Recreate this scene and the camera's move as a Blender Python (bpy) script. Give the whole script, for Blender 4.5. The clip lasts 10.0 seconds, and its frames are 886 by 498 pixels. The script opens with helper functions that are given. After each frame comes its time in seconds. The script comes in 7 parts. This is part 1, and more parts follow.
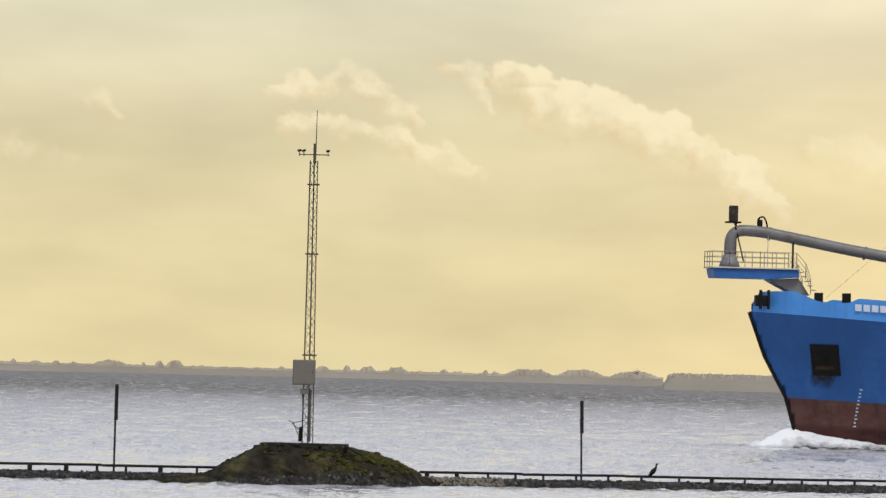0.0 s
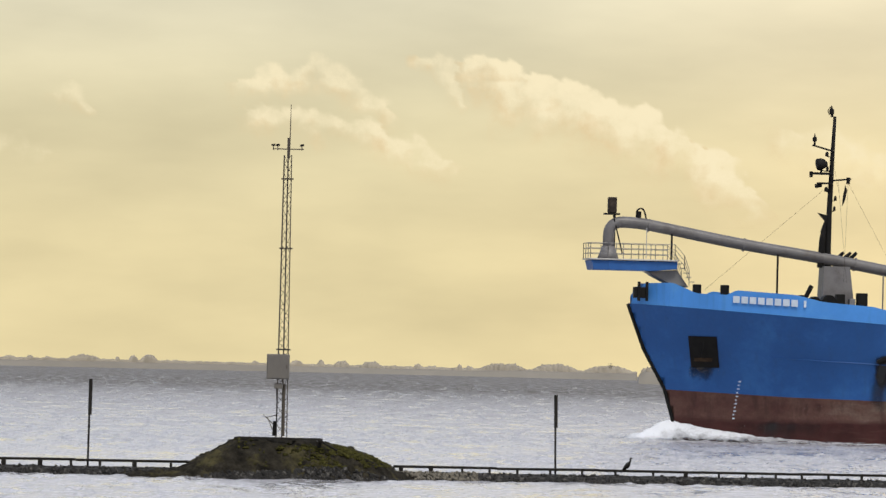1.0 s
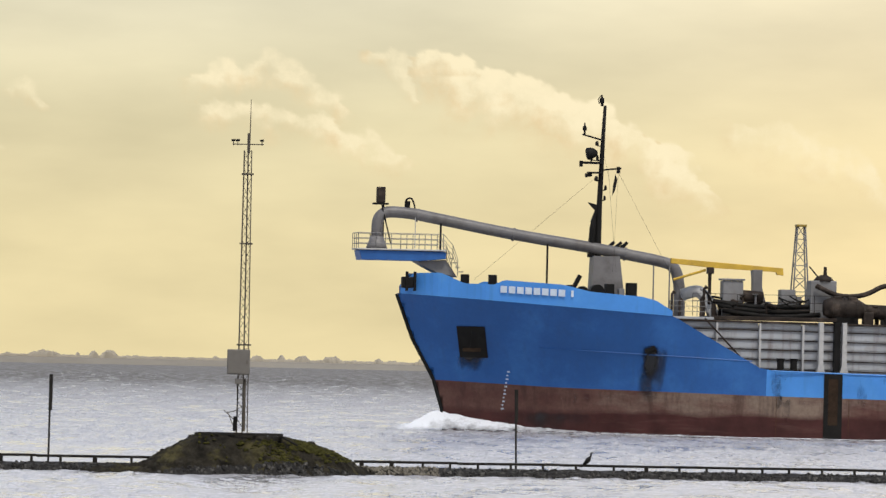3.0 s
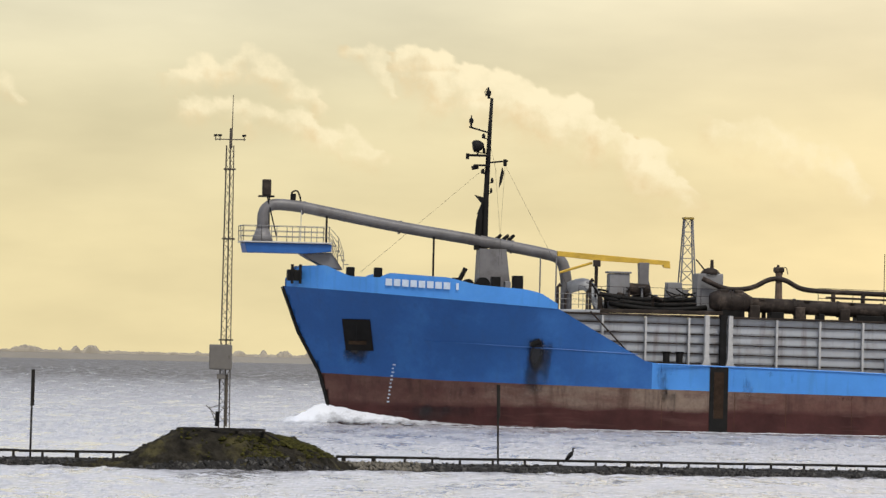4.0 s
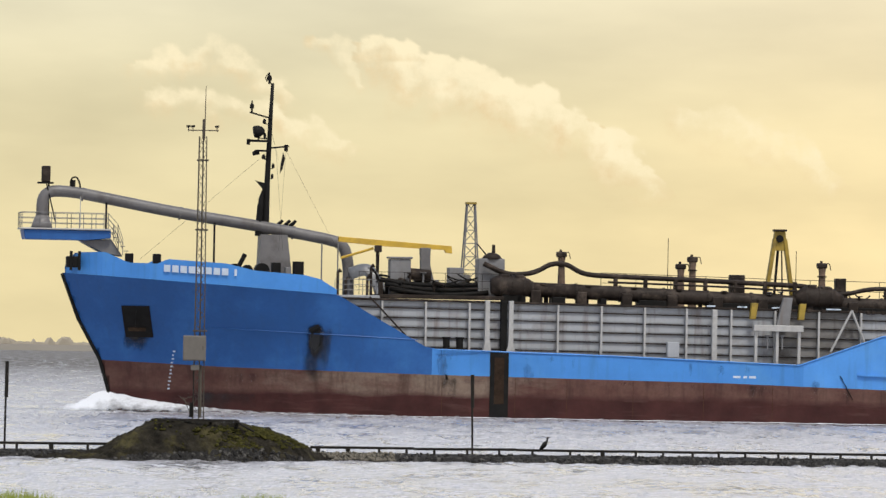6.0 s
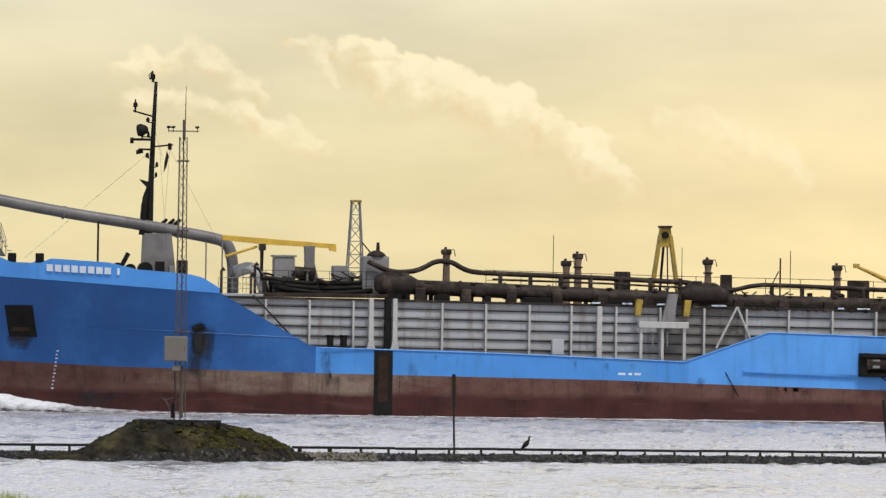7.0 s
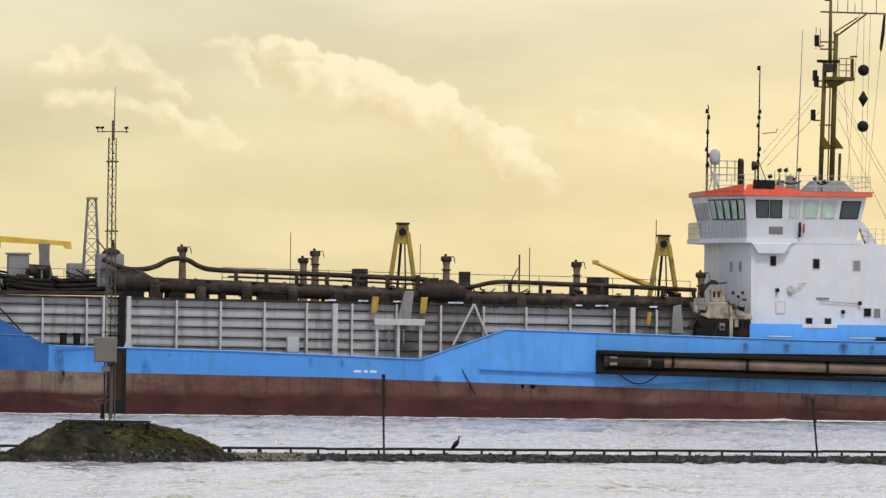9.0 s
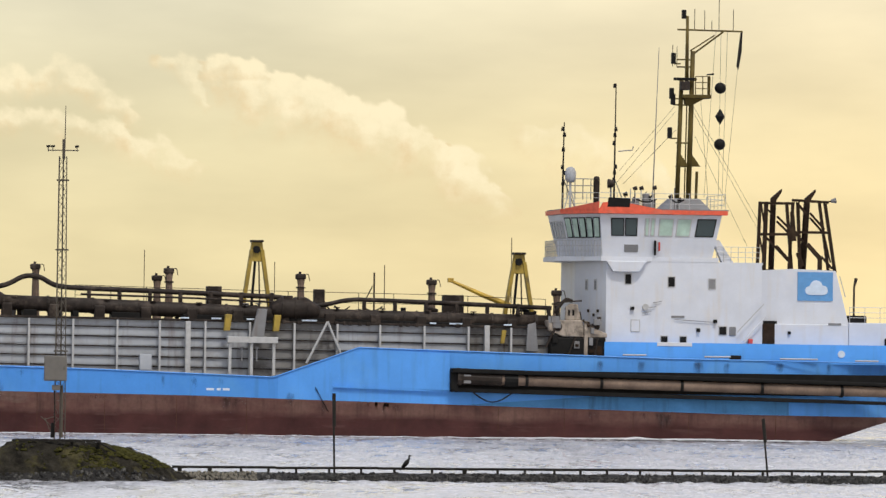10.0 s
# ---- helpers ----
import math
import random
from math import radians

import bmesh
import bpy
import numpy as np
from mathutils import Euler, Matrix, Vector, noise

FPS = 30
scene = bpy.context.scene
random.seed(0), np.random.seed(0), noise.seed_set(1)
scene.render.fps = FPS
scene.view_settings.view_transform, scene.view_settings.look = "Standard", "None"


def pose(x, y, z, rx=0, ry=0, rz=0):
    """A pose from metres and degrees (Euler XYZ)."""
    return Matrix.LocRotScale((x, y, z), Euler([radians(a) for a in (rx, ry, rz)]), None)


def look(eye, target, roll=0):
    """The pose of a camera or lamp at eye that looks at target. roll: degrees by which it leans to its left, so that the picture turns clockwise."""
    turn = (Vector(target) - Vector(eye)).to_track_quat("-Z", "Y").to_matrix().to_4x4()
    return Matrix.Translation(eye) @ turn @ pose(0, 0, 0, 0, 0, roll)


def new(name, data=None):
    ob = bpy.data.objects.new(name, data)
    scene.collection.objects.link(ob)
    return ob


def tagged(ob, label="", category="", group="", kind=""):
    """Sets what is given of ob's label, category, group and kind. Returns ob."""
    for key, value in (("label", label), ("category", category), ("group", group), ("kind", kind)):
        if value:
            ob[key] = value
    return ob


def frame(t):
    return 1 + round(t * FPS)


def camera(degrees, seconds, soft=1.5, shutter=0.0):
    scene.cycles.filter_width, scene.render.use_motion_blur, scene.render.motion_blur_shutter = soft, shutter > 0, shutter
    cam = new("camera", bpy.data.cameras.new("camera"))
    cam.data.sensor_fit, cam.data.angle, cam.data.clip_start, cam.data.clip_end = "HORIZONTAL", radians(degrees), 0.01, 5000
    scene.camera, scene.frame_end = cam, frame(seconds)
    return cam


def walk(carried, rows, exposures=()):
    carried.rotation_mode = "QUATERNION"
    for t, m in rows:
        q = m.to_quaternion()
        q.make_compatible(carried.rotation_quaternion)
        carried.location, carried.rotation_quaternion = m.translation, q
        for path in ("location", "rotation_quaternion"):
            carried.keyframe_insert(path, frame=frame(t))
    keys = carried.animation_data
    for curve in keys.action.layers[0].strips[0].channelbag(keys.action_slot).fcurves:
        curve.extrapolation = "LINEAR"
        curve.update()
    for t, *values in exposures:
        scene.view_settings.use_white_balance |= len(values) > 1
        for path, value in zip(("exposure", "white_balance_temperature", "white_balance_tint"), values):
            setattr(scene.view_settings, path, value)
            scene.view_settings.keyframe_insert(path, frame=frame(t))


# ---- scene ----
# The camera stands on the dike and only turns: seconds, pan and tilt (tangent x 11800), roll in degrees.
FOCAL = 11800.0
EYE = Vector((0, 0, 4.7))
cam = camera(7.603, 10.0, soft=1.4)
PAN = [
    (0.0, -169.9, 214.9, 1.44),
    (0.5, -160.9, 200.8, 1.42),
    (1.0, -123.6, 206.0, 1.42),
    (1.5, -111.3, 217.7, 1.31),
    (2.0, -90.4, 219.4, 1.15),
    (3.5, -36.8, 191.1, 1.40),
    (4.0, -21.2, 191.0, 1.34),
    (4.5, -8.6, 186.3, 1.29),
    (5.0, 0.0, 180.9, 1.18),
    (5.5, 13.9, 175.3, 1.16),
    (7.0, 60.0, 174.1, 0.82),
    (7.5, 77.9, 177.8, 0.66),
    (8.0, 106.4, 172.2, 0.68),
    (8.5, 134.3, 167.5, 0.76),
    (9.0, 185.0, 175.8, 0.70),
    (9.5, 236.1, 189.3, 0.73),
    (10.0, 272.0, 210.9, 0.77)]
walk(cam, [(t, look(EYE, EYE + Vector((u / FOCAL, 1, v / FOCAL)) * 400, r)) for t, u, v, r in PAN],
     exposures=[(0.0, -0.06), (2.2, -0.05), (3.4, 0.03), (10.0, 0.04)])

# ---- world, sun ----
world = bpy.data.worlds.new("hazy_evening_sky")
scene.world = world
world.use_nodes = True
wt = world.node_tree
wt.nodes.clear()
w_out = wt.nodes.new("ShaderNodeOutputWorld")
sky = wt.nodes.new("ShaderNodeTexSky")
sky.sky_type, sky.sun_disc = "NISHITA", False
sky.sun_elevation, sky.sun_rotation = radians(59.9), radians(160.7)
sky.dust_density = 4.0
bg_sky = wt.nodes.new("ShaderNodeBackground")
bg_sky.inputs["Strength"].default_value = 0.03
bg_haze = wt.nodes.new("ShaderNodeBackground")
bg_haze.inputs["Strength"].default_value = 1.22
w_co = wt.nodes.new("ShaderNodeTexCoord")
w_sep = wt.nodes.new("ShaderNodeSeparateXYZ")
w_ramp = wt.nodes.new("ShaderNodeValToRGB")
el = w_ramp.color_ramp.elements
el[0].position, el[0].color = 0.0, (0.78, 0.64, 0.35, 1)
el[1].position, el[1].color = 1.0, (0.30, 0.335, 0.42, 1)
for p, c in ((0.018, (0.76, 0.63, 0.35)), (0.036, (0.70, 0.60, 0.36)), (0.06, (0.70, 0.63, 0.45)), (0.14, (0.60, 0.60, 0.64)), (0.45, (0.36, 0.39, 0.47))):
    e = el.new(p)
    e.color = (*c, 1)
w_map = wt.nodes.new("ShaderNodeMapping")
w_map.inputs["Scale"].default_value = (22, 22, 75)
w_noise = wt.nodes.new("ShaderNodeTexNoise")
w_noise.inputs["Scale"].default_value = 1.0
w_noise.inputs["Detail"].default_value = 5
w_noise.inputs["Roughness"].default_value = 0.5
w_mr = wt.nodes.new("ShaderNodeMapRange")
w_mr.inputs["From Min"].default_value, w_mr.inputs["From Max"].default_value = 0.3, 0.7
w_mr.inputs["To Min"].default_value, w_mr.inputs["To Max"].default_value = 0.90, 1.12
w_mul = wt.nodes.new("ShaderNodeVectorMath")
w_mul.operation = "SCALE"
w_add = wt.nodes.new("ShaderNodeAddShader")
lk = wt.links.new
lk(w_co.outputs["Generated"], w_sep.inputs[0])
lk(w_sep.outputs["Z"], w_ramp.inputs["Fac"])
lk(w_co.outputs["Generated"], w_map.inputs["Vector"])
lk(w_map.outputs["Vector"], w_noise.inputs["Vector"])
lk(w_noise.outputs[0], w_mr.inputs["Value"])
lk(w_ramp.outputs["Color"], w_mul.inputs[0])
lk(w_mr.outputs["Result"], w_mul.inputs["Scale"])
w_side = wt.nodes.new("ShaderNodeValToRGB")
w_shift = wt.nodes.new("ShaderNodeMath")
w_shift.operation, w_shift.inputs[1].default_value = "ADD", 0.5
w_side.color_ramp.interpolation = "EASE"
w_side.color_ramp.elements[0].position, w_side.color_ramp.elements[0].color = 0.47, (0.84, 0.86, 0.875, 1)
w_side.color_ramp.elements[1].position, w_side.color_ramp.elements[1].color = 0.60, (1.03, 0.985, 0.93, 1)
w_mul2 = wt.nodes.new("ShaderNodeVectorMath")
w_mul2.operation = "MULTIPLY"
lk(w_sep.outputs["X"], w_shift.inputs[0])
lk(w_shift.outputs[0], w_side.inputs["Fac"])
lk(w_mul.outputs[0], w_mul2.inputs[0])
lk(w_side.outputs["Color"], w_mul2.inputs[1])
lk(w_mul2.outputs[0], bg_haze.inputs["Color"])
lk(sky.outputs["Color"], bg_sky.inputs["Color"])
lk(bg_sky.outputs[0], w_add.inputs[0])
lk(bg_haze.outputs[0], w_add.inputs[1])
lk(w_add.outputs[0], w_out.inputs["Surface"])

sun = new("sun", bpy.data.lights.new("sun", "SUN"))
sun.data.energy, sun.data.angle, sun.data.color = 2.2, radians(12), (1.0, 0.95, 0.86)
sun.matrix_world = look((70, -200, 365), (0, 0, 0))


# ---- materials ----
def shader(name, color, rough=0.6, metal=0.0, spread=0.25, scale=3.0, fine=40.0, bump=0.15, stretch=(1, 1, 1), stain=None, stain_amount=0.5, stain_scale=0.7, streak=None, per_object=0.0, spec=0.5, dist=0.01):
    """Paint, steel or stone: a base colour with two scales of unevenness, stains and fine relief, in metres."""
    m = bpy.data.materials.new(name)
    m.use_nodes = True
    nt = m.node_tree
    b = nt.nodes["Principled BSDF"]
    b.inputs["Metallic"].default_value = metal
    b.inputs["Specular IOR Level"].default_value = spec
    co = nt.nodes.new("ShaderNodeTexCoord")
    mp = nt.nodes.new("ShaderNodeMapping")
    mp.inputs["Scale"].default_value = stretch
    nt.links.new(co.outputs["Object"], mp.inputs["Vector"])

    def nz(s, detail=4, rough_=0.6):
        n = nt.nodes.new("ShaderNodeTexNoise")
        n.inputs["Scale"].default_value, n.inputs["Detail"].default_value, n.inputs["Roughness"].default_value = s, detail, rough_
        nt.links.new(mp.outputs["Vector"], n.inputs["Vector"])
        return n.outputs[0]

    def ranged(src, lo, hi, a, z):
        r = nt.nodes.new("ShaderNodeMapRange")
        for k, v in (("From Min", lo), ("From Max", hi), ("To Min", a), ("To Max", z)):
            r.inputs[k].default_value = v
        nt.links.new(src, r.inputs["Value"])
        return r.outputs["Result"]

    def mixed(fac, a, z, mode="MIX"):
        x = nt.nodes.new("ShaderNodeMix")
        x.data_type, x.blend_type = "RGBA", mode
        for sock, v in ((x.inputs["Factor"], fac), (x.inputs[6], a), (x.inputs[7], z)):
            if isinstance(v, bpy.types.NodeSocket):
                nt.links.new(v, sock)
            else:
                sock.default_value = v
        return x.outputs[2]

    lo = tuple(c * (1 - spread) for c in color) + (1,)
    hi = tuple(min(1, c * (1 + spread)) for c in color) + (1,)
    coarse, finer = nz(scale), nz(fine, 3)
    col = mixed(ranged(coarse, 0.3, 0.7, 0, 1), lo, hi)
    col = mixed(ranged(finer, 0.3, 0.7, 0, 0.35), col, lo)
    if stain:
        col = mixed(ranged(nz(stain_scale, 6, 0.65), 0.52, 0.68, 0, stain_amount), col, (*stain, 1))
    if streak:
        sm = nt.nodes.new("ShaderNodeMapping")
        sm.inputs["Scale"].default_value = (2.2, 2.2, 0.22)
        nt.links.new(co.outputs["Object"], sm.inputs["Vector"])
        sn = nt.nodes.new("ShaderNodeTexNoise")
        sn.inputs["Scale"].default_value, sn.inputs["Detail"].default_value = 1.0, 6
        nt.links.new(sm.outputs["Vector"], sn.inputs["Vector"])
        col = mixed(ranged(sn.outputs[0], 0.54, 0.72, 0, streak[1]), col, (*streak[0], 1))
    if per_object:
        inf = nt.nodes.new("ShaderNodeObjectInfo")
        col = mixed(ranged(inf.outputs["Random"], 0, 1, 0, per_object), col, lo)
    nt.links.new(col, b.inputs["Base Color"])
    nt.links.new(ranged(finer, 0.3, 0.7, max(0.05, rough - 0.1), min(1, rough + 0.1)), b.inputs["Roughness"])
    bp = nt.nodes.new("ShaderNodeBump")
    bp.inputs["Strength"].default_value, bp.inputs["Distance"].default_value = bump, dist
    nt.links.new(finer, bp.inputs["Height"])
    nt.links.new(bp.outputs["Normal"], b.inputs["Normal"])
    return m


RUST = (0.07, 0.035, 0.02)
# Older bow paint plus flare shade in BLUE; side light put into MID, AFT.
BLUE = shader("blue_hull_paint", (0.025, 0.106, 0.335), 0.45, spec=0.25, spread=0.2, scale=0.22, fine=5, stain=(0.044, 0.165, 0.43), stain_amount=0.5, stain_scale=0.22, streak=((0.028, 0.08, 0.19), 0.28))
BLUE_MID = shader("repainted_lit_blue_hull_paint", (0.066, 0.255, 0.66), 0.45, spec=0.25, spread=0.1, scale=0.35, fine=6, stain=(0.10, 0.31, 0.64), stain_amount=0.5, stain_scale=0.3, streak=((0.05, 0.16, 0.34), 0.35))
BLUE_AFT = shader("lit_aft_blue_hull_paint", (0.085, 0.30, 0.74), 0.45, spec=0.25, spread=0.1, scale=0.35, fine=6, stain=(0.12, 0.34, 0.68), stain_amount=0.5, stain_scale=0.3, streak=((0.06, 0.18, 0.38), 0.3))
BLUE_GRIMY = shader("grimy_blue_hull_paint", (0.07, 0.215, 0.43), 0.6, spec=0.15, spread=0.25, scale=0.4, fine=5, stain=(0.06, 0.22, 0.42), stain_amount=0.7, stain_scale=0.35, streak=((0.035, 0.07, 0.10), 0.5))
EMBLEM = shader("faded_blue_emblem_panel", (0.105, 0.29, 0.56), 0.5, spread=0.1)
BLUE_BRIGHT = shader("light_blue_paint", (0.10, 0.36, 0.88), 0.45, spec=0.25, spread=0.1, scale=0.5, fine=8, streak=((0.10, 0.25, 0.52), 0.35))
GREY = shader("weathered_grey_paint", (0.19, 0.19, 0.195), 0.55, spread=0.18, scale=0.8, fine=9, streak=((0.14, 0.11, 0.09), 0.6))
HOPPER = shader("pale_grey_hopper_plate", (0.385, 0.405, 0.435), 0.6, spec=0.2, spread=0.14, scale=0.4, fine=9, stain=(0.28, 0.26, 0.25), stain_amount=0.6, streak=((0.16, 0.13, 0.11), 0.65), per_object=0.35)
HOPPER_DIRTY = shader("grimy_hopper_plate", (0.22, 0.215, 0.21), 0.7, spec=0.15, spread=0.25, scale=0.5, fine=9, stain=(0.09, 0.08, 0.07), stain_amount=0.8, streak=((0.06, 0.05, 0.042), 0.8), per_object=0.5)
RAILGREY = shader("galvanised_rail", (0.44, 0.44, 0.435), 0.5, metal=0.2, spread=0.15)
WHITE = shader("white_ship_paint", (0.585, 0.61, 0.665), 0.42, spread=0.07, scale=0.6, fine=9, stain=(0.66, 0.64, 0.62), stain_amount=0.35, streak=((0.56, 0.50, 0.43), 0.4))
DARK = shader("black_rubber_grease_and_shade", (0.012, 0.0115, 0.011), 0.6, spread=0.35, scale=1.5, spec=0.12)
PIPE = shader("mud_stained_steel_pipe", (0.030, 0.023, 0.019), 0.6, spread=0.45, scale=1.2, fine=10, stain=(0.11, 0.085, 0.068), stain_amount=0.7, stain_scale=0.9, spec=0.15)
TAN = shader("worn_tan_suction_pipe", (0.20, 0.145, 0.11), 0.6, spread=0.35, scale=0.8, fine=9, stain=(0.09, 0.065, 0.05), stain_amount=0.8, spec=0.12)
PIPEGREY = shader("dull_grey_discharge_pipe", (0.145, 0.14, 0.142), 0.5, spread=0.2, scale=0.9, fine=9, stain=(0.065, 0.055, 0.048), stain_amount=0.6)
MUD = shader("dried_mud_on_grey_paint", (0.34, 0.29, 0.24), 0.8, spread=0.35, scale=1.6, fine=9, stain=(0.06, 0.048, 0.038), stain_amount=0.9, stain_scale=1.3, streak=((0.05, 0.04, 0.03), 0.8), spec=0.1)
RUSTY = shader("rust_streaked_steel", RUST, 0.8, spread=0.4, scale=1.5, spec=0.12)
OLIVE = shader("weathered_yellow_steel", (0.32, 0.22, 0.03), 0.55, spread=0.3, scale=1.2, stain=(0.07, 0.05, 0.025), stain_amount=0.85, stain_scale=0.9)
# Backlight against the sky is put into the mast's darker olive.
MAST_OLIVE = shader("backlit_olive_mast_paint", (0.105, 0.075, 0.018), 0.6, spread=0.35, scale=1.0, stain=(0.035, 0.026, 0.015), stain_amount=0.8, stain_scale=0.8, spec=0.2)
YELLOW = shader("yellow_crane_paint", (0.58, 0.37, 0.04), 0.5, spread=0.22, scale=1.2, stain=(0.22, 0.14, 0.04), stain_amount=0.6)
ORANGE = shader("orange_red_roof_edge", (0.72, 0.105, 0.05), 0.45, spread=0.18, stain=(0.5, 0.2, 0.13), stain_amount=0.5)
BROWN = shader("heat_browned_steel", (0.030, 0.018, 0.011), 0.7, spread=0.4, spec=0.12, stain=(0.075, 0.05, 0.03), stain_amount=0.5)
GALV = shader("galvanised_mast_steel", (0.09, 0.078, 0.062), 0.55, metal=0.2, spread=0.2, per_object=0.2, spec=0.12)
CABINET = shader("grey_steel_cabinet", (0.13, 0.12, 0.105), 0.5, spread=0.12)
TIMBER = shader("wet_dark_timber", (0.022, 0.020, 0.017), 0.7, spread=0.4, scale=2, spec=0.12)
ROCK = shader("wet_basalt_rubble", (0.032, 0.031, 0.030), 0.75, spread=0.5, scale=1.6, fine=14, bump=0.6, dist=0.03, stain=(0.22, 0.21, 0.19), stain_amount=0.7, stain_scale=4.5, per_object=0.5, spec=0.12)
MOSS = shader("moss_and_algae_on_earth", (0.026, 0.023, 0.017), 0.9, spread=0.8, scale=1.9, fine=16, bump=1.0, dist=0.07, stain=(0.105, 0.092, 0.038), stain_amount=0.65, stain_scale=0.9, spec=0.08)
TURF = shader("short_moss_tufts", (0.050, 0.048, 0.013), 0.9, spread=0.7, scale=2.5, fine=20, bump=0.8, dist=0.03, spec=0.08)
FEATHER = shader("black_brown_feathers", (0.014, 0.013, 0.012), 0.6, spread=0.3, scale=30, spec=0.12)
GRASS = shader("dike_grass", (0.30, 0.36, 0.045), 0.7, spread=0.35, scale=8)
EARTH = shader("dike_turf", (0.06, 0.08, 0.025), 0.9, spread=0.4, scale=2)
# Haze of distance is mixed into these two pale base colours.
LAND = shader("far_land_painted_haze", (0.25, 0.232, 0.20), 1.0, spread=0.1, scale=0.02, fine=0.2, spec=0.0)
FARTREE = shader("far_trees_painted_haze", (0.36, 0.325, 0.265), 1.0, spread=0.12, scale=0.05, fine=0.4, spec=0.0)
PALE_ROCK = shader("pale_dry_stone", (0.15, 0.135, 0.105), 0.85, spread=0.45, scale=3, fine=20, bump=0.5)
MARK = shader("white_mark_and_sky_gap_paint", (0.56, 0.65, 0.76), 0.5, spread=0.12)
GLASS = shader("dark_tinted_window_glass", (0.03, 0.05, 0.05), 0.06, spread=0.1, bump=0.0, spec=0.8)
# Bright sky behind the panes is put into this pale green.
GLASSLIT = shader("sky_toned_window_glass", (0.40, 0.54, 0.45), 0.08, spread=0.25, scale=1.4, bump=0.0, spec=0.8)
RED = shader("red_safety_paint", (0.6, 0.06, 0.05), 0.5, spread=0.1)


def boot_material():
    """Faded red-brown boot top, greyed by dried mud in places, with a ragged line to the wet antifouling below."""
    m = bpy.data.materials.new("faded_boot_top_and_antifouling")
    m.use_nodes = True
    nt = m.node_tree
    b = nt.nodes["Principled BSDF"]
    b.inputs["Specular IOR Level"].default_value = 0.15
    co = nt.nodes.new("ShaderNodeTexCoord")
    sp = nt.nodes.new("ShaderNodeSeparateXYZ")
    nt.links.new(co.outputs["Object"], sp.inputs[0])

    def nz(stretch, scale, detail=5):
        mp = nt.nodes.new("ShaderNodeMapping")
        mp.inputs["Scale"].default_value = stretch
        n = nt.nodes.new("ShaderNodeTexNoise")
        n.inputs["Scale"].default_value, n.inputs["Detail"].default_value, n.inputs["Roughness"].default_value = scale, detail, 0.62
        nt.links.new(co.outputs["Object"], mp.inputs["Vector"])
        nt.links.new(mp.outputs["Vector"], n.inputs["Vector"])
        return n.outputs[0]

    def maths(op, *vals):
        x = nt.nodes.new("ShaderNodeMath")
        x.operation = op
        for sock, v in zip(x.inputs, vals):
            if isinstance(v, bpy.types.NodeSocket):
                nt.links.new(v, sock)
            else:
                sock.default_value = v
        return x.outputs[0]

    def ranged(src, lo, hi, a=0.0, z=1.0):
        q = nt.nodes.new("ShaderNodeMapRange")
        for k, v in (("From Min", lo), ("From Max", hi), ("To Min", a), ("To Max", z)):
            q.inputs[k].default_value = v
        nt.links.new(src, q.inputs["Value"])
        return q.outputs["Result"]

    def mixed(fac, a, z):
        x = nt.nodes.new("ShaderNodeMix")
        x.data_type = "RGBA"
        for sock, v in ((x.inputs["Factor"], fac), (x.inputs[6], a), (x.inputs[7], z)):
            if isinstance(v, bpy.types.NodeSocket):
                nt.links.new(v, sock)
            else:
                sock.default_value = (*v, 1)
        return x.outputs[2]
    fine = nz((1, 1, 1), 5.0)
    upper = mixed(ranged(nz((1, 1, 1.5), 0.35), 0.35, 0.65), (0.095, 0.042, 0.036), (0.15, 0.082, 0.066))
    # dried mud lies thickest about the overboard slot
    about = maths("MULTIPLY_ADD", maths("ABSOLUTE", maths("ADD", sp.outputs["X"], -24.0)), -0.034, 0.38)
    mud = maths("ADD", nz((0.5, 0.5, 1.6), 0.5, 6), about)
    upper = mixed(ranged(mud, 0.55, 0.85, 0, 0.85), upper, (0.24, 0.185, 0.145))
    upper = mixed(ranged(nz((1.6, 1.6, 0.16), 1.0, 6), 0.5, 0.72, 0, 0.75), upper, (0.05, 0.026, 0.021))
    lower = mixed(ranged(nz((1, 1, 1), 0.5), 0.35, 0.65), (0.034, 0.010, 0.010), (0.068, 0.023, 0.021))
    lower = mixed(ranged(nz((0.25, 0.25, 2.0), 1.0, 5), 0.56, 0.74, 0, 0.5), lower, (0.13, 0.07, 0.058))
    line = maths("ADD", sp.outputs["Z"], maths("MULTIPLY_ADD", nz((0.22, 0.22, 0.6), 1.0, 6), -0.9, 0.45))
    line = maths("ADD", line, maths("MULTIPLY", maths("MAXIMUM", maths("ADD", sp.outputs["X"], -45.0), 0.0), 0.014))
    col = mixed(ranged(line, 1.3, 1.75), lower, upper)
    col = mixed(ranged(fine, 0.35, 0.7, 0, 0.3), col, (0.05, 0.03, 0.026))
    nt.links.new(col, b.inputs["Base Color"])
    nt.links.new(ranged(fine, 0.3, 0.7, 0.5, 0.75), b.inputs["Roughness"])
    bp = nt.nodes.new("ShaderNodeBump")
    bp.inputs["Strength"].default_value, bp.inputs["Distance"].default_value = 0.2, 0.02
    nt.links.new(fine, bp.inputs["Height"])
    nt.links.new(bp.outputs["Normal"], b.inputs["Normal"])
    return m


BOOT = boot_material()


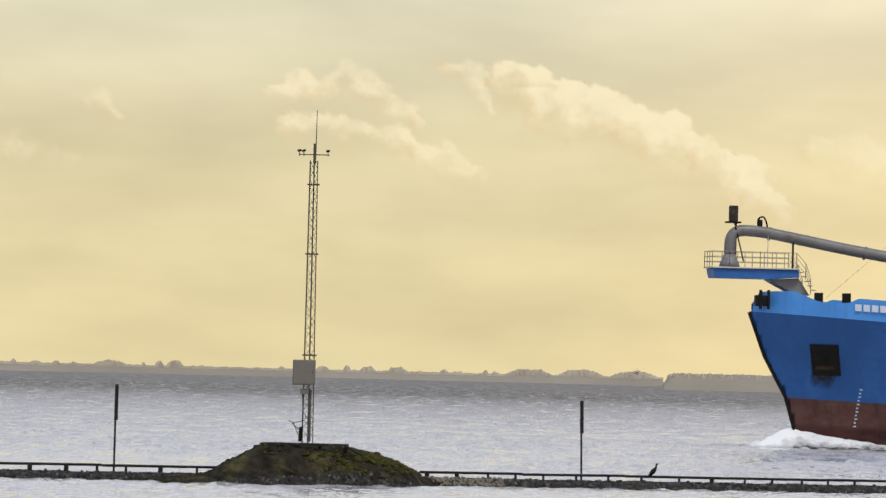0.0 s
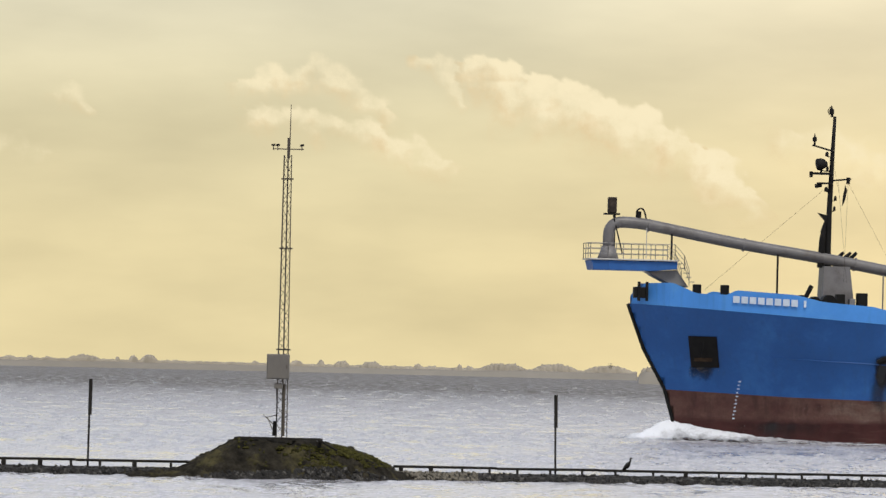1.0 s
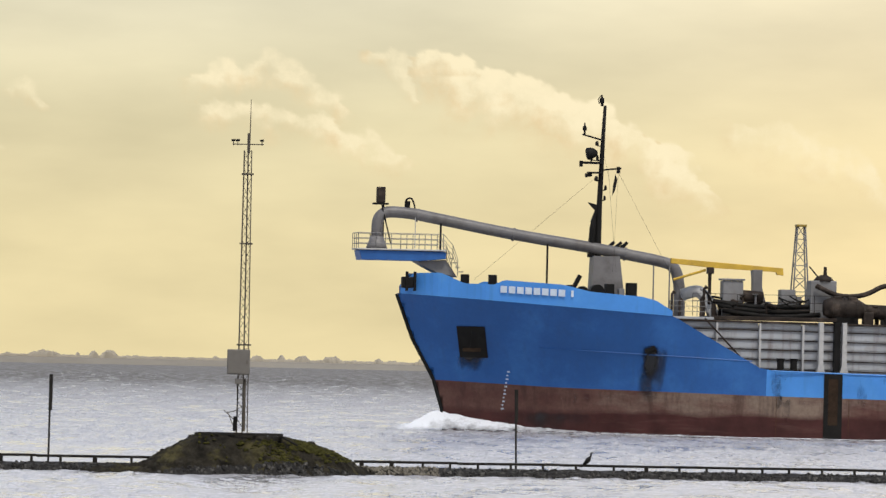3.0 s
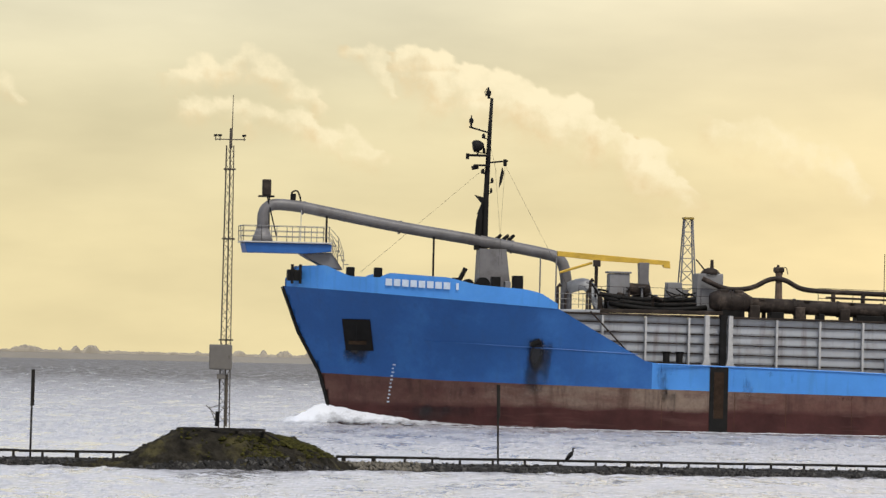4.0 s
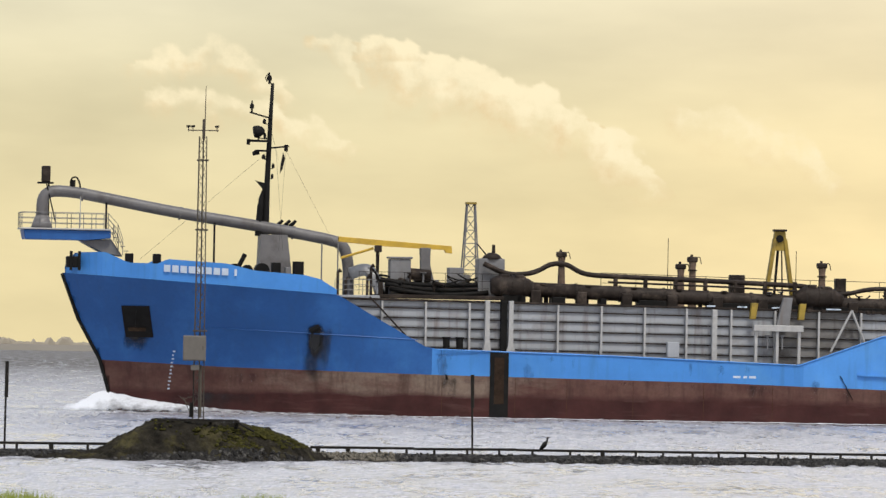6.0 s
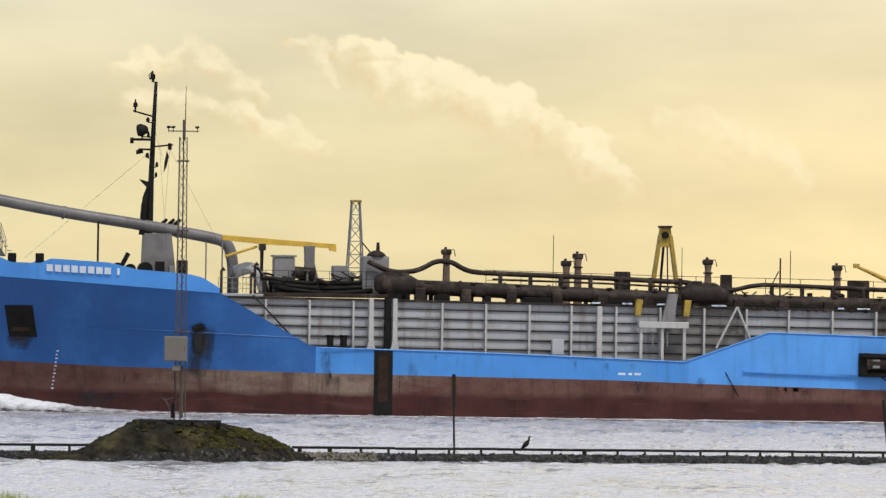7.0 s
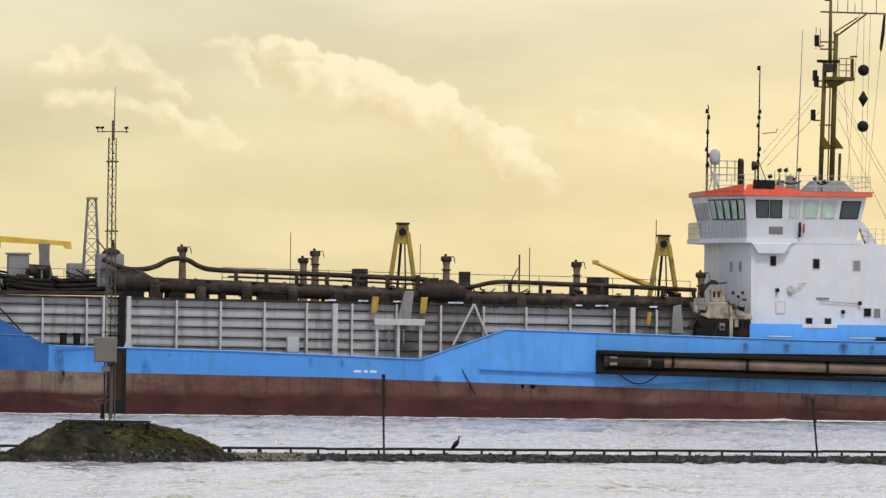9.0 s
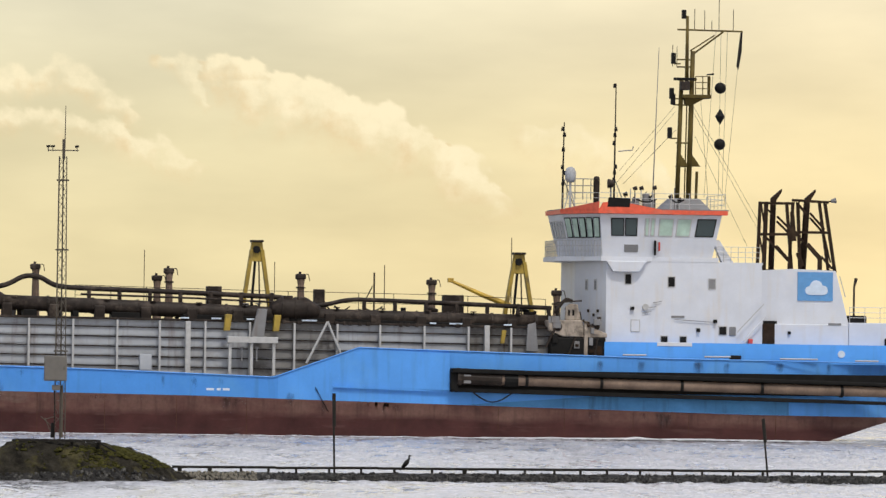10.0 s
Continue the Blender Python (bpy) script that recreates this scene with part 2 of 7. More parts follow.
def water_material():
    m = bpy.data.materials.new("choppy_grey_estuary_water")
    m.use_nodes = True
    nt = m.node_tree
    b = nt.nodes["Principled BSDF"]
    # Sky light on the water is painted in by distance: pale near, dark far.
    sheen_ramp = nt.nodes.new("ShaderNodeValToRGB")
    sheen_ramp.color_ramp.elements[0].position, sheen_ramp.color_ramp.elements[0].color = 0.0, (0.50, 0.50, 0.53, 1)
    sheen_ramp.color_ramp.elements[1].position, sheen_ramp.color_ramp.elements[1].color = 1.0, (0.13, 0.12, 0.11, 1)
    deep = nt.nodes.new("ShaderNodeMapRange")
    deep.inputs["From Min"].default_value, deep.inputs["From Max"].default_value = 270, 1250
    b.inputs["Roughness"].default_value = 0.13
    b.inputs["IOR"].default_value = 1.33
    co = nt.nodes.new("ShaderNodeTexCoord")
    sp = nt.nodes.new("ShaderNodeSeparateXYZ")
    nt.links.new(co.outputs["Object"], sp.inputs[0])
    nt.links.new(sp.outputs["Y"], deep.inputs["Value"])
    nt.links.new(deep.outputs["Result"], sheen_ramp.inputs["Fac"])
    ro = nt.nodes.new("ShaderNodeMapRange")
    ro.inputs["To Min"].default_value, ro.inputs["To Max"].default_value = 0.16, 0.55
    nt.links.new(deep.outputs["Result"], ro.inputs["Value"])
    sm = nt.nodes.new("ShaderNodeMapping")
    sm.inputs["Scale"].default_value = (0.35, 0.05, 1)
    sn = nt.nodes.new("ShaderNodeTexNoise")
    sn.inputs["Scale"].default_value, sn.inputs["Detail"].default_value = 1.0, 5
    nt.links.new(co.outputs["Object"], sm.inputs["Vector"])
    nt.links.new(sm.outputs["Vector"], sn.inputs["Vector"])
    sr = nt.nodes.new("ShaderNodeMapRange")
    sr.inputs["From Min"].default_value, sr.inputs["From Max"].default_value = 0.35, 0.65
    sr.inputs["To Min"].default_value, sr.inputs["To Max"].default_value = 0.45, 1.5
    nt.links.new(sn.outputs[0], sr.inputs["Value"])
    rm = nt.nodes.new("ShaderNodeMath")
    rm.operation = "MULTIPLY"
    nt.links.new(ro.outputs["Result"], rm.inputs[0])
    nt.links.new(sr.outputs["Result"], rm.inputs[1])
    nt.links.new(rm.outputs[0], b.inputs["Roughness"])
    nt.links.new(sheen_ramp.outputs["Color"], b.inputs["Base Color"])
    heights = []
    for sx, sy, sc, d in ((1.0, 0.30, 0.55, 3), (1.0, 0.16, 0.16, 3), (1.0, 0.12, 0.03, 3), (1.0, 0.22, 2.2, 2)):
        mp = nt.nodes.new("ShaderNodeMapping")
        mp.inputs["Scale"].default_value = (sx, sy, 1)
        mp.inputs["Rotation"].default_value = (0, 0, 0.05)
        n = nt.nodes.new("ShaderNodeTexNoise")
        n.inputs["Scale"].default_value, n.inputs["Detail"].default_value = sc, d
        nt.links.new(co.outputs["Object"], mp.inputs["Vector"])
        nt.links.new(mp.outputs["Vector"], n.inputs["Vector"])
        heights.append(n.outputs[0])
    prev = None
    for h, s, d in zip(heights, (0.75, 0.5, 0.4, 0.9), (0.6, 1.0, 2.0, 0.4)):
        bp = nt.nodes.new("ShaderNodeBump")
        bp.inputs["Strength"].default_value, bp.inputs["Distance"].default_value = s, d
        nt.links.new(h, bp.inputs["Height"])
        if prev:
            nt.links.new(prev, bp.inputs["Normal"])
        prev = bp.outputs["Normal"]
    nt.links.new(prev, b.inputs["Normal"])
    return m


WATER = water_material()


def foam_material(name, color, threshold, scale, stretch=(1, 0.5, 1)):
    m = bpy.data.materials.new(name)
    m.use_nodes = True
    nt = m.node_tree
    b = nt.nodes["Principled BSDF"]
    b.inputs["Base Color"].default_value = (*color, 1)
    b.inputs["Roughness"].default_value = 0.7
    co = nt.nodes.new("ShaderNodeTexCoord")
    mp = nt.nodes.new("ShaderNodeMapping")
    mp.inputs["Scale"].default_value = stretch
    n = nt.nodes.new("ShaderNodeTexNoise")
    n.inputs["Scale"].default_value, n.inputs["Detail"].default_value, n.inputs["Roughness"].default_value = scale, 6, 0.65
    at = nt.nodes.new("ShaderNodeAttribute")
    at.attribute_name = "cover"
    ad = nt.nodes.new("ShaderNodeMath")
    ad.operation = "ADD"
    mr = nt.nodes.new("ShaderNodeMapRange")
    mr.inputs["From Min"].default_value, mr.inputs["From Max"].default_value = threshold, threshold + 0.55
    nt.links.new(co.outputs["Object"], mp.inputs["Vector"])
    nt.links.new(mp.outputs["Vector"], n.inputs["Vector"])
    nt.links.new(n.outputs[0], ad.inputs[0])
    nt.links.new(at.outputs["Fac"], ad.inputs[1])
    nt.links.new(ad.outputs[0], mr.inputs["Value"])
    nt.links.new(mr.outputs["Result"], b.inputs["Alpha"])
    return m


FOAM = foam_material("white_foam", (0.74, 0.77, 0.82), 0.64, 1.6)
STAIN = foam_material("soot_and_rust_stain", (0.018, 0.019, 0.022), 0.7, 1.5, (1, 1, 0.3))


# ---- mesh tools ----
def mesh_of(name, bm, mat, smooth=False):
    bmesh.ops.recalc_face_normals(bm, faces=bm.faces)
    me = bpy.data.meshes.new(name)
    bm.to_mesh(me)
    bm.free()
    me.materials.append(mat)
    if smooth:
        me.shade_smooth()
    return me


def part(name, bm, mat, parent=None, label="", smooth=False, at=None):
    """Links a bmesh (or a mesh already made) as one object under a thing or a part."""
    me = bm if isinstance(bm, bpy.types.Mesh) else mesh_of(name, bm, mat, smooth)
    ob = new(name, me)
    if parent:
        ob.parent = parent
    if at is not None:
        ob.matrix_basis = at
    if label:
        ob["label"] = label
    return ob


def thing(name, label, category, at=None, group="", kind=""):
    ob = new(name)
    ob.empty_display_size = 0.3
    if at is not None:
        ob.matrix_basis = at
    return tagged(ob, label, category, group, kind)


def box(x0, x1, y0, y1, z0, z1, bevel=0.0, bm=None):
    b = bm or bmesh.new()
    vs = [b.verts.new((x, y, z)) for x in (x0, x1) for y in (y0, y1) for z in (z0, z1)]
    fs = [b.faces.new([vs[i] for i in q]) for q in ((0, 1, 3, 2), (4, 6, 7, 5), (0, 4, 5, 1), (2, 3, 7, 6), (0, 2, 6, 4), (1, 5, 7, 3))]
    if bevel:
        es = list({e for f_ in fs for e in f_.edges})
        bmesh.ops.bevel(b, geom=es, offset=bevel, segments=2, profile=0.5, affect="EDGES")
    return b


def tube(pts, r, seg=8, bm=None):
    """A round bar or pipe along points; r is one radius or one for each point."""
    b = bm or bmesh.new()
    pts = [Vector(p) for p in pts]
    rs = r if isinstance(r, (list, tuple)) else [r] * len(pts)
    rings, side = [], None
    for i, p in enumerate(pts):
        d = (pts[min(i + 1, len(pts) - 1)] - pts[max(i - 1, 0)]).normalized()
        if side is None:
            side = d.orthogonal().normalized()
        side = (side - d * side.dot(d)).normalized()
        up = d.cross(side)
        rings.append([b.verts.new(p + (side * math.cos(a) + up * math.sin(a)) * rs[i]) for a in (2 * math.pi * k / seg for k in range(seg))])
    for a, c in zip(rings, rings[1:]):
        for k in range(seg):
            b.faces.new((a[k], a[(k + 1) % seg], c[(k + 1) % seg], c[k]))
    b.faces.new(rings[0][::-1])
    b.faces.new(rings[-1])
    return b


def arc(p, q, r_up, n=8):
    """Points of a sagging or rising line from p to q."""
    p, q = Vector(p), Vector(q)
    return [p.lerp(q, i / n) + Vector((0, 0, r_up * math.sin(math.pi * i / n))) for i in range(n + 1)]


def prism(outline, y0, y1, bevel=0.0):
    """An outline in x and z pushed from y0 to y1."""
    b = bmesh.new()
    a = [b.verts.new((x, y0, z)) for x, z in outline]
    c = [b.verts.new((x, y1, z)) for x, z in outline]
    n = len(outline)
    b.faces.new(a)
    b.faces.new(c[::-1])
    for i in range(n):
        b.faces.new((a[i], a[(i + 1) % n], c[(i + 1) % n], c[i]))
    if bevel:
        bmesh.ops.bevel(b, geom=list(b.edges), offset=bevel, segments=1, affect="EDGES")
    return b


def plan(outline, z0, z1, top=None):
    """An outline in x and y raised from z0 to z1; top may be another outline of as many points."""
    b = bmesh.new()
    a = [b.verts.new((x, y, z0)) for x, y in outline]
    c = [b.verts.new((x, y, z1)) for x, y in (top or outline)]
    n = len(outline)
    b.faces.new(a[::-1])
    b.faces.new(c)
    for i in range(n):
        b.faces.new((a[i], a[(i + 1) % n], c[(i + 1) % n], c[i]))
    return b


def lerp_table(table, x):
    if x <= table[0][0]:
        return table[0][1]
    for (a, va), (b, vb) in zip(table, table[1:]):
        if x <= b:
            return va + (vb - va) * (x - a) / (b - a)
    return table[-1][1]


# ---- water, far shore, dike ----
def ground_sheet(name, xs, ys, zf, mat, label, category):
    b = bmesh.new()
    g = [[b.verts.new((x, y, zf(x, y))) for x in xs] for y in ys]
    for j in range(len(ys) - 1):
        for i in range(len(xs) - 1):
            b.faces.new((g[j][i], g[j][i + 1], g[j + 1][i + 1], g[j + 1][i]))
    return tagged(part(name, b, mat), label, category, kind="structure")


def build_water():
    """One sheet to the horizon, with real short waves where the view passes near."""
    rng = np.random.default_rng(2)
    us = np.concatenate(([-60000, -12000, -3000, -1700], np.arange(-1250, 1251, 4.2), [1700, 3000, 12000, 60000])) / FOCAL
    ys = np.concatenate(([55, 110, 170], np.exp(np.arange(math.log(200), math.log(1700), 0.0027)), [1900, 2300, 3000, 4000, 6000]))
    Y, U = np.meshgrid(ys, us, indexing="ij")
    X = Y * U
    Z = np.zeros_like(X)
    for k in range(46):
        lam = 0.55 * 1.085 ** k * rng.uniform(0.9, 1.1)
        if lam > 5:
            break
        a = rng.uniform(-1.35, 1.4)
        kx, ky = math.sin(a) * 2 * math.pi / lam, math.cos(a) * 2 * math.pi / lam
        amp = 0.021 * lam ** 0.1
        group = 0.6 + 0.4 * np.sin(X * kx * 0.13 + Y * ky * 0.11 + rng.uniform(0, 6.28))
        Z += amp * group * np.sin(kx * X + ky * Y + rng.uniform(0, 6.28))
    gust = 0.75 + 0.25 * np.sin(X * 0.11 + 1.0) * np.sin(Y * 0.045) + 0.2 * np.sin(Y * 0.02 + X * 0.03)
    gust *= np.interp(Y, [200, 262, 285, 420, 700, 1500], [0.7, 0.7, 0.75, 0.8, 1.1, 1.4])
    Z = (Z + 0.9 * np.maximum(Z, 0) ** 1.5) * gust
    edge = (np.abs(U) < 1300 / FOCAL) & (Y > 190) & (Y < 1750)
    Z = np.where(edge, Z, 0.0)
    ny, nx = X.shape
    me = bpy.data.meshes.new("water")
    me.vertices.add(nx * ny)
    me.vertices.foreach_set("co", np.stack((X, Y, Z), -1).astype(np.float32).ravel())
    i = np.arange(nx * ny).reshape(ny, nx)
    quads = np.stack((i[:-1, :-1], i[:-1, 1:], i[1:, 1:], i[1:, :-1]), -1).reshape(-1, 4)
    me.loops.add(quads.size)
    me.loops.foreach_set("vertex_index", quads.ravel().astype(np.int32))
    me.polygons.add(len(quads))
    me.polygons.foreach_set("loop_start", np.arange(0, quads.size, 4, dtype=np.int32))
    me.update(calc_edges=True)
    me.shade_smooth()
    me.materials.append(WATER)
    return tagged(new("water", me), "choppy pale grey tidal river water", "water", kind="structure")


def build_dike():
    def z(x, y):
        return lerp_table([(-40, 3.0), (2, 3.0), (12, 3.1), (42, 3.3), (70, -0.6)], y)
    ground_sheet("ground", [-400, -60, -12, -6, -3, 0, 3, 6, 12, 60, 400], [-60, -20, 2, 12, 26, 34, 42, 50, 60, 72], z, EARTH, "grassy dike top the view is taken from", "ground")
    rng = random.Random(5)
    for u, wide in ((-720, 90), (-285, 80), (290, 75)):
        y = 40.0
        x = u / FOCAL * y
        b = bmesh.new()
        for k in range(300):
            o = rng.gauss(0, wide / FOCAL * y * 0.5)
            h = (0.555 - 0.16 * abs(o)) * rng.uniform(0.92, 1.0)
            yy = rng.uniform(-0.2, 0.2)
            lean = rng.uniform(-0.07, 0.07)
            w = 0.006
            v0, v1 = b.verts.new((o - w, yy, 0)), b.verts.new((o + w, yy, 0))
            v2, v3 = b.verts.new((o + w + lean * 0.4, yy, h * 0.65)), b.verts.new((o - w + lean * 0.4, yy, h * 0.65))
            v4 = b.verts.new((o + lean, yy, h))
            b.faces.new((v0, v1, v2, v3))
            b.faces.new((v3, v2, v4))
        tagged(part("grass_tuft", b, GRASS, at=pose(x, y, 3.27)), "tuft of tall green grass on the dike", "grass", "grass on the dike", kind="stuff")


def build_grass_strip():
    rng = random.Random(17)
    b = bmesh.new()
    for k in range(7500):
        x = rng.uniform(-4.2, 4.4)
        y = rng.uniform(39.2, 40.6)
        h = (0.492 + 0.03 * noise.noise((x * 2.2, 0, 0))) * rng.uniform(0.965, 1.0)
        lean, w = rng.uniform(-0.08, 0.08), rng.uniform(0.006, 0.014)
        v0, v1 = b.verts.new((x - w, y, 3.25)), b.verts.new((x + w, y, 3.25))
        v2, v3 = b.verts.new((x + w + lean * 0.4, y, 3.25 + h * 0.7)), b.verts.new((x - w + lean * 0.4, y, 3.25 + h * 0.7))
        v4 = b.verts.new((x + lean, y, 3.27 + h))
        b.faces.new((v0, v1, v2, v3))
        b.faces.new((v3, v2, v4))
    tagged(part("dike_grass", b, GRASS), "strip of long green grass along the dike", "grass", kind="stuff")


def shore_distance(u):
    if u >= 228:
        return 2275.0
    return lerp_table([(-1500, 2800), (-850, 2890), (-350, 3080), (228, 3050)], u)


def shore_height(h):
    """Land and crowns keep their height against the eye's level."""
    return 1.65 + 0.65 * h


def build_far_shore():
    rng = random.Random(11)

    def strip(name, us, high, label):
        b = bmesh.new()
        rows = []
        for u in us:
            d, h = shore_distance(u), shore_height(high(u))
            rows.append([b.verts.new((u / FOCAL * dd, dd, zz)) for dd, zz in ((d, -0.3), (d + 4, h * 0.6), (d + 14, h), (d + 60, h * 0.9), (d + 100, -0.3))])
        for r0, r1 in zip(rows, rows[1:]):
            for k in range(4):
                b.faces.new((r0[k], r1[k], r1[k + 1], r0[k + 1]))
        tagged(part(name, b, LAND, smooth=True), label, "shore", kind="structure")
    strip("far_shore", range(-1600, 228, 6), lambda u: 1.9 + 0.4 * noise.noise((u * 0.012, 0, 0)) + 0.8 * max(0, min(1, (u + 70) / 40)), "low hazy strip of land across the river")
    strip("near_bank", range(228, 1700, 6), lambda u: 6.2 * min(1, (u - 222) / 20) + 0.5 * noise.noise((u * 0.02, 2, 0)), "hazy wooded bank across the river")
    # woods: crowns and bushes as a close, uneven ridge in three rows
    crowns = ((-985, -920, 3.4), (-934, -918, 4.3), (-905, -868, 3.9), (-858, -841, 4.3), (-830, -806, 3.9), (-792, -716, 5.3), (-701, -689, 4.6), (-678, -656, 5.6), (-658, -621, 6.3), (-608, -576, 3.3), (-568, -546, 3.1), (-520, -500, 2.7), (-460, -442, 4.3), (-392, -362, 5.2), (-343, -326, 5.8), (-315, -280, 5.4), (-268, -221, 5.4), (-212, -196, 3.4), (-174, -150, 4.6), (-152, -122, 3.6), (-95, -83, 5.0), (-84, -60, 4.0), (-64, 40, 6.3), (30, 130, 6.7), (120, 228, 6.3))
    points, polys = [], []
    for layer in range(3):
        base, us = len(points), [-1000 + 1.5 * k for k in range(int((228 + 1000) / 1.5))]
        for u in us:
            h = 3.2 + 0.9 * noise.noise((u * 0.07, layer * 5, 1)) + 0.7 * noise.noise((u * 0.35, layer * 5, 2))
            for a, c, top in crowns:
                s = abs(2 * (u - a) / (c - a) - 1)
                if s < 1:
                    crown = noise.noise((u * 0.06, layer * 9, 0)) * 0.9 + noise.noise((u * 0.17, layer * 9, 4)) * 1.0 + noise.noise((u * 0.45, layer * 9, 4)) * 1.1
                    h = max(h, (top * 1.14 - 0.4 * layer) * (1 - s ** 2.2) ** 0.8 + crown * min(1, 2.6 - 2.6 * s))
            d = shore_distance(u) + 30 - 9 * layer
            h = shore_height(h)
            for dy, f in ((0, 0.0), (0.5, 0.5), (0.9, 0.92), (1.3, 1.0), (3, 0.0)):
                points.append((u / FOCAL * (d + dy), d + dy + 0.7 * noise.noise((u * 0.2, dy, layer)), h * f))
        for k in range(len(us) - 1):
            for q in range(4):
                a = base + k * 5 + q
                polys.append((a, a + 5, a + 6, a + 1))
    for k in range(520):
        u = rng.uniform(236, 1150)
        d = shore_distance(u) + rng.uniform(8, 22)
        x, h, w, base = u / FOCAL * d, shore_height(rng.uniform(5.6, 6.7)), rng.uniform(0.6, 1.4), len(points)
        for i in range(7):
            for f, g in ((0.0, 0.9), (0.5, 1.1), (0.85, 0.75), (1.0, 0.2)):
                points.append((x + math.cos(math.pi * i / 6) * w * g, d - math.sin(math.pi * i / 6) * w * g, h * f + rng.uniform(-.15, .15)))
        for i in range(6):
            for q in range(3):
                a = base + i * 4 + q
                polys.append((a, a + 4, a + 5, a + 1))
    me = bpy.data.meshes.new("far_woods")
    me.from_pydata(points, [], polys)
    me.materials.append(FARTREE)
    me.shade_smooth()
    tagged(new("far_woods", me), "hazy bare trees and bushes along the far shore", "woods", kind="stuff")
    # one bare tree that stands out
    tr = thing("bare_tree", "single bare tree on the far shore, hazy", "tree", pose(178 / FOCAL * 3055, 3055, 4.3) @ Matrix.Diagonal((0.65, 0.65, 0.65, 1)))
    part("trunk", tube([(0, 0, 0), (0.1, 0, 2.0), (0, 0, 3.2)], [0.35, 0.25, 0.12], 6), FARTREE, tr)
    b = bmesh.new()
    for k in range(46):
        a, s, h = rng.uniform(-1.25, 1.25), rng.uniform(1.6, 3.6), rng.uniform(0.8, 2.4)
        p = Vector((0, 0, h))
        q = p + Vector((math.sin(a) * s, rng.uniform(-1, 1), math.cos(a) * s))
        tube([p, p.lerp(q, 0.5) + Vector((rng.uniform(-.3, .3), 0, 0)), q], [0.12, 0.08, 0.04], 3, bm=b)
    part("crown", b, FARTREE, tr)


water = build_water()
build_dike()
build_grass_strip()
build_far_shore()


# ---- the breakwater and what stands on it ----
SLOPE = 0.42


def wall_y(x):
    """The near water line of the breakwater."""
    return 273.0 + SLOPE * x


def lump_shape():
    """A unit lump as points and faces, to be scattered by the hundred."""
    b = bmesh.new()
    bmesh.ops.create_icosphere(b, subdivisions=1, radius=1.0)
    b.verts.index_update()
    shape = [v.co.copy() for v in b.verts], [[v.index for v in f.verts] for f in b.faces]
    b.free()
    return shape


LUMP = lump_shape()


def add_lump(bm, m, rng, rough=0.2):
    vs = [bm.verts.new(m @ (c * rng.uniform(1 - rough, 1 + rough))) for c in LUMP[0]]
    for f in LUMP[1]:
        bm.faces.new([vs[i] for i in f])


def build_breakwater():
    rng = random.Random(3)
    base = bmesh.new()
    xs = [-42 + 0.5 * i for i in range(190)]
    rows = []
    for x in xs:
        y = wall_y(x)
        j = [noise.noise((x * 1.3, k * 3.1, 0)) * 0.06 for k in range(5)]
        rows.append([base.verts.new((x, y + dy, z + j[k])) for k, (dy, z) in enumerate(((-0.35, -0.4), (0.5, 0.2), (1.1, 0.31), (1.9, 0.31), (3.2, -0.4)))])
    for a, c in zip(rows, rows[1:]):
        for k in range(4):
            base.faces.new((a[k], c[k], c[k + 1], a[k + 1]))
    wall = tagged(part("breakwater", base, ROCK), "low dark stone breakwater just above the water", "breakwater", kind="structure")
    # rubble stones
    kinds = []
    for k in range(6):
        b = bmesh.new()
        bmesh.ops.create_icosphere(b, subdivisions=1, radius=1.0)
        for v in b.verts:
            v.co *= rng.uniform(0.75, 1.15)
        kinds.append(mesh_of("stone", b, ROCK))
    rest = bmesh.new()
    for k in range(2600):
        x = rng.uniform(-36, 45)
        t = rng.random()
        dy = -0.15 + 1.3 * t
        z = -0.02 + 0.27 * min(1, t * 1.3)
        s = rng.uniform(0.05, 0.12)
        m = Matrix.Translation((x, wall_y(x) + dy, z)) @ Euler((rng.uniform(0, 6), rng.uniform(0, 6), rng.uniform(0, 6))).to_matrix().to_4x4() @ Matrix.Diagonal((s * 1.3, s, s * 0.8, 1))
        if k < 300:
            part("stone", kinds[k % 6], ROCK, wall, at=m)
        else:
            me = kinds[k % 6]
            vs = [rest.verts.new(m @ v.co) for v in me.vertices]
            for p in me.polygons:
                rest.faces.new([vs[i] for i in p.vertices])
    tagged(part("rubble", rest, ROCK, wall), kind="stuff")
    # timber rail on short posts, in two runs beside the mound
    for name, x0, x1 in (("timber_rail", -40, -12.75), ("timber_rail", -4.65, 46)):
        rail = thing(name, "long dark timber rail on short posts along the breakwater", "rail", pose(0, 0, 0), "rails of the breakwater")
        zb = 0.56 if x0 < -20 else 0.515
        p0, p1 = (x0, wall_y(x0) + 1.5), (x1, wall_y(x1) + 1.5)
        n = int((x1 - x0) / 4)
        for i in range(n):
            a, c = x0 + (x1 - x0) * i / n, x0 + (x1 - x0) * (i + 1) / n
            part("beam", tube([(a, wall_y(a) + 1.5, zb + rng.uniform(-.015, .015)), (c - 0.02, wall_y(c) + 1.5, zb + rng.uniform(-.015, .015))], 0.055, 6), TIMBER, rail)
        x = x0 + 0.3
        while x < x1:
            w = rng.choice((0.05, 0.05, 0.09))
            part("short_post", box(x - w, x + w, wall_y(x) + 1.42, wall_y(x) + 1.58, 0.1, zb - 0.02, 0.01), TIMBER, rail)
            x += rng.uniform(1.1, 1.6)


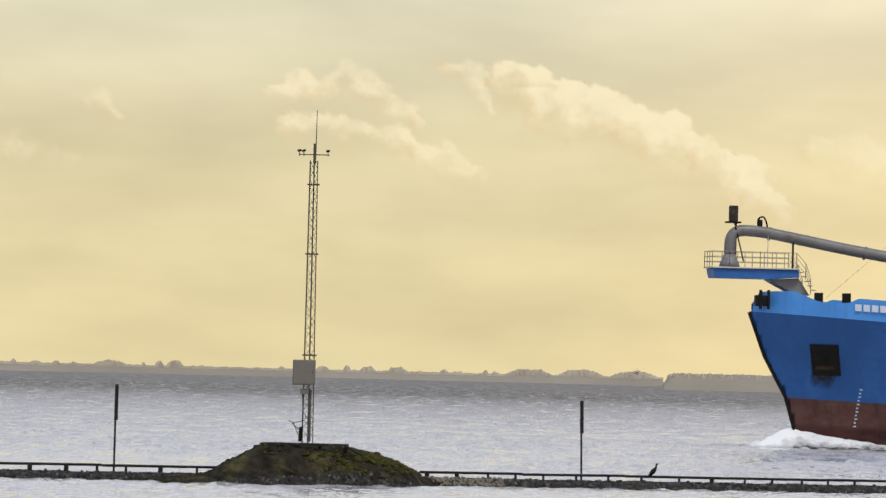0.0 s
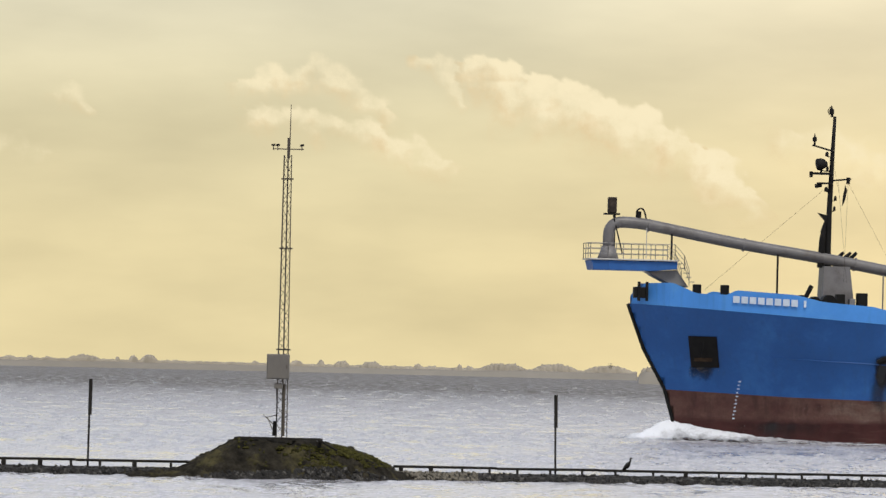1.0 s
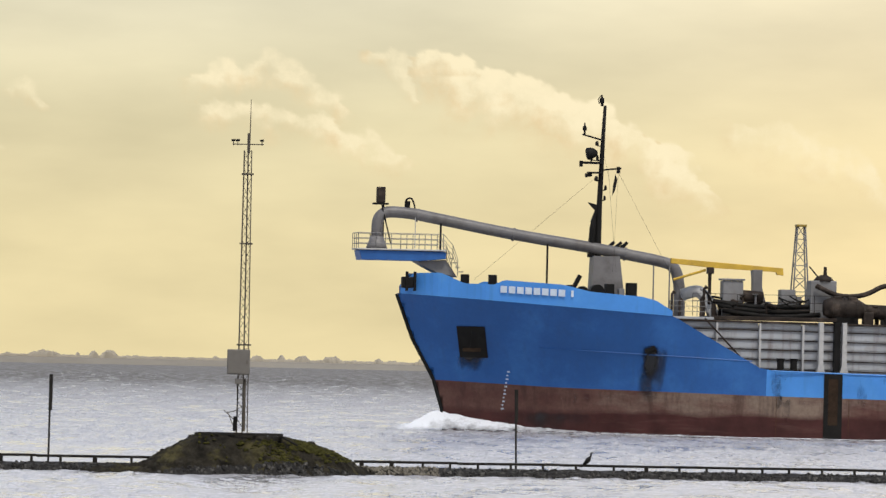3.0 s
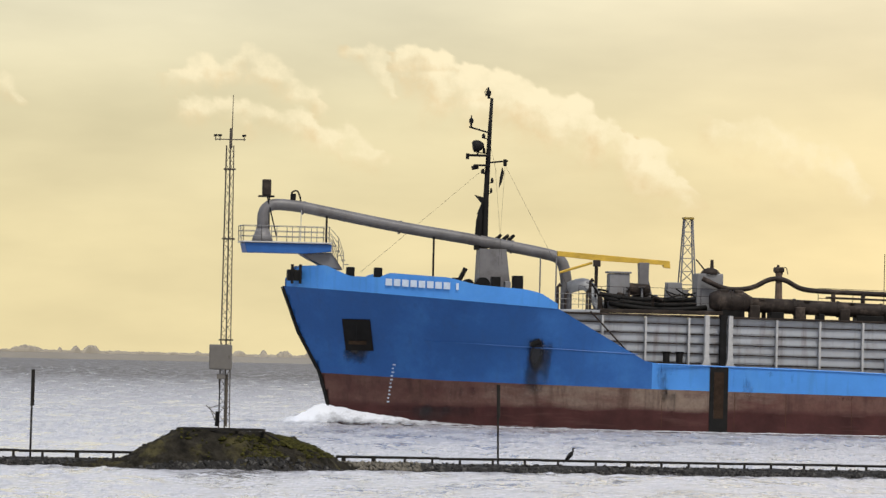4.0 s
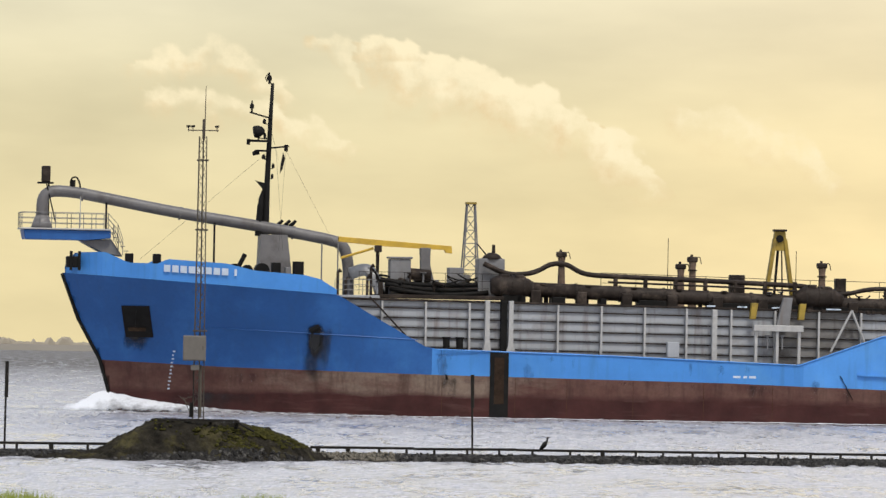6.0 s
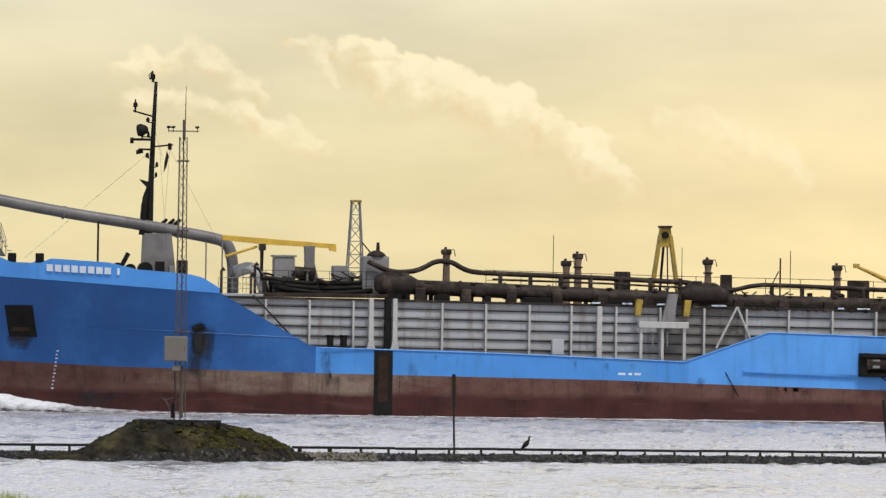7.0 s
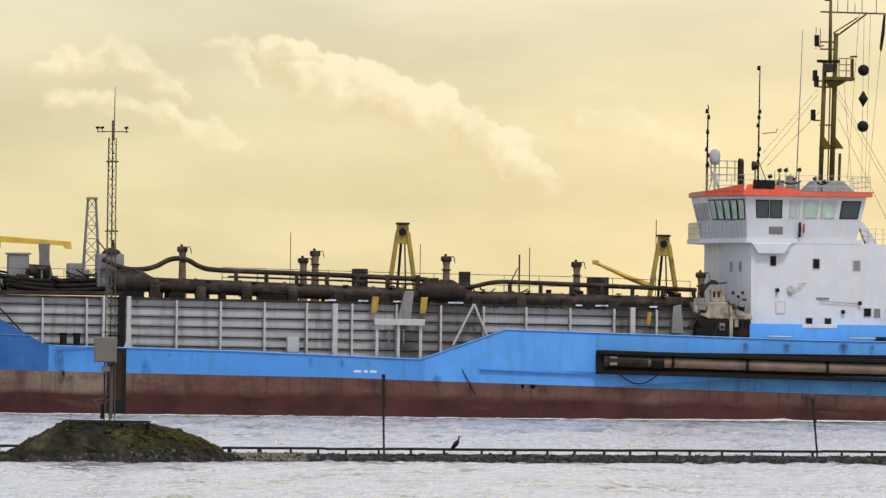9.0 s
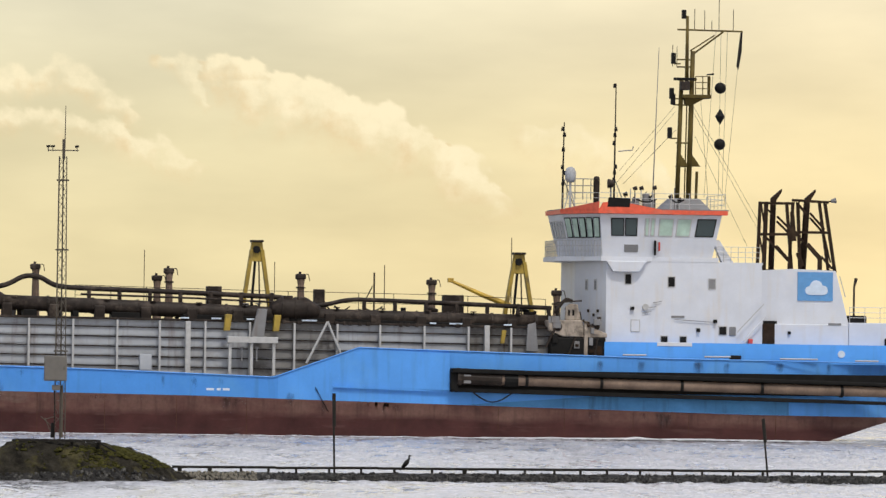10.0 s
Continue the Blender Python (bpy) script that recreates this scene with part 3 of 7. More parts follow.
def build_marker_posts():
    for u, foot_y, high, lean in ((-743, 0.0, 3.62, 0.4), (85, 0.0, 3.4, -1.3), (853, 0, 2.55, -5.5), (-1560, 0, 3.3, 0)):
        y = 273.0 / (1 - SLOPE * u / FOCAL) + 1.6
        x = u / FOCAL * y
        p = thing("marker_post", "slim dark marker pole standing in the breakwater", "post", pose(x, y, 0.2, 0, lean, 0), "marker poles")
        part("lower_pole", tube([(0, 0, 0), (0, 0, high * 0.66)], 0.042, 8), TIMBER, p)
        part("upper_pole", tube([(0.02, 0, high * 0.6), (0.02, 0, high)], 0.075, 8), TIMBER, p)


MOUND_X, MOUND_Y = -9.05, 270.2


MOUND_PROFILE = [(-17.4, 0.0), (-15.2, 0.12), (-13.6, 0.24), (-13.0, 0.42), (-12.4, 0.72), (-11.15, 1.44), (-10.8, 1.54), (-7.7, 1.46), (-6.6, 1.26), (-5.6, 0.92), (-5.0, 0.62), (-4.6, 0.36), (-3.6, 0.15)]


def mound_point(x, v):
    """A place on the mound's smooth form; v runs from its near foot to its far foot."""
    bulge = 3.4 * min(1, max(0, (x + 16.0) * (-3.6 - x) / 15))
    front, back = wall_y(x) - 0.3 - bulge, wall_y(x) + 4.6
    s = min(1, v / 0.33) if v < 0.6 else max(0, 1 - (v - 0.6) / 0.4)
    return Vector((x, front + (back - front) * v, -0.35 + (lerp_table(MOUND_PROFILE, x) + 0.35) * (1 - (1 - s) ** 1.6))), s


def build_mound():
    rng = random.Random(8)
    b = bmesh.new()
    nx, ny = 200, 48
    g = []
    for j in range(ny + 1):
        row = []
        for i in range(nx + 1):
            p, s = mound_point(-17.4 + 13.8 * i / nx, j / ny)
            z = p.z + 0.1 * noise.noise(p * 0.9) * s + 0.12 * noise.noise(p * 2.6) + 0.1 * noise.noise(p * 5.5) + 0.06 * noise.noise(p * 11)
            row.append(b.verts.new((p.x, p.y, z)))
        g.append(row)
    for j in range(ny):
        for i in range(nx):
            b.faces.new((g[j][i], g[j][i + 1], g[j + 1][i + 1], g[j + 1][i]))
    m = tagged(part("mound", b, MOSS, smooth=True), "rounded earth mound with green moss on the breakwater", "mound", kind="structure")
    # moss tufts, thick on the sunny shoulder
    tufts = bmesh.new()
    for k in range(1900):
        x = min(-4.4, rng.gauss(-6.6, 1.25)) if k % 9 else rng.uniform(-11, -5)
        x, y, z = mound_point(x, rng.uniform(0.1, 0.5))[0]
        if z < 0.5 or noise.noise((x * 1.1, z * 2.2, 3)) < -0.08:
            continue
        mm = Matrix.Translation((x, y, z)) @ Matrix.Diagonal((rng.uniform(0.03, 0.11), 0.09, rng.uniform(0.03, 0.07), 1))
        add_lump(tufts, mm, rng, 0.4)
    for v in tufts.verts:
        v.co += Vector((noise.noise(v.co * 9), 0, noise.noise(v.co * 9 + Vector((5, 5, 5))))) * 0.05
    tagged(part("moss_tufts", tufts, TURF, m, "low yellow-green moss tufts", smooth=True), kind="stuff")
    # stones round its foot
    rest = bmesh.new()
    for k in range(950):
        x = rng.uniform(-15.5, -3.6)
        t = rng.random() ** 1.4
        mm = Matrix.Translation(mound_point(x, 0.035 + (0.04 + 0.05 * max(0, min(1, (x + 9.5) / 3))) * t)[0]) @ Euler((rng.uniform(0, 6), rng.uniform(0, 6), rng.uniform(0, 6))).to_matrix().to_4x4() @ Matrix.Diagonal((0.115, 0.09, 0.07, 1))
        add_lump(rest, mm, rng)
    tagged(part("foot_stones", rest, ROCK, m), kind="stuff")
    pale = bmesh.new()
    for k in range(300):
        x = rng.uniform(-6.2, -1.2)
        t = rng.random()
        mm = Matrix.Translation((x, wall_y(x) - 0.2 + 0.9 * t, 0.04 + 0.3 * t)) @ Euler((rng.uniform(0, 6), rng.uniform(0, 6), rng.uniform(0, 6))).to_matrix().to_4x4() @ Matrix.Diagonal((0.075, 0.07, 0.06, 1))
        add_lump(pale, mm, rng)
    tagged(part("pale_stones", pale, PALE_ROCK, m, "pale dry stones at the mound's foot"), kind="stuff")
    # steel frame on top
    fr = thing("mast_footing", "rusty dark steel frame lying on the mound's top", "footing", pose(0, 0, 0))
    zt = 1.60
    for dy in (-1.2, 0.6):
        part("beam", box(-10.95, -7.55, MOUND_Y - 1.2 + dy - 0.06, MOUND_Y - 1.2 + dy + 0.06, zt - 0.05, zt + 0.03, 0.01), TIMBER, fr)
    for x in (-10.95, -9.6, -8.6, -7.55):
        part("cross_beam", box(x - 0.06, x + 0.06, MOUND_Y - 2.5, MOUND_Y - 0.5, zt - 0.08, zt + 0.02, 0.01), TIMBER, fr)
    for x in (-10.9, -7.6):
        part("leg", tube([(x, MOUND_Y - 2.4, zt - 0.02), (x + (-0.25 if x < -9 else 0.75), MOUND_Y - 2.5, zt - (0.2 if x < -9 else 0.42))], 0.05, 6), TIMBER, fr)


def build_mast_tower():
    tw = thing("lattice_mast", "slim galvanised lattice mast with weather instruments", "mast", pose(-9.12, 268.2, 1.7, 0, -0.08, 0))
    half = lambda z: 0.215 - 0.006 * z
    cs = [(-1, -0.58), (1, -0.58), (0, 1.15)]
    for k, (cx, cy) in enumerate(cs):
        part("leg", tube([(cx * half(0), cy * half(0), -0.06), (cx * half(11.3), cy * half(11.3), 11.3)], 0.03 if k != 1 else 0.022, 6), GALV, tw)
    z = 0.15
    n = 0
    while z < 11.1:
        h = half(z)
        for k in range(3):
            a, c = cs[k], cs[(k + 1) % 3]
            if n % 2:
                a, c = c, a
            h2 = half(z + 0.36)
            part("brace", tube([(a[0] * h, a[1] * h, z), (c[0] * h2, c[1] * h2, z + 0.36)], 0.011, 4), GALV, tw)
        z += 0.36
        n += 1
    for z in (3.48, 7.55, 10.35):
        part("collar", box(-half(z) - 0.09, half(z) + 0.09, -0.16, 0.2, z - 0.03, z + 0.03, 0.008), GALV, tw)
    cab = part("cabinet", box(-0.64, 0.27, -0.62, -0.2, 2.28, 3.29, 0.03), CABINET, tw, "grey steel equipment cabinet")
    part("door", box(-0.60, 0.23, -0.645, -0.622, 2.32, 3.25, 0.008), CABINET, cab)
    part("handle", box(0.15, 0.18, -0.67, -0.645, 2.72, 2.87, 0.005), GALV, cab)
    part("junction_box", box(-0.32, 0.02, -0.5, -0.2, 1.90, 2.12, 0.02), CABINET, tw)
    part("cable_duct", tube([(0.07, -0.3, 0.0), (0.07, -0.3, 2.1)], 0.06, 8), GALV, tw)
    part("cable", tube([(-0.22, -0.3, 0.05), (-0.2, -0.3, 1.2), (-0.24, -0.3, 2.1)], 0.02, 5), DARK, tw)
    for a, c in (((-0.75, -0.2, 0.85), (-0.2, -0.2, 0.35)), ((-0.55, -0.2, 0.75), (-0.2, -0.2, 0.85)), ((-0.6, -0.2, 0.8), (-0.3, -0.2, 0.1))):
        part("stay", tube([a, c], 0.018, 5), GALV, tw)
    part("ladder_guard", tube([(-0.3, -0.25, 0.0), (-0.28, -0.25, 0.6)], 0.07, 6), DARK, tw)
    # crossarm, instruments, spike
    part("crossarm", tube([(-0.62, 0, 11.55), (0.62, 0, 11.55)], 0.022, 6), GALV, tw)
    part("head_tube", tube([(0.02, 0, 11.2), (0.02, 0, 12.0)], 0.06, 8), GALV, tw)
    part("lightning_rod", tube([(0.06, 0, 11.6), (0.07, 0, 12.4), (0.08, 0, 13.35)], [0.025, 0.02, 0.012], 6), GALV, tw)
    for x in (-0.6, -0.42, 0.55):
        s = part("wind_sensor", tube([(x, 0, 11.5), (x, 0, 11.72)], 0.02, 6), GALV, tw)
        part("cup", tube([(x - 0.08, 0, 11.7), (x + 0.08, 0, 11.72)], 0.045, 6), DARK, s)


def build_bird():
    y = 273.0 / (1 - SLOPE * 212 / FOCAL) + 1.5
    bird = thing("cormorant", "black cormorant perched upright on the timber rail", "bird", pose(212 / FOCAL * y - 0.07, y, 0.565) @ Matrix.Diagonal((0.98, 1.1, 0.8, 1)))
    b = tube([(-0.17, 0, -0.1), (-0.08, 0, 0.02), (0.02, 0, 0.14), (0.1, 0, 0.28), (0.15, 0, 0.38), (0.16, 0, 0.42)], [0.02, 0.06, 0.105, 0.11, 0.06, 0.04], 10)
    part("body", b, FEATHER, bird, smooth=True)
    part("neck", tube([(0.15, 0, 0.38), (0.2, 0, 0.46), (0.18, 0, 0.54), (0.2, 0, 0.58)], [0.055, 0.04, 0.035, 0.045], 8), FEATHER, bird, smooth=True)
    hd = part("head", tube([(0.16, 0, 0.59), (0.2, 0, 0.6), (0.26, 0, 0.6)], [0.02, 0.045, 0.03], 8), FEATHER, bird, smooth=True)
    part("beak", tube([(0.25, 0, 0.6), (0.34, 0, 0.61)], [0.018, 0.005], 6), DARK, hd)
    for s in (-0.04, 0.04):
        part("leg", tube([(0.0, s, 0.1), (0.02, s, 0.0)], 0.018, 5), DARK, bird)
        part("wing", tube([(-0.12, s * 2.4, -0.04), (0.0, s * 2.8, 0.16), (0.1, s * 2.4, 0.32)], [0.015, 0.05, 0.04], 6), FEATHER, bird, smooth=True)
    part("tail", tube([(-0.1, 0, 0.0), (-0.2, 0, -0.16)], [0.04, 0.025], 6), FEATHER, bird)


build_breakwater()
build_marker_posts()
build_mound()
build_mast_tower()
build_bird()


# ---- the dredger: x aft from the stem, y to the far side, z up from the water ----
dredger = thing("dredger", "blue and white suction dredger under way, rusty red below", "ship", pose(0, 0, 0))
HB_DECK = [(-0.3, 0.02), (0.6, 1.2), (2, 2.7), (5, 4.6), (10, 6.4), (15, 7.2), (20, 7.5), (86, 7.5), (92, 7.0), (97, 6.0)]
HB_WATER = [(3.2, 0.02), (5, 0.75), (10, 2.7), (15, 4.9), (20, 6.5), (25, 7.25), (30, 7.48), (84, 7.48), (90, 6.2), (94, 3.5), (97, 0.8)]
TOP = [(-0.3, 9.25), (17.6, 8.08), (23.5, 4.76), (24.4, 4.58), (33, 4.48), (48.9, 3.98), (54.6, 6.03), (71, 5.62), (80.6, 5.5), (97, 5.4)]
REDLINE = [(0, 3.55), (10.4, 3.12), (24, 2.87), (44, 2.66), (50, 2.5), (81, 1.84), (97, 1.7)]


def knuckle(x):
    return lerp_table([(-0.3, 9.25), (17.6, 8.08), (97, 7.2)], x)


def stem_x(z):
    return lerp_table([(-1.5, 3.6), (0, 3.25), (1.5, 3.05), (3.5, 2.45), (6.2, 0.95), (9.25, -0.2), (12, -1.0)], z)


def half_breadth(x, z):
    """Half the hull's breadth at a place along it and a height."""
    xr = x - stem_x(z)
    if xr <= 0:
        return 0.0
    k = max(0.0, min(1.0, z / knuckle(x)))
    a = lerp_table([(p - 3.2, q) for p, q in HB_WATER], xr)
    c = lerp_table([(p + 0.3, q) for p, q in HB_DECK], xr)
    return a + (c - a) * k ** 2.5


def hull_strip(name, z_low, z_high, mat, x0=-0.3, x1=97.0, label="", rows=8, parent=None, out=0.0, sides=(-1, 1)):
    """A band of hull plating between two heights, given as functions of x."""
    b = bmesh.new()
    xs = []
    x = x0
    while x < x1 - 1e-6:
        xs.append(x)
        x += 0.35 if x < 26 else (0.5 if 47 < x < 56 else 1.0)
    xs.append(x1)
    for s in sides:
        cols = []
        for x in xs:
            a, c = z_low(x), max(z_low(x) + 0.001, z_high(x))
            col = []
            for k in range(rows + 1):
                z = a + (c - a) * k / rows
                xx = max(x, stem_x(z))
                col.append(b.verts.new((xx, s * (half_breadth(xx, z) + out), z)))
            cols.append(col)
        for p, q in zip(cols, cols[1:]):
            for k in range(rows):
                vs = [p[k], q[k], q[k + 1], p[k + 1]]
                b.faces.new(vs if s < 0 else vs[::-1])
    bmesh.ops.remove_doubles(b, verts=b.verts, dist=0.0005)
    return part(name, b, mat, parent or dredger, label, smooth=True)


def draped(name, x0, x1, z0, z1, mat, parent, out=0.03, label="", n=4, side=-1, skew=0.0):
    """A plate that follows the hull's side."""
    b = bmesh.new()
    g = []
    for i in range(n + 1):
        col = []
        for k in range(n + 1):
            z = z0 + (z1 - z0) * k / n
            x = x0 + (x1 - x0) * i / n + skew * (z1 - z)
            col.append(b.verts.new((x, side * (half_breadth(x, z) + out), z)))
        g.append(col)
    for i in range(n):
        for k in range(n):
            b.faces.new((g[i][k], g[i + 1][k], g[i + 1][k + 1], g[i][k + 1]))
    r = bmesh.ops.extrude_face_region(b, geom=list(b.faces))
    for v in r["geom"]:
        if isinstance(v, bmesh.types.BMVert):
            v.co.y -= side * out * 0.98
    return part(name, b, mat, parent, label)


def stain(x0, x1, z0, z1, strength=0.9, out=0.012, power=1.0, parent=None):
    """A soft-edged stain on the near side, strongest at its upper middle."""
    b = bmesh.new()
    cov = b.verts.layers.float.new("cover")
    n = 12
    g = []
    for i in range(n + 1):
        x = x0 + (x1 - x0) * i / n
        row = []
        for k in range(n + 1):
            t = k / n
            z = z0 + (z1 - z0) * t
            v = b.verts.new((x, -half_breadth(x, z) - out, z))
            v[cov] = strength * (1 - abs(2 * i / n - 1) ** 2) * min(1, (1 - t) * 5) * t ** power
            row.append(v)
        g.append(row)
    for i in range(n):
        for k in range(n):
            b.faces.new((g[i][k], g[i + 1][k], g[i + 1][k + 1], g[i][k + 1]))
    return part("stain", b, STAIN, parent or dredger, "dark stain run down the paint")


top = lambda x: lerp_table(TOP, x)
red = lambda x: lerp_table(REDLINE, x)
hull = hull_strip("bow_side", red, top, BLUE, x1=24.0, rows=12, label="deep blue flared bow plating, flare shade in its colour, rust runs")
hull_strip("hull_side", red, top, BLUE_MID, x0=24.0, x1=49.2, rows=8, label="brighter blue repainted hull plating, side light in its colour")
hull_strip("quarter_side", red, top, BLUE_AFT, x0=49.2, rows=8, label="pale blue plating of the raised quarter, light in its colour")
hull_strip("grime_band", lambda x: red(x) + 0.02, lambda x: min(lerp_table([(62.0, red(62.0) + 0.03), (71.0, 2.95), (84, 2.75)], x), 3.3), BLUE_GRIMY, x0=62.0, x1=84.0, rows=8, out=0.02, sides=(-1,), label="grimy blue strip under the suction pipe")
counter = lambda x: lerp_table([(84, -1.4), (87, 0.15), (91, 1.4), (97, 1.66)], x)
lower_red = lambda x: min(1.55, red(x) - 0.3)
hull_strip("boot_top", lambda x: max(lower_red(x), counter(x)), red, BOOT, rows=4, label="faded red-brown band above the water")
hull_strip("hull_bottom", counter, lower_red, BOOT, rows=6, label="dark maroon hull bottom")
BULWARK = [(-0.2, 9.5), (0.75, 10.62), (2.4, 10.68), (3.9, 9.98), (5.8, 9.93), (6.4, 10.25), (10.2, 10.02), (12.1, 9.58), (15.4, 9.34), (16.4, 9.1), (17.7, 8.3)]


def build_bulwark():
    b = bmesh.new()
    for s in (-1, 1):
        outer = []
        x = 0.0
        while x <= 17.7:
            zk = knuckle(x)
            zt = max(zk + 0.02, lerp_table(BULWARK, x))
            lean = 0.02 * (zt - zk)
            y = half_breadth(x, zk)
            outer.append([(x - lean * 0.6, s * (y + 0.03), zk), (x - lean * 0.6, s * (y + 0.03 + lean), zt), (x - lean * 0.6 + 0.02, s * max(0.0, y - 0.1 + lean), zt), (x + 0.02, s * max(0.0, y - 0.12), zk)])
            x += 0.25
        rings = [[b.verts.new(p) for p in ring] for ring in outer]
        for p, q in zip(rings, rings[1:]):
            for k in range(4):
                b.faces.new((p[k], p[(k + 1) % 4], q[(k + 1) % 4], q[k]))
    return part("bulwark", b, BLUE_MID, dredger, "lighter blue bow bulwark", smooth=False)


bulwark = build_bulwark()


def build_decks():
    def deck(name, x0, x1, zf, inset=0.12):
        b = bmesh.new()
        xs = [x0 + (x1 - x0) * i / 24 for i in range(25)]
        rows = [[b.verts.new((x, s * max(0.0, half_breadth(x, zf(x)) - inset), zf(x))) for s in (-1, 1)] for x in xs]
        for p, q in zip(rows, rows[1:]):
            b.faces.new((p[0], q[0], q[1], p[1]))
        part(name, b, GREY, dredger)
    deck("foredeck", 0.5, 17.6, lambda x: knuckle(x) + 0.05)
    deck("side_deck", 17.6, 97, lambda x: max(3.6, top(x) - 0.25))
    # transom
    b = bmesh.new()
    zs = [-1.4, 0, 1.5, 3, 4.5, 5.4]
    rows = [[b.verts.new((97, s * half_breadth(97, z), z)) for s in (-1, 1)] for z in zs]
    for p, q in zip(rows, rows[1:]):
        b.faces.new((p[0], p[1], q[1], q[0]))
    part("transom", b, BLUE_MID, dredger)


build_decks()


def build_bow_wave():
    bw = thing("bow_wave", "white foaming wave thrown up at the ship's bow", "wave", pose(0, 0, 0))
    rng = random.Random(4)
    b = bmesh.new()
    cov = b.verts.layers.float.new("cover")
    for s in (-1, 1):
        n, k = 90, 10
        g = []
        for i in range(n + 1):
            x = -1.2 + 31 * (i / n) ** 1.2
            crest = 0.95 * math.exp(-((x - 3.0) / 2.2) ** 2) + 0.62 * math.exp(-((x - 5.8) / 4.2) ** 2) + 0.14 * math.exp(-((x - 15) / 9) ** 2)
            spread = 1.2 + 0.34 * max(0, x - 2)
            row = []
            for j in range(k + 1):
                v = j / k
                y = s * (max(0.0, half_breadth(x, 0.3) - 0.15) + spread * v)
                z = crest * (1 - v) ** 1.3 * (1 - 0.2 * v) + 0.03
                p = Vector((x, y, z))
                z += (0.12 * noise.noise(p * 0.8) + 0.09 * noise.noise(p * 2.6) + 0.07 * noise.noise(p * 7)) * (1 - v) * min(1, crest * 2 + 0.15)
                vert = b.verts.new((x, y, max(0.02, z)))
                vert[cov] = 0.9 * (1 - v ** 1.6) * min(1, 0.35 + crest) * max(0.3, 1 - i / n) * min(1, 0.25 + (x + 1.2) / 3) + 0.1
                row.append(vert)
            g.append(row)
        for i in range(n):
            for j in range(k):
                b.faces.new((g[i][j], g[i + 1][j], g[i + 1][j + 1], g[i][j + 1]))
    part("foam_sheet", b, FOAM, bw, smooth=True)
    return bw


def build_wash():
    ws = thing("hull_wash", "thin white foam and churned water along the hull", "foam", pose(0, 0, 0))
    b = bmesh.new()
    cov = b.verts.layers.float.new("cover")
    for s in (-1, 1):
        g = []
        for i in range(121):
            x = 8 + 96 * i / 120
            row = []
            for j in range(7):
                v = j / 6
                y = s * (half_breadth(min(x, 92), 0.2) - 0.1 + 0.8 * v * (1 + x / 30))
                vert = b.verts.new((x, y, 0.03 + (1 - v) * ((0.08 + 0.12 * math.exp(-((x - 74) / 9) ** 2)) * (0.8 + 0.6 * noise.noise((x * 0.7, s, 0)) + 0.3 * noise.noise((x * 2.3, s, 4))))))
                vert[cov] = 0.75 * (1 - v) + 0.12
                row.append(vert)
            g.append(row)
        for i in range(120):
            for j in range(6):
                b.faces.new((g[i][j], g[i + 1][j], g[i + 1][j + 1], g[i][j + 1]))
    part("foam_sheet", b, FOAM, ws, smooth=True)
    return ws


bow_wave = build_bow_wave()
hull_wash = build_wash()


# ---- the dredger's bow ----
def railing(parent, pts, height=1.05, bars=3, spacing=1.2, mat=None, r=0.022):
    """Rails along a line of points, each post a piece of its own."""
    mat = mat or RAILGREY
    pts = [Vector(p) for p in pts]
    b = bmesh.new()
    for k in range(1, bars + 1):
        tube([p + Vector((0, 0, height * k / bars)) for p in pts], r, 5, bm=b)
    rail = part("railing", b, mat, parent)
    post = mesh_of("rail_post", tube([(0, 0, 0), (0, 0, height)], r * 1.15, 5), mat)
    for p, q in zip(pts, pts[1:]):
        n = max(1, round((q - p).length / spacing))
        for i in range(n + 1):
            part("rail_post", post, mat, rail if parent == dredger else parent, at=Matrix.Translation(p.lerp(q, i / n)))
    return rail


def bend(points, n=6):
    """Rounds a line of points into a smooth one."""
    pts = [Vector(p) for p in points]
    out = [pts[0]]
    for i in range(1, len(pts) - 1):
        a, m, c = pts[i - 1], pts[i], pts[i + 1]
        r = min((a - m).length, (c - m).length) * 0.48
        p, q = m + (a - m).normalized() * r, m + (c - m).normalized() * r
        for k in range(n + 1):
            t = k / n
            out.append(p * (1 - t) ** 2 + m * 2 * t * (1 - t) + q * t * t)
    out.append(pts[-1])
    return out


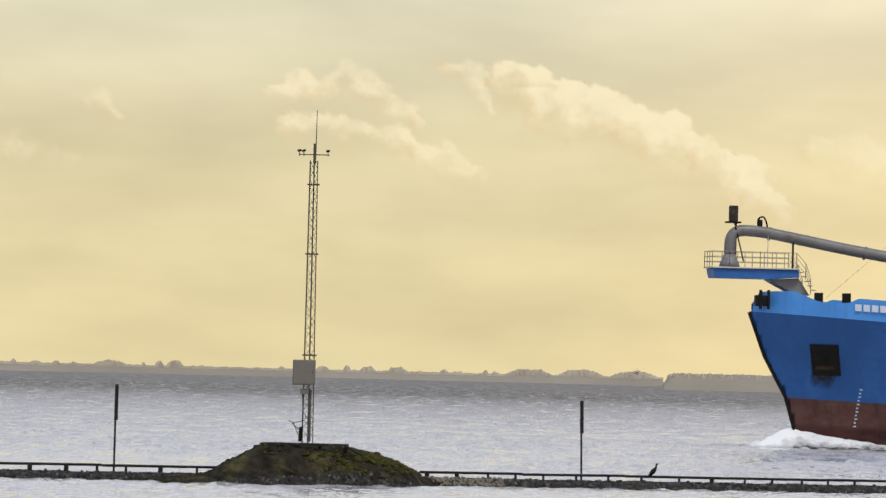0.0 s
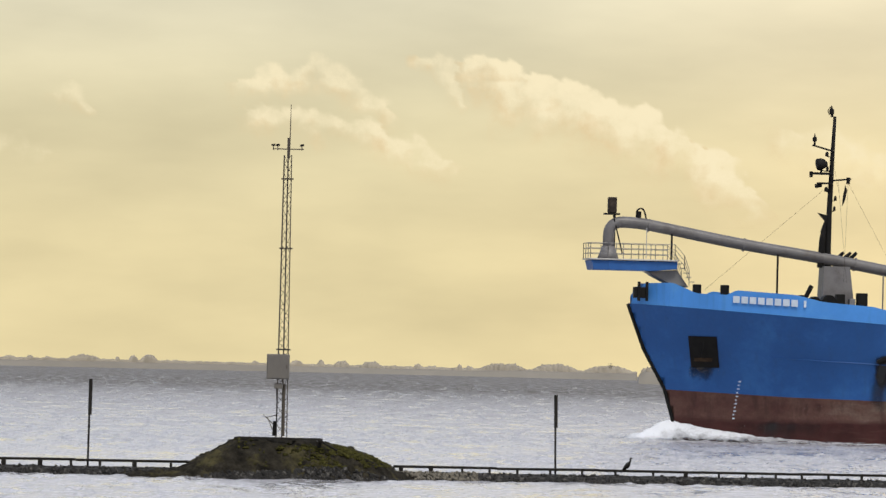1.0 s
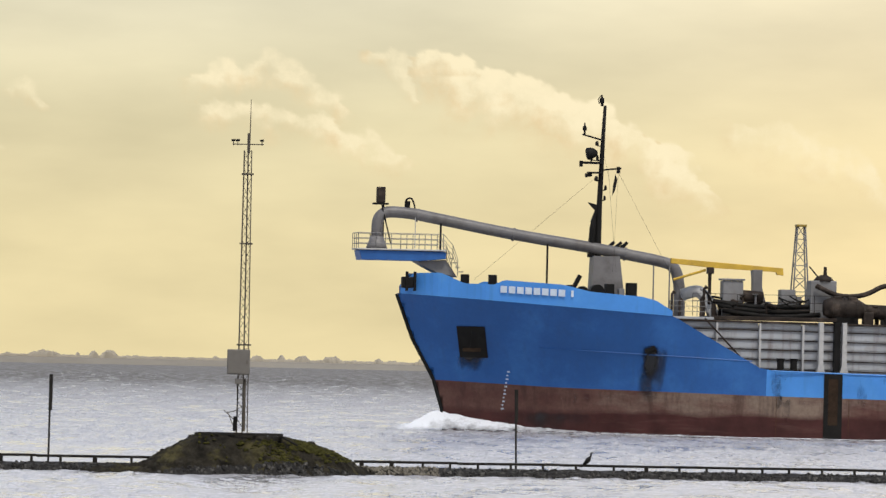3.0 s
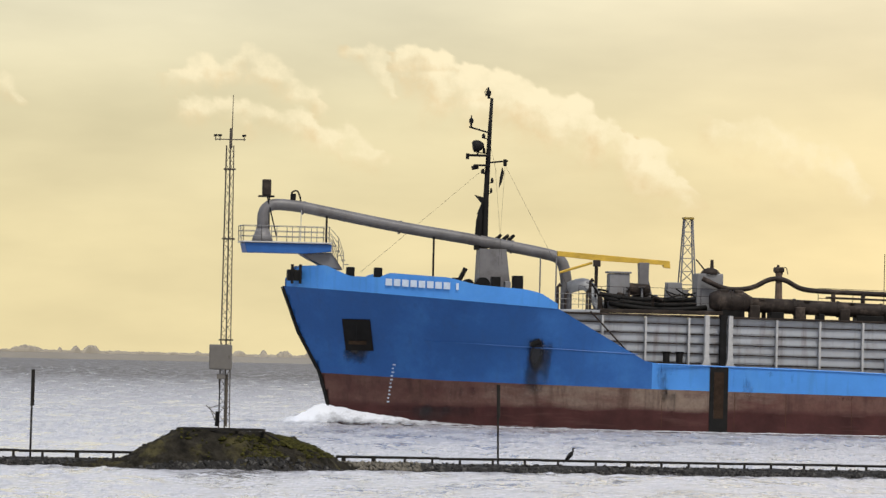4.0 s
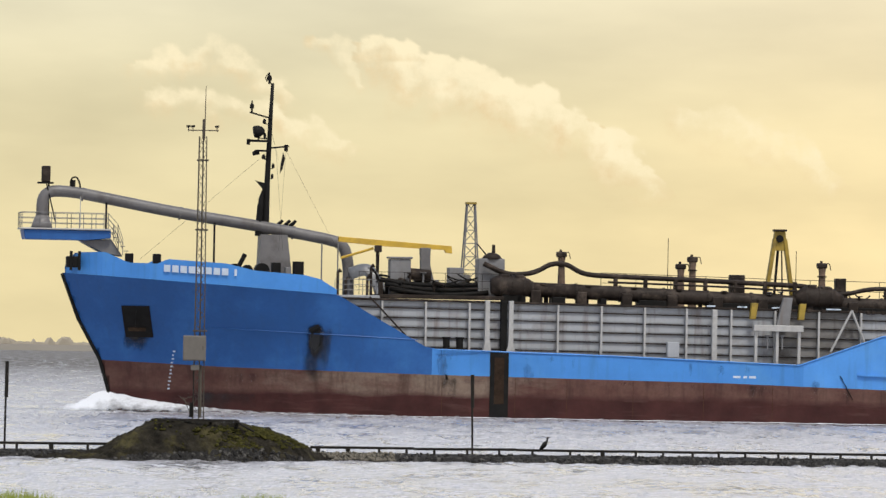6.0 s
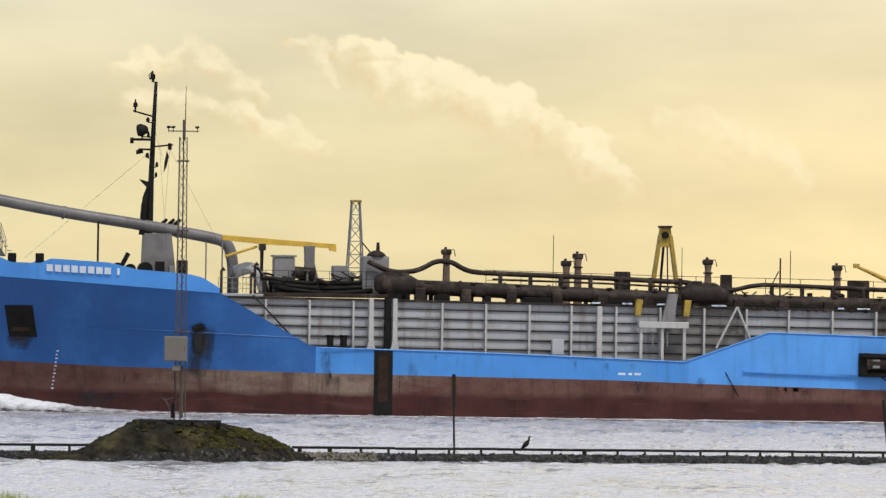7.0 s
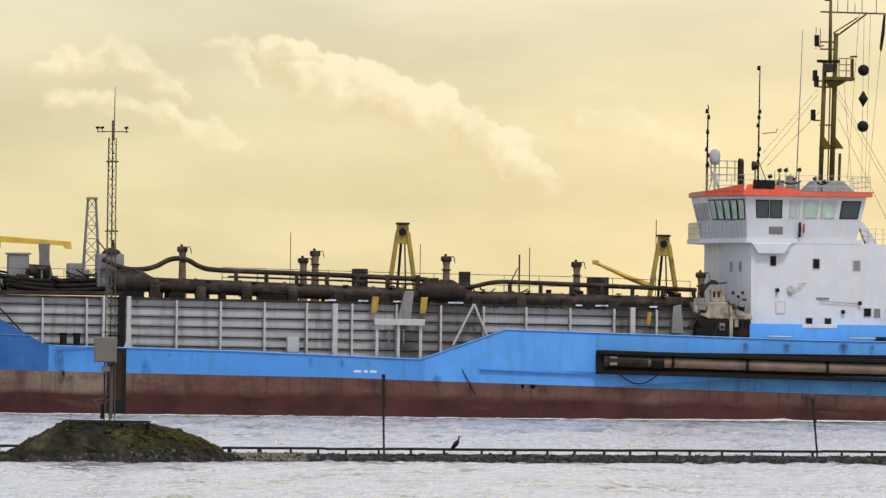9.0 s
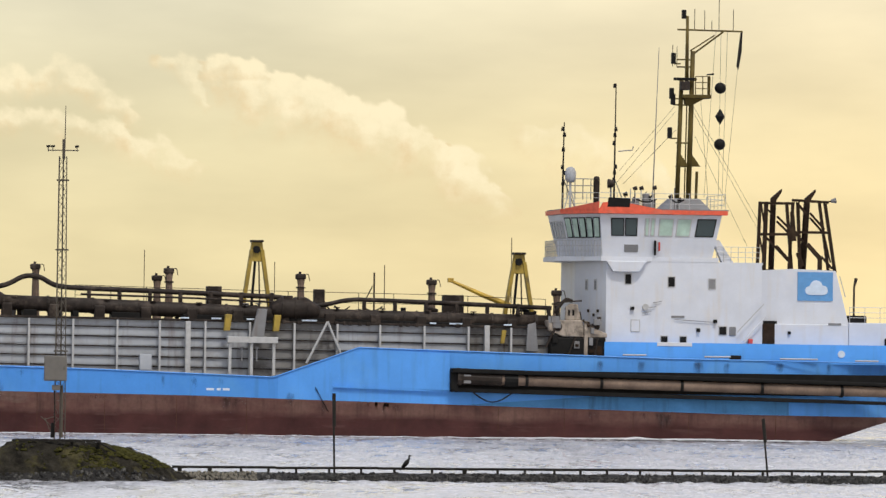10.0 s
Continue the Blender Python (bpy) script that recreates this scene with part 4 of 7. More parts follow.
def build_bow_platform():
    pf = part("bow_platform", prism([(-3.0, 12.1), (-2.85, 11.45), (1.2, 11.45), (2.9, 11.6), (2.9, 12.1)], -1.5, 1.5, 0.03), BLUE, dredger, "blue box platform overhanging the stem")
    part("deck_plate", box(-3.15, 2.9, -1.65, 1.65, 12.12, 12.22, 0.02), RAILGREY, pf)
    part("bracket", prism([(0.9, 11.43), (1.5, 11.1), (2.5, 10.6), (3.75, 10.4), (2.95, 11.57)], -1.1, 1.1, 0.03), GREY, pf)
    for x in (-1.8, -0.2, 1.4):
        part("rib", box(x - 0.04, x + 0.04, -1.53, -1.502, 11.5, 12.08), BLUE, pf)
    for s in (-1.6, 1.6):
        railing(pf, [(-3.1, s, 12.22), (-1.9, s, 12.22), (0.2, s, 12.22), (2.7, s, 12.22), (3.35, s, 11.5), (3.7, s, 10.5)], 1.05, 3, 0.95, GREY)
    railing(pf, [(-3.1, -1.6, 12.22), (-3.1, 1.6, 12.22)], 1.05, 3, 1.0, GREY)
    for k in range(5):
        part("stair_tread", box(2.95 + 0.22 * k, 3.2 + 0.22 * k, -1.5, -0.8, 11.95 - 0.3 * k, 12.0 - 0.3 * k), GREY, pf)
    # discharge pipe
    line = bend([(-1.65, 0, 12.25), (-1.65, 0, 14.75), (0.4, 0, 14.72), (7.6, 0, 13.42), (13.0, 0, 12.68), (17.5, 0, 11.92), (18.85, 0, 11.6), (19.2, 0, 10.2), (19.2, 0, 6.4)])
    pipe = part("discharge_pipe", tube(line, 0.39, 16), PIPEGREY, dredger, "long weathered grey discharge pipe", smooth=True)
    part("pipe_cone", tube([(-1.65, 0, 12.2), (-1.65, 0, 12.5), (-1.65, 0, 13.1)], [0.75, 0.65, 0.42], 16), PIPEGREY, pipe, smooth=True)
    for x, z in ((1.1, 14.55), (7.7, 13.41), (15.4, 12.28)):
        d = Vector((1, 0, -0.18)).normalized()
        c = Vector((x, 0, z))
        part("flange", tube([c - d * 0.07, c + d * 0.06], 0.455, 16), PIPEGREY, pipe)
    for x, z in ((2.66, 14.0), (10.0, 12.8)):
        part("pipe_support", tube([(x, -0.3, z), (x, -0.3, 9.0 if x > 5 else 12.2)], 0.07, 6), DARK, pipe)
    for x in (17.3, 18.4):
        part("pipe_support", tube([(x, -0.5, 11.6), (x, -0.5, 8.4)], 0.05, 6), GREY, pipe)
    part("elbow", tube(bend([(19.3, -0.6, 9.6), (20.4, -1.2, 10.0), (21.2, -1.8, 8.6), (21.4, -2.2, 7.0)]), 0.42, 12), RAILGREY, pipe, smooth=True)
    for k, (x0, z0, x1, z1) in enumerate(((20.2, 10.0, 21.9, 8.3), (20.5, 9.9, 21.3, 8.2), (20.0, 9.7, 20.7, 8.2), (20.9, 9.5, 22.6, 8.6))):
        part("hose", tube(arc((x0, -2.4 - 0.2 * k, z0), (x1, -2.6 - 0.2 * k, z1), 0.25), 0.075, 7), DARK if k % 2 else GREY, pipe, smooth=True)
    # light box, hook and ladder over the pipe's end
    part("light_post", tube([(-1.2, 0.3, 12.2), (-1.2, 0.3, 15.4)], 0.06, 6), DARK, pf)
    part("lamp_box", box(-1.7, -1.12, -0.05, 0.5, 15.35, 16.42, 0.06), PIPE, pf)
    part("lamp_shelf", box(-1.95, -0.9, -0.1, 0.6, 15.22, 15.34, 0.02), DARK, pf)
    part("brace", tube([(-1.4, -0.3, 15.2), (-0.75, -0.45, 12.6)], 0.05, 5), DARK, pf)
    part("hoist_hook", tube(bend([(0.25, 0, 14.7), (0.25, 0, 15.6), (0.65, 0, 15.75), (0.9, 0, 15.2), (0.9, 0, 14.6)]), 0.06, 6), DARK, pipe)
    part("hoist_block", tube([(0.4, 0, 14.9), (0.42, 0, 15.5)], 0.16, 8), DARK, pipe)
    part("hanging_chain", tube([(0.9, -0.45, 14.4), (0.9, -0.45, 12.3)], 0.03, 5), RAILGREY, pipe)


def build_foremast():
    fm = part("foremast", tube([(13.9, 0.2, 9.2), (13.65, 0.2, 12.4), (13.7, 0.2, 15.5), (13.85, 0.2, 20.0), (13.95, 0.2, 22.35)], [0.27, 0.25, 0.2, 0.15, 0.11], 10), DARK, dredger, "dark tapered foremast with lamps", smooth=True, at=pose(-0.13, 0, 0))
    part("mast_house", plan([(13.0, -1.2), (15.3, -1.2), (15.3, 1.2), (13.0, 1.2)], 8.6, 12.1, [(13.1, -0.9), (14.9, -0.9), (14.9, 0.9), (13.1, 0.9)]), PIPEGREY, dredger, "grey mast house on the foredeck")
    part("back_stay_post", tube([(13.15, 0.0, 12.0), (13.25, 0, 14.0), (13.35, 0, 14.9)], [0.25, 0.22, 0.1], 8), DARK, fm)
    part("spur", prism([(12.9, 15.75), (13.7, 15.55), (13.7, 14.9), (13.1, 14.4), (13.4, 15.2)], 0.1, 0.3), DARK, fm)
    part("spreader", tube([(12.4, 0, 20.35), (13.9, 0, 19.95)], 0.06, 6), DARK, fm)
    part("lamp", tube([(12.55, 0, 20.35), (12.55, 0, 20.6), (12.55, 0, 20.62), (12.55, 0, 20.85), (12.55, 0, 20.95), (12.55, 0, 21.15)], [0.07, 0.07, 0.15, 0.15, 0.06, 0.03], 9), DARK, fm)
    part("masthead_lamp", tube([(13.74, 0.2, 22.3), (13.74, 0.2, 22.5), (13.72, 0.2, 22.54), (13.72, 0.2, 22.8), (13.7, 0.2, 22.9), (13.7, 0.2, 23.08)], [0.1, 0.1, 0.18, 0.17, 0.08, 0.05], 10), DARK, fm)
    part("lamp_cage", tube([(13.55, 0.2, 22.45), (13.45, 0.2, 22.75), (13.62, 0.2, 23.0)], 0.03, 5), DARK, fm)
    part("search_light", tube([(12.66, -0.2, 19.02), (12.72, -0.2, 19.03), (13.0, -0.2, 19.06), (13.25, -0.2, 19.1), (13.42, -0.2, 19.12)], [0.3, 0.4, 0.41, 0.3, 0.12], 14), DARK, fm, smooth=True)
    part("light_yoke", tube([(13.0, -0.2, 18.5), (13.05, -0.2, 18.8), (13.45, -0.2, 18.95)], 0.06, 6), DARK, fm)
    part("lamp_bracket", box(12.4, 13.8, -0.3, 0.3, 18.35, 18.5, 0.02), DARK, fm)
    part("lamp", tube([(12.35, 0, 18.15), (12.35, 0, 18.55)], 0.12, 8), DARK, fm)
    part("lamp_bracket", box(12.8, 13.8, -0.3, 0.3, 17.7, 17.82, 0.02), DARK, fm)
    part("lamp", tube([(12.65, 0, 17.55), (13.1, 0, 17.65)], 0.14, 8), DARK, fm)
    for z0, dx, w in ((19.6, -0.35, 0.12), (18.62, -0.75, 0.13), (18.62, -0.3, 0.1), (17.2, -0.35, 0.13), (16.6, 0.3, 0.1), (15.9, 0.25, 0.09)):
        part("mast_fitting", tube([(13.75 + dx, -0.1, z0), (13.75 + dx, -0.1, z0 + 0.2), (13.75 + dx, -0.1, z0 + 0.32)], [w, w, w * 0.5], 8), DARK, fm)
        part("fitting_arm", tube([(13.75 + dx, -0.1, z0), (13.8, 0.1, z0 - 0.05)], 0.035, 5), DARK, fm)
    part("spreader", tube([(13.8, -0.2, 17.95), (15.1, -0.2, 18.1)], 0.06, 6), DARK, fm)
    part("lamp", tube([(14.9, -0.2, 17.75), (14.9, -0.2, 18.2)], 0.13, 8), DARK, fm)
    part("pennant", prism([(14.55, 16.9), (14.7, 17.7), (14.85, 17.3), (14.7, 16.6), (14.5, 16.2)], -0.21, -0.19), DARK, fm, "small furled dark flag")
    for a, c in (((13.6, 0.2, 17.6), (5.2, 0, 10.3)), ((14.8, -0.2, 18.0), (19.6, -2.5, 8.6)), ((14.2, -0.2, 18.0), (14.6, -2.0, 11.0)), ((14.9, -0.2, 17.8), (14.2, -3, 11.0)), ((13.9, 0.2, 19.2), (14.6, 1.5, 17.2))):
        part("stay_wire", tube([a, c], 0.009, 4), PIPE, fm)
    for x, w, h in ((14.0, 0.3, 0.9), (15.5, 0.35, 1.0), (14.8, 0.2, 0.6)):
        part("deck_locker", box(x - w, x + w, -2.6, -1.9, 8.4, 9.3 + h, 0.04), DARK if w > 0.25 else GREY, dredger)
    for x in (14.3, 14.8, 15.2):
        part("fan_cowl", tube([(x, 0.8, 12.0), (x + 0.1, 0.8, 12.75), (x + 0.45, 0.7, 13.1)], [0.14, 0.16, 0.1], 6), DARK, dredger)


def build_foredeck_gear():
    for x, y in ((4.0, -3.1), (5.8, -3.7)):
        part("bollard", box(x - 0.27, x + 0.27, y - 0.25, y + 0.25, 9.2, 10.6, 0.05), DARK, dredger)
    for x, y, r in ((11.0, -4.0, 0.42), (12.8, -4.2, 0.5), (11.8, -4.4, 0.35)):
        part("winch_drum", tube([(x, y - 0.5, 9.75 - x * 0.01), (x, y + 0.5, 9.75 - x * 0.01)], r, 12), DARK, dredger)
    part("winch_brake", tube([(11.2, -4, 9.7), (11.7, -4, 10.7)], 0.16, 6), DARK, dredger)
    # dark fairlead at the stem
    part("fairlead", box(-0.1, 0.75, -2.0, -1.2, 9.6, 10.35, 0.08), DARK, dredger)
    for x in (0.2, 0.75):
        part("fairlead_roller", tube([(x, -2.05, 9.4), (x, -2.05, 10.7)], 0.1, 8), DARK, dredger)
    # anchor pocket, rust runs, marks
    # The pocket's inner shade is a black plate draped on the bow.
    pk = draped("anchor_pocket", 3.6, 5.4, 5.0, 7.1, DARK, dredger, 0.05, "square black plate for the shaded anchor pocket in the bow", skew=0.2)
    draped("anchor_shank", 4.6, 4.85, 5.4, 6.8, DARK, pk, 0.1, n=2)
    draped("anchor_crown", 4.15, 5.3, 5.4, 5.65, BROWN, pk, 0.11, n=2)
    rng = random.Random(21)
    stain(3.6, 5.9, 3.9, 5.3, 1.0)
    stain(15.3, 17.5, 2.1, 6.1, 0.85, power=0.5)
    stain(15.7, 16.8, 3.9, 6.15, 1.1, 0.016, 0.3)
    stain(24.0, 25.6, 0.6, 4.5, 0.4)
    stain(24.5, 26.2, 0.8, 2.9, 0.5, 0.014)
    stain(29.3, 31.6, 1.0, 4.2, 0.3)
    stain(44, 48, 1.2, 2.7, 0.35)
    stain(49.5, 50.6, 0.9, 3.2, 0.5)
    stain(9, 15, 0.5, 3.0, 0.35)
    for k in range(26):
        x = rng.uniform(24, 88)
        z = red(x) - 0.02
        stain(x, x + rng.uniform(1.5, 5.5), z - rng.uniform(0.6, 1.6), z, rng.uniform(0.12, 0.32), 0.018 + 0.001 * k)
    for k in range(18):
        x = rng.uniform(24, 60)
        stain(x, x + rng.uniform(0.3, 0.9), red(x) - 0.3, top(x) - 0.05, rng.uniform(0.2, 0.42), 0.018 + 0.001 * k)
    stain(6, 14, -0.4, 1.6, 0.6)
    for k, x in enumerate((70.5, 73.4, 77.3, 79.2, 83.0, 86.4)):
        stain(x, x + 0.9, 3.9, 5.5, 0.55, 0.012 + 0.001 * k)
    part("vent_pipe", tube([(15.9, -half_breadth(15.9, 6) - 0.1, 5.6), (16.5, -half_breadth(16.5, 6) - 0.1, 5.9)], 0.22, 8), DARK, dredger)
    # Black tube added to draw the dark outline along the stem.
    part("stem_bar", tube([(stem_x(z) - 0.02, 0, z) for z in (-1.2, 0, 1.5, 2.5, 3.5, 5, 6.2, 7.5, 9.2)], 0.13, 8), DARK, dredger, smooth=True)
    # rubbing line along the bow
    b = tube([(x, -half_breadth(x, 5.75 - 0.04 * (x - 9)) - 0.01, 5.75 - 0.04 * (x - 9)) for x in [9 + 0.5 * i for i in range(29)]], 0.035, 5)
    part("weld_seam", b, BLUE, dredger)
    # bow lettering as plain bars
    name = new("name_letters")
    name.parent = dredger
    name["label"] = "white painted bow lettering"
    for k in range(8):
        x = 6.15 + 0.535 * k
        z = 9.4 - 0.045 * (x - 6.3)
        y = half_breadth(x, knuckle(x)) + 0.17
        y2 = half_breadth(x + 0.4, knuckle(x + 0.4)) + 0.17
        q = bmesh.new()
        vs = [q.verts.new(p) for p in ((x, -y, z), (x + 0.42, -y2, z - 0.02), (x + 0.42, -y2 - 0.04, z + 0.44), (x, -y - 0.04, z + 0.46))]
        q.faces.new(vs)
        bmesh.ops.extrude_face_region(q, geom=list(q.faces))
        for v in list(q.verts)[4:]:
            v.co.y += 0.05
        part("letter_bar", q, MARK, name)
    x = 10.72
    y = half_breadth(x, knuckle(x)) + 0.1
    part("letter_bar", box(x, x + 0.16, -y - 0.06, -y + 0.04, 9.2, 9.64), MARK, name)
    marks = new("draught_marks")
    marks.parent = dredger
    for k in range(11):
        z = 1.55 + 0.25 * k
        x = 6.88 + 0.025 * k
        draped("draught_mark", x, x + (0.11 if k % 2 else 0.17), z, z + 0.09, MARK, marks, 0.012, n=1)
    for x, w in ((44.4, 0.5), (45.1, 0.25), (45.5, 0.45)):
        draped("painted_mark", x, x + w, 3.02, 3.17, MARK, dredger, 0.012, n=1)


build_bow_platform()
build_foremast()
build_foredeck_gear()


# ---- the dredger's hopper ----
def build_hopper():
    hop = part("hopper_side", box(17.6, 71.0, -6.0, -5.9, 3.95, 7.35), HOPPER, dredger, "ribbed pale grey hopper wall")
    part("hopper_side", box(17.0, 71.0, 5.9, 6.0, 3.5, 7.55), HOPPER, dredger)
    part("hopper_deck", box(17.0, 70.9, -5.9, 5.9, 7.5, 7.6), PIPE, dredger)
    part("hopper_end", box(17.0, 17.12, -5.9, 5.9, 3.5, 7.95), HOPPER, dredger)
    # plates between the stiffeners, each with its own edges
    posts = [20.7, 23.65, 26.6, 32.6, 35.55, 38.5, 41.35, 44.4, 47.4, 50.4, 53.3, 56.2, 59.2, 62.2, 65.1, 68.0, 71.0]
    xs = [17.7] + posts
    zs = [4.0, 4.75, 5.4, 6.05, 6.7, 7.35, 7.92]
    for a, c in zip(xs, xs[1:]):
        drop = 0.0085 * (a - 20)
        for z0, z1 in zip(zs, zs[1:]):
            part("plate", box(a + 0.05, c - 0.05, -6.04, -6.0, z0 - drop + 0.05, min(7.9 - drop, z1 - drop - 0.03), 0.008), HOPPER_DIRTY if 45 < a < 52 or a > 61 else HOPPER, hop)
    stiff = [(z - 0.0) for z in zs[1:-1]]
    for z in stiff:
        part("stiffener", prism([(17.2, z + 0.02), (71, z + 0.02 - 0.42), (71, z - 0.05 - 0.42), (17.2, z - 0.05)], -6.14, -6.0), PIPE, hop)
    part("top_beam", prism([(17.1, 7.95), (71, 7.55), (71, 7.4), (17.1, 7.8)], -6.3, -5.85, 0.02), PIPE, hop)
    for x in posts[:-1]:
        t = top(x) if x < 49 else 3.9
        part("post", box(x - 0.07, x + 0.07, -6.55, -6.2, min(t, 4.6) - 0.3, 7.75 - 0.006 * (x - 20), 0.015), RAILGREY, hop)
    for x in (43.2, 63.4):
        part("wide_post", box(x - 0.17, x + 0.17, -6.9, -6.5, 3.7, 7.6, 0.02), RAILGREY, hop)
    for x in (27.75, 29.35):
        part("wide_post", prism([(x - 0.15, 7.9), (x + 0.15, 7.9), (x + 0.15, 5.0), (x + 0.36, 4.3), (x - 0.36, 4.3), (x - 0.15, 5.0)], -7.0, -6.5, 0.02), RAILGREY, hop)
    part("dark_chute", box(28.7, 29.12, -6.7, -6.2, 4.0, 7.9, 0.03), DARK, hop, "black upright strip between the wide posts")
    rng = random.Random(6)
    for k in range(30):
        x = rng.uniform(43, 66)
        z = 8.0 - 0.0075 * (x - 17)
        if k % 3:
            part("pipe_clip", box(x - 0.12, x + 0.12, -6.45, -6.3, z - 0.25, z, 0.02), PIPE, hop)
        else:
            # White strip stands for bright sky in the gap under the pipe.
            w = rng.uniform(0.08, 0.4)
            part("lamp_strip", box(x - w, x + w, -6.42, -6.3, z - 0.03, z + 0.07, 0.01), MARK, hop)
    # inclined ladder by the bow slope
    part("inclined_ladder", tube([(19.8, -6.8, 8.0), (23.0, -6.8, 4.7)], 0.06, 6), PIPE, dredger)
    # bollards and lockers on the side deck
    for x in (25.0, 25.9):
        part("bollard", tube([(x, -6.9, 4.2), (x, -6.9, 5.3), (x, -6.9, 5.42)], [0.24, 0.24, 0.33], 10), DARK, dredger)
    part("bollard_base", box(24.6, 26.3, -7.2, -6.6, 4.2, 4.68, 0.03), DARK, dredger)
    part("deck_box", box(39.95, 40.75, -7.2, -6.6, 4.3, 5.35, 0.04), HOPPER, dredger)
    # slot for the side pipe, its inner shade as a black plate
    sl = draped("side_slot", 27.9, 29.15, 0.0, 4.44, DARK, dredger, 0.05, "black plate for the shaded slot down the hull side")
    draped("slot_panel", 28.2, 28.85, 1.0, 4.1, BROWN, sl, 0.08)
    for x in (24.6, 29.5, 33, 37.5, 42.3, 47.0, 57, 64, 68.5, 73.2, 77, 83):
        draped("plate_seam", x, x + 0.03, red(x) + 0.03, top(x) - 0.02, BLUE if x < 26 else (BLUE_MID if x < 49 else BLUE_AFT), dredger, 0.012, n=2)
        draped("plate_seam", x + 0.1, x + 0.13, 0.1, red(x) - 0.05, RUSTY, dredger, 0.01, n=2)
    # rubbing strake at the deck edge
    b = bmesh.new()
    for a, c in ((24.3, 48.9), (48.9, 54.6), (54.6, 97)):
        tube([(x, -7.52, top(x) - 0.03) for x in (a, (a + c) / 2, c)], 0.05, 5, bm=b)
    part("deck_edge", b, BLUE_MID, dredger)


def build_deck_pipes():
    main = part("hopper_pipe", tube([(29.5, -5.0, 8.75), (38, -5.0, 8.52), (50, -5.0, 8.12), (58, -5, 8.0), (68.5, -5.0, 7.85)], 0.5, 14), PIPE, dredger, "thick mud-stained pipe along the hopper", smooth=True)
    for x in range(31, 68, 3):
        z = lerp_table([(29.5, 8.75), (38, 8.52), (50, 8.12), (58, 8.0), (68.5, 7.85)], x)
        part("flange", tube([(x - 0.08, -5, z), (x + 0.08, -5, z)], 0.56, 14), PIPE, main)
    part("pump_drum", tube([(28.2, -5.2, 8.9), (28.7, -5.2, 8.9), (30.4, -5.2, 8.85), (30.9, -5.2, 8.8)], [0.5, 0.74, 0.74, 0.5], 16), PIPE, dredger, smooth=True)
    part("pump_drum", tube([(49.0, -5.2, 8.45), (49.6, -5.2, 8.5), (51.4, -5.2, 8.5), (52.2, -5.2, 8.3)], [0.45, 0.8, 0.75, 0.45], 16), PIPE, dredger, smooth=True)
    for x, z, r in ((28.8, 8.9, 0.79), (29.6, 8.88, 0.79), (30.4, 8.86, 0.78), (49.7, 8.5, 0.86), (50.6, 8.5, 0.84), (51.4, 8.48, 0.8)):
        part("drum_band", tube([(x - 0.06, -5.2, z), (x + 0.06, -5.2, z)], r, 16), PIPE, dredger)
    for x, z in ((29.1, 9.6), (30.1, 9.55), (50.1, 9.3), (51.0, 9.2)):
        part("drum_cover", box(x - 0.3, x + 0.3, -5.6, -4.8, z - 0.35, z + 0.12, 0.06), PIPE, dredger)
        part("drum_foot", box(x - 0.18, x + 0.18, -5.7, -4.8, 7.5, 8.4, 0.03), DARK, dredger)
    # upper pipe with hose bends
    up1 = part("jet_pipe", tube(bend([(27.8, -4.4, 10.4), (29.4, -4.4, 9.65), (31.2, -4.4, 9.8), (32.4, -4.4, 10.5), (33.4, -4.4, 10.5), (34.5, -4.4, 9.85), (35.6, -4.4, 9.74), (43, -4.4, 9.55), (50.0, -4.4, 9.3), (51.3, -4.4, 8.75)]), 0.17, 8), PIPE, dredger, "upper jet water pipe", smooth=True)
    up2 = part("jet_pipe", tube(bend([(50.6, -4.4, 8.9), (52.5, -4.4, 8.75), (54.3, -4.4, 9.25), (60, -4.4, 9.12), (68.2, -4.4, 8.85)]), 0.15, 8), PIPE, dredger, smooth=True)
    for x in [36.8 + 2.05 * i for i in range(7)]:
        part("pipe_stand", box(x - 0.12, x + 0.12, -4.6, -4.2, 8.3, 9.6, 0.02), PIPE, up1)
    for x in [55.4 + 2.1 * i for i in range(6)]:
        part("pipe_stand", box(x - 0.11, x + 0.11, -4.6, -4.2, 7.9, 9.1, 0.02), PIPE, up2)
    for x0, x1 in ((29.2, 30.5), (32.3, 33.2), (35.6, 36.0), (38.2, 40.1), (43.0, 69.0)):
        z = lambda q: 8.15 - 0.0165 * (q - 29.2)
        part("pipe_saddle", prism([(x0, z(x0) + 0.15), (x1, z(x1) + 0.15), (x1, z(x1) - 0.55), (x0, z(x0) - 0.55)], -5.7, -4.2, 0.03), DARK, dredger)
    for x in [31.2 + 3.1 * i for i in range(12)]:
        part("valve_body", box(x - 0.35, x + 0.35, -5.75, -5.0, 7.7 - 0.012 * (x - 30), 8.7 - 0.018 * (x - 30), 0.08), PIPE, main)
        part("hand_wheel", tube([(x + 0.5, -5.3, 9.05 - 0.018 * (x - 30)), (x + 0.5, -5.3, 9.12 - 0.018 * (x - 30))], 0.22, 10), PIPE, main)
        part("wheel_stem", tube([(x + 0.5, -5.3, 8.4 - 0.018 * (x - 30)), (x + 0.5, -5.3, 9.08 - 0.018 * (x - 30))], 0.05, 5), PIPE, main)
    part("hydraulic_pipe", tube([(36.2, -4.9, 9.32), (44, -4.9, 9.15), (49.5, -4.9, 8.95)], 0.07, 6), PIPE, dredger)
    railing(dredger, [(36, -3.2, 8.6), (48, -3.2, 8.4), (60, -3.2, 8.3), (68, -3.2, 8.1)], 1.35, 2, 2.5, PIPE, 0.02)
